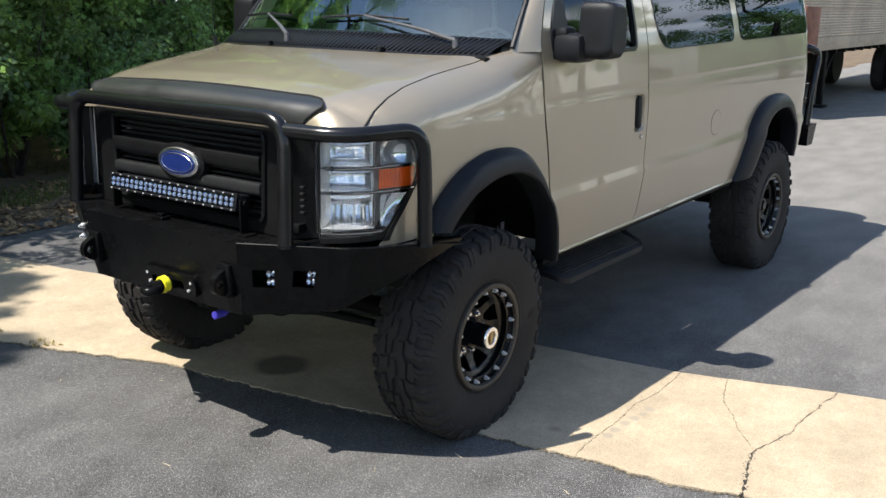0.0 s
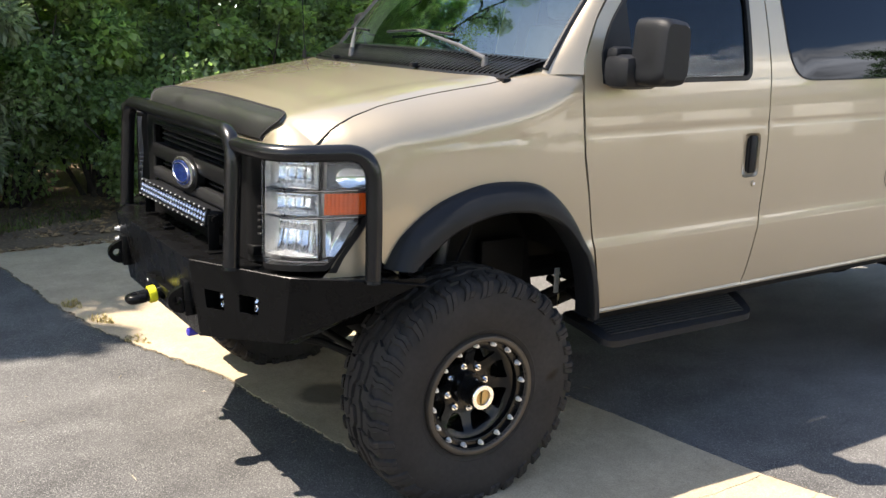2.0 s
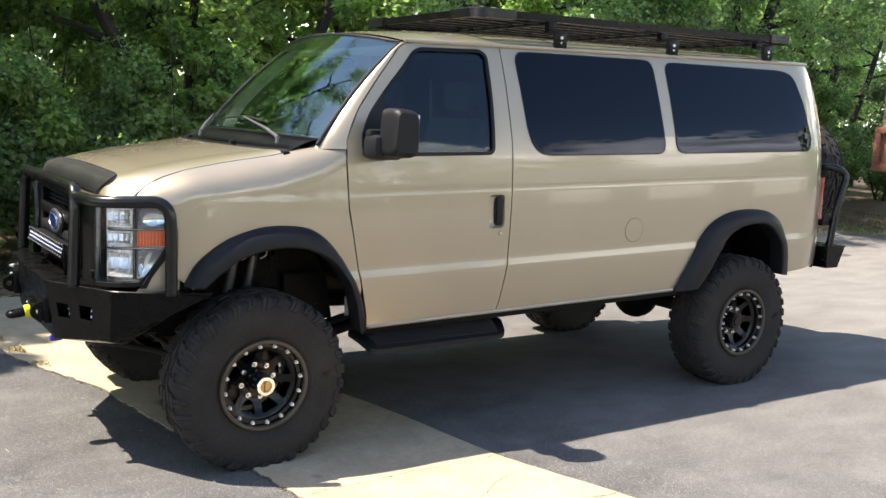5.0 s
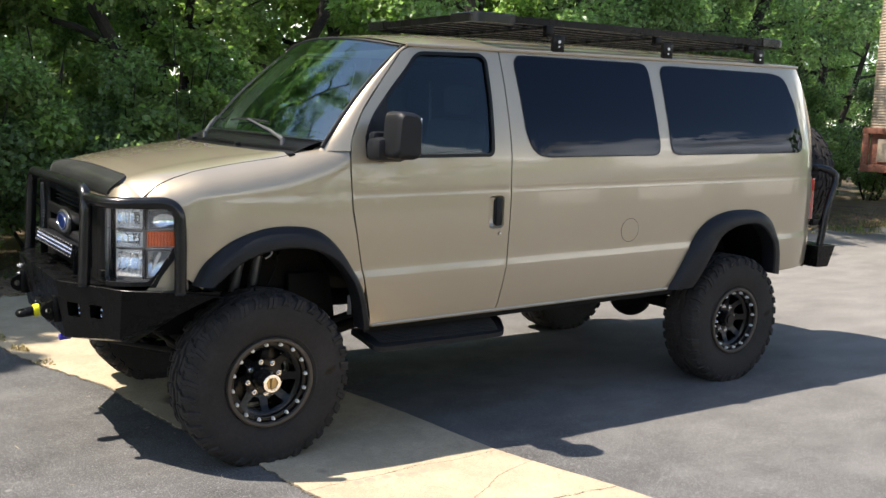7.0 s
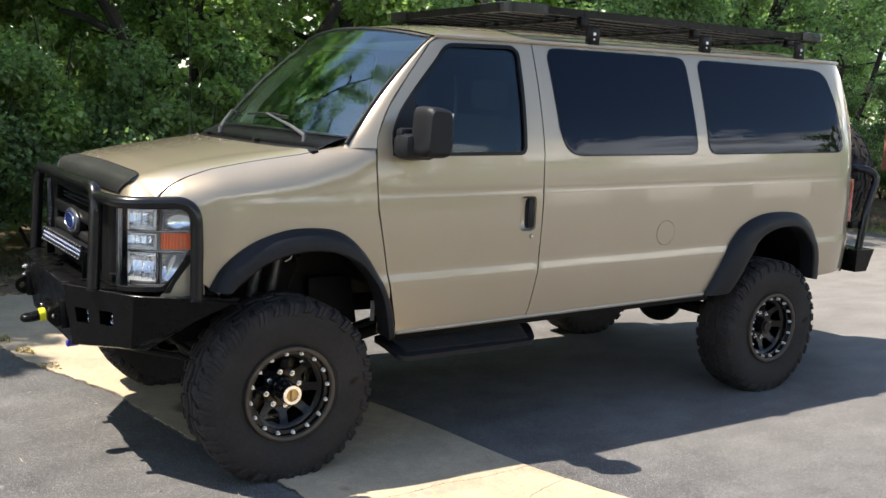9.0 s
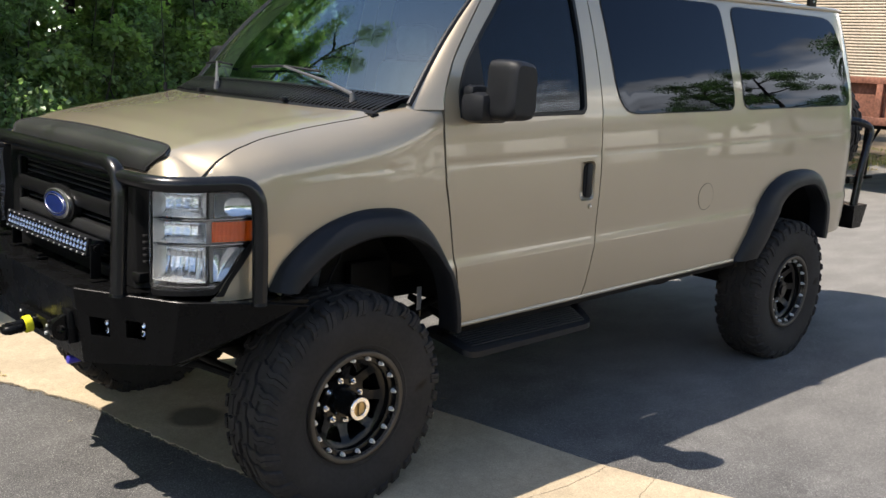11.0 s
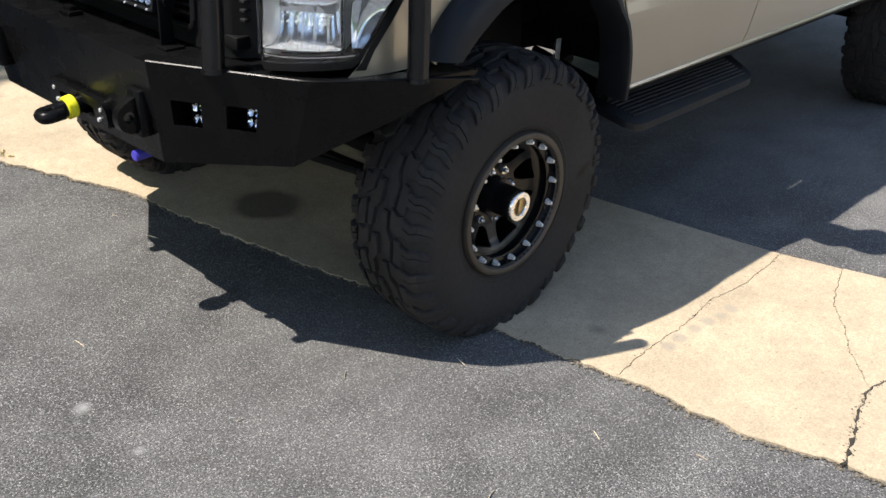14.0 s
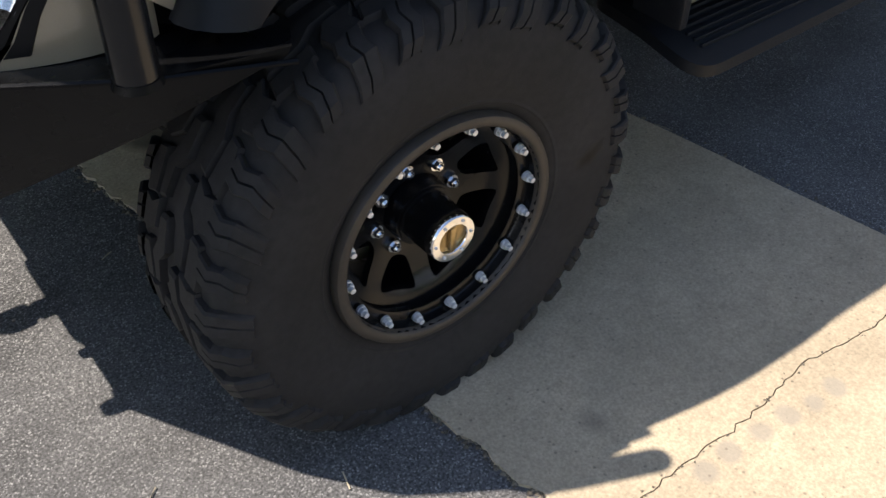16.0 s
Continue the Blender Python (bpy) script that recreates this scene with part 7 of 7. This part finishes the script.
for y in (2.0, 3.6):
    bm = bmesh.new()
    box(bm, (15.22, y - .05, .06), (15.34, y + .05, 1.1), .01)
    box(bm, (15.13, y - .12, .0), (15.43, y + .12, .05), .01)
    tube(bm, [(15.28, y, .5), (16.0, y, 1.08)], .03, 8)
    part("landing_leg", bm, UNDER, trailer, "dark landing leg")
for x in (20.2, 21.4):
    for y in (1.75, 2.10, 3.5, 3.85):
        bm = bmesh.new()
        cyl(bm, (x, y - .13, .50), (x, y + .13, .50), .50, 32, None, .05)
        part("tyre", bm, RUBBER, trailer)


# ---- the far side of the yard, seen in the paint and glass ----
WALLP = mat("grey_cladding", (0.22, 0.22, 0.22), rough=0.6, var=0.1, scale=0.8, fine=0.05)
WHITEP = mat("white_door_paint", (0.72, 0.71, 0.68), rough=0.6, var=0.1, scale=0.8, fine=0.05)
ROOFM = mat("grey_roof", (0.20, 0.20, 0.21), rough=0.5, metal=0.5, var=0.15, scale=1.0)
shop = tagged(new("workshop"), "low grey workshop with grey roof and white roll-up doors", "building")
bm = bmesh.new()
BX0, BX1, BY, BH = -11.0, 13.0, 0.0, 4.2
box(bm, (BX0, BY - 10, 0), (BX1, BY, BH), 0.02)
part("wall", bm, WALLP, shop)
bm = bmesh.new()
ridge = [(BX0 - .3, BY + .4, BH), (BX1 + .3, BY + .4, BH), (BX1 + .3, BY - 5, BH + 1.2), (BX0 - .3, BY - 5, BH + 1.2), (BX1 + .3, BY - 10.4, BH), (BX0 - .3, BY - 10.4, BH)]
vs = [bm.verts.new(p) for p in ridge]
for q in ((0, 1, 2, 3), (3, 2, 4, 5), (0, 3, 5), (1, 4, 2), (0, 5, 4, 1)):
    bm.faces.new([vs[i] for i in q])
part("roof", bm, ROOFM, shop)
for x, w_ in ((-8.2, 2.9), (-3.5, 2.9), (1.2, 2.5), (6.0, 2.9)):
    bm = bmesh.new()
    box(bm, (x, BY, .02), (x + w_, BY + .06, 3.4), .02)
    d = part("door", bm, WHITEP, shop, "white roll-up door")
for x in (-10.2, 10.6):
    bm = bmesh.new()
    box(bm, (x, BY, 1.2), (x + 1.0, BY + .05, 2.2), .02)
    part("window", bm, TINTED, shop)
shop.matrix_world = pose(33.3, -27.0, 0, 0, 0, 45)
far_tree = tree(9.0, 3.2, 1.5, 4500, .22, LEAF_B, 15, "dark-green tree beyond the workshop", False, 60, .16)
far_tree.matrix_world = Matrix.Translation((-21, -29, 0))
for i, (x, y, a, k) in enumerate([(-16, -30, 0, 1.0), (-11, -33, 90, .8), (-6, -36, 200, .8), (3.5, -36, 140, .75), (17, -34, 60, .8), (21.5, -33, 200, .9), (50, -24, 10, .8), (46, -14, 100, .8)]):
    copy_thing(far_tree, Matrix.Translation((x, y, 0)) @ Matrix.Rotation(radians(a), 4, "Z")).scale = (k, k, k)
# tall trees east of the yard
for x, y, a, k in ((27.0, -5.0, 20, 1.05), (29.0, -9.2, 120, 1.15), (27.5, -13.4, 220, 1.0), (31.0, -18.0, 300, 1.1)):
    copy_thing(oak, Matrix.Translation((x, y, 0)) @ Matrix.Rotation(radians(a), 4, "Z")).scale = (k, k, k)
# tall trees ahead of the van, which shade the yard's corner
for x, y, a, k in ((-10.0, 7.0, 40, .92), (-9.5, 3.4, 160, 1.1), (-12.5, 0.5, 250, 1.15)):
    copy_thing(oak, Matrix.Translation((x, y, 0)) @ Matrix.Rotation(radians(a), 4, "Z")).scale = (k, k, k)

# the wood beyond the yard
rng = np.random.default_rng(9)
cs = [(x, rng.uniform(-44, -38), rng.uniform(.5, 1.0) * (6.0 + 1.6 * math.sin(x * .23) + 1.2 * math.sin(x * .71))) for x in rng.uniform(-70, 80, 800)]
cs += [(x, rng.uniform(-42, -37), rng.uniform(.3, 4.0)) for x in rng.uniform(-70, 80, 650)]
cs += [(rng.uniform(52, 60), y, rng.uniform(.2, 1.0) * (6.0 + 1.6 * math.sin(y * .3))) for y in rng.uniform(-42, 2, 450)]
me = leaves("far_treeline", cs, rng.uniform(1.3, 2.8, 1900).tolist(), 130000, .36, LEAF_B, 10)
tagged(new("far_treeline", me), "dark tree line at the yard's far side", "wood", kind="stuff")
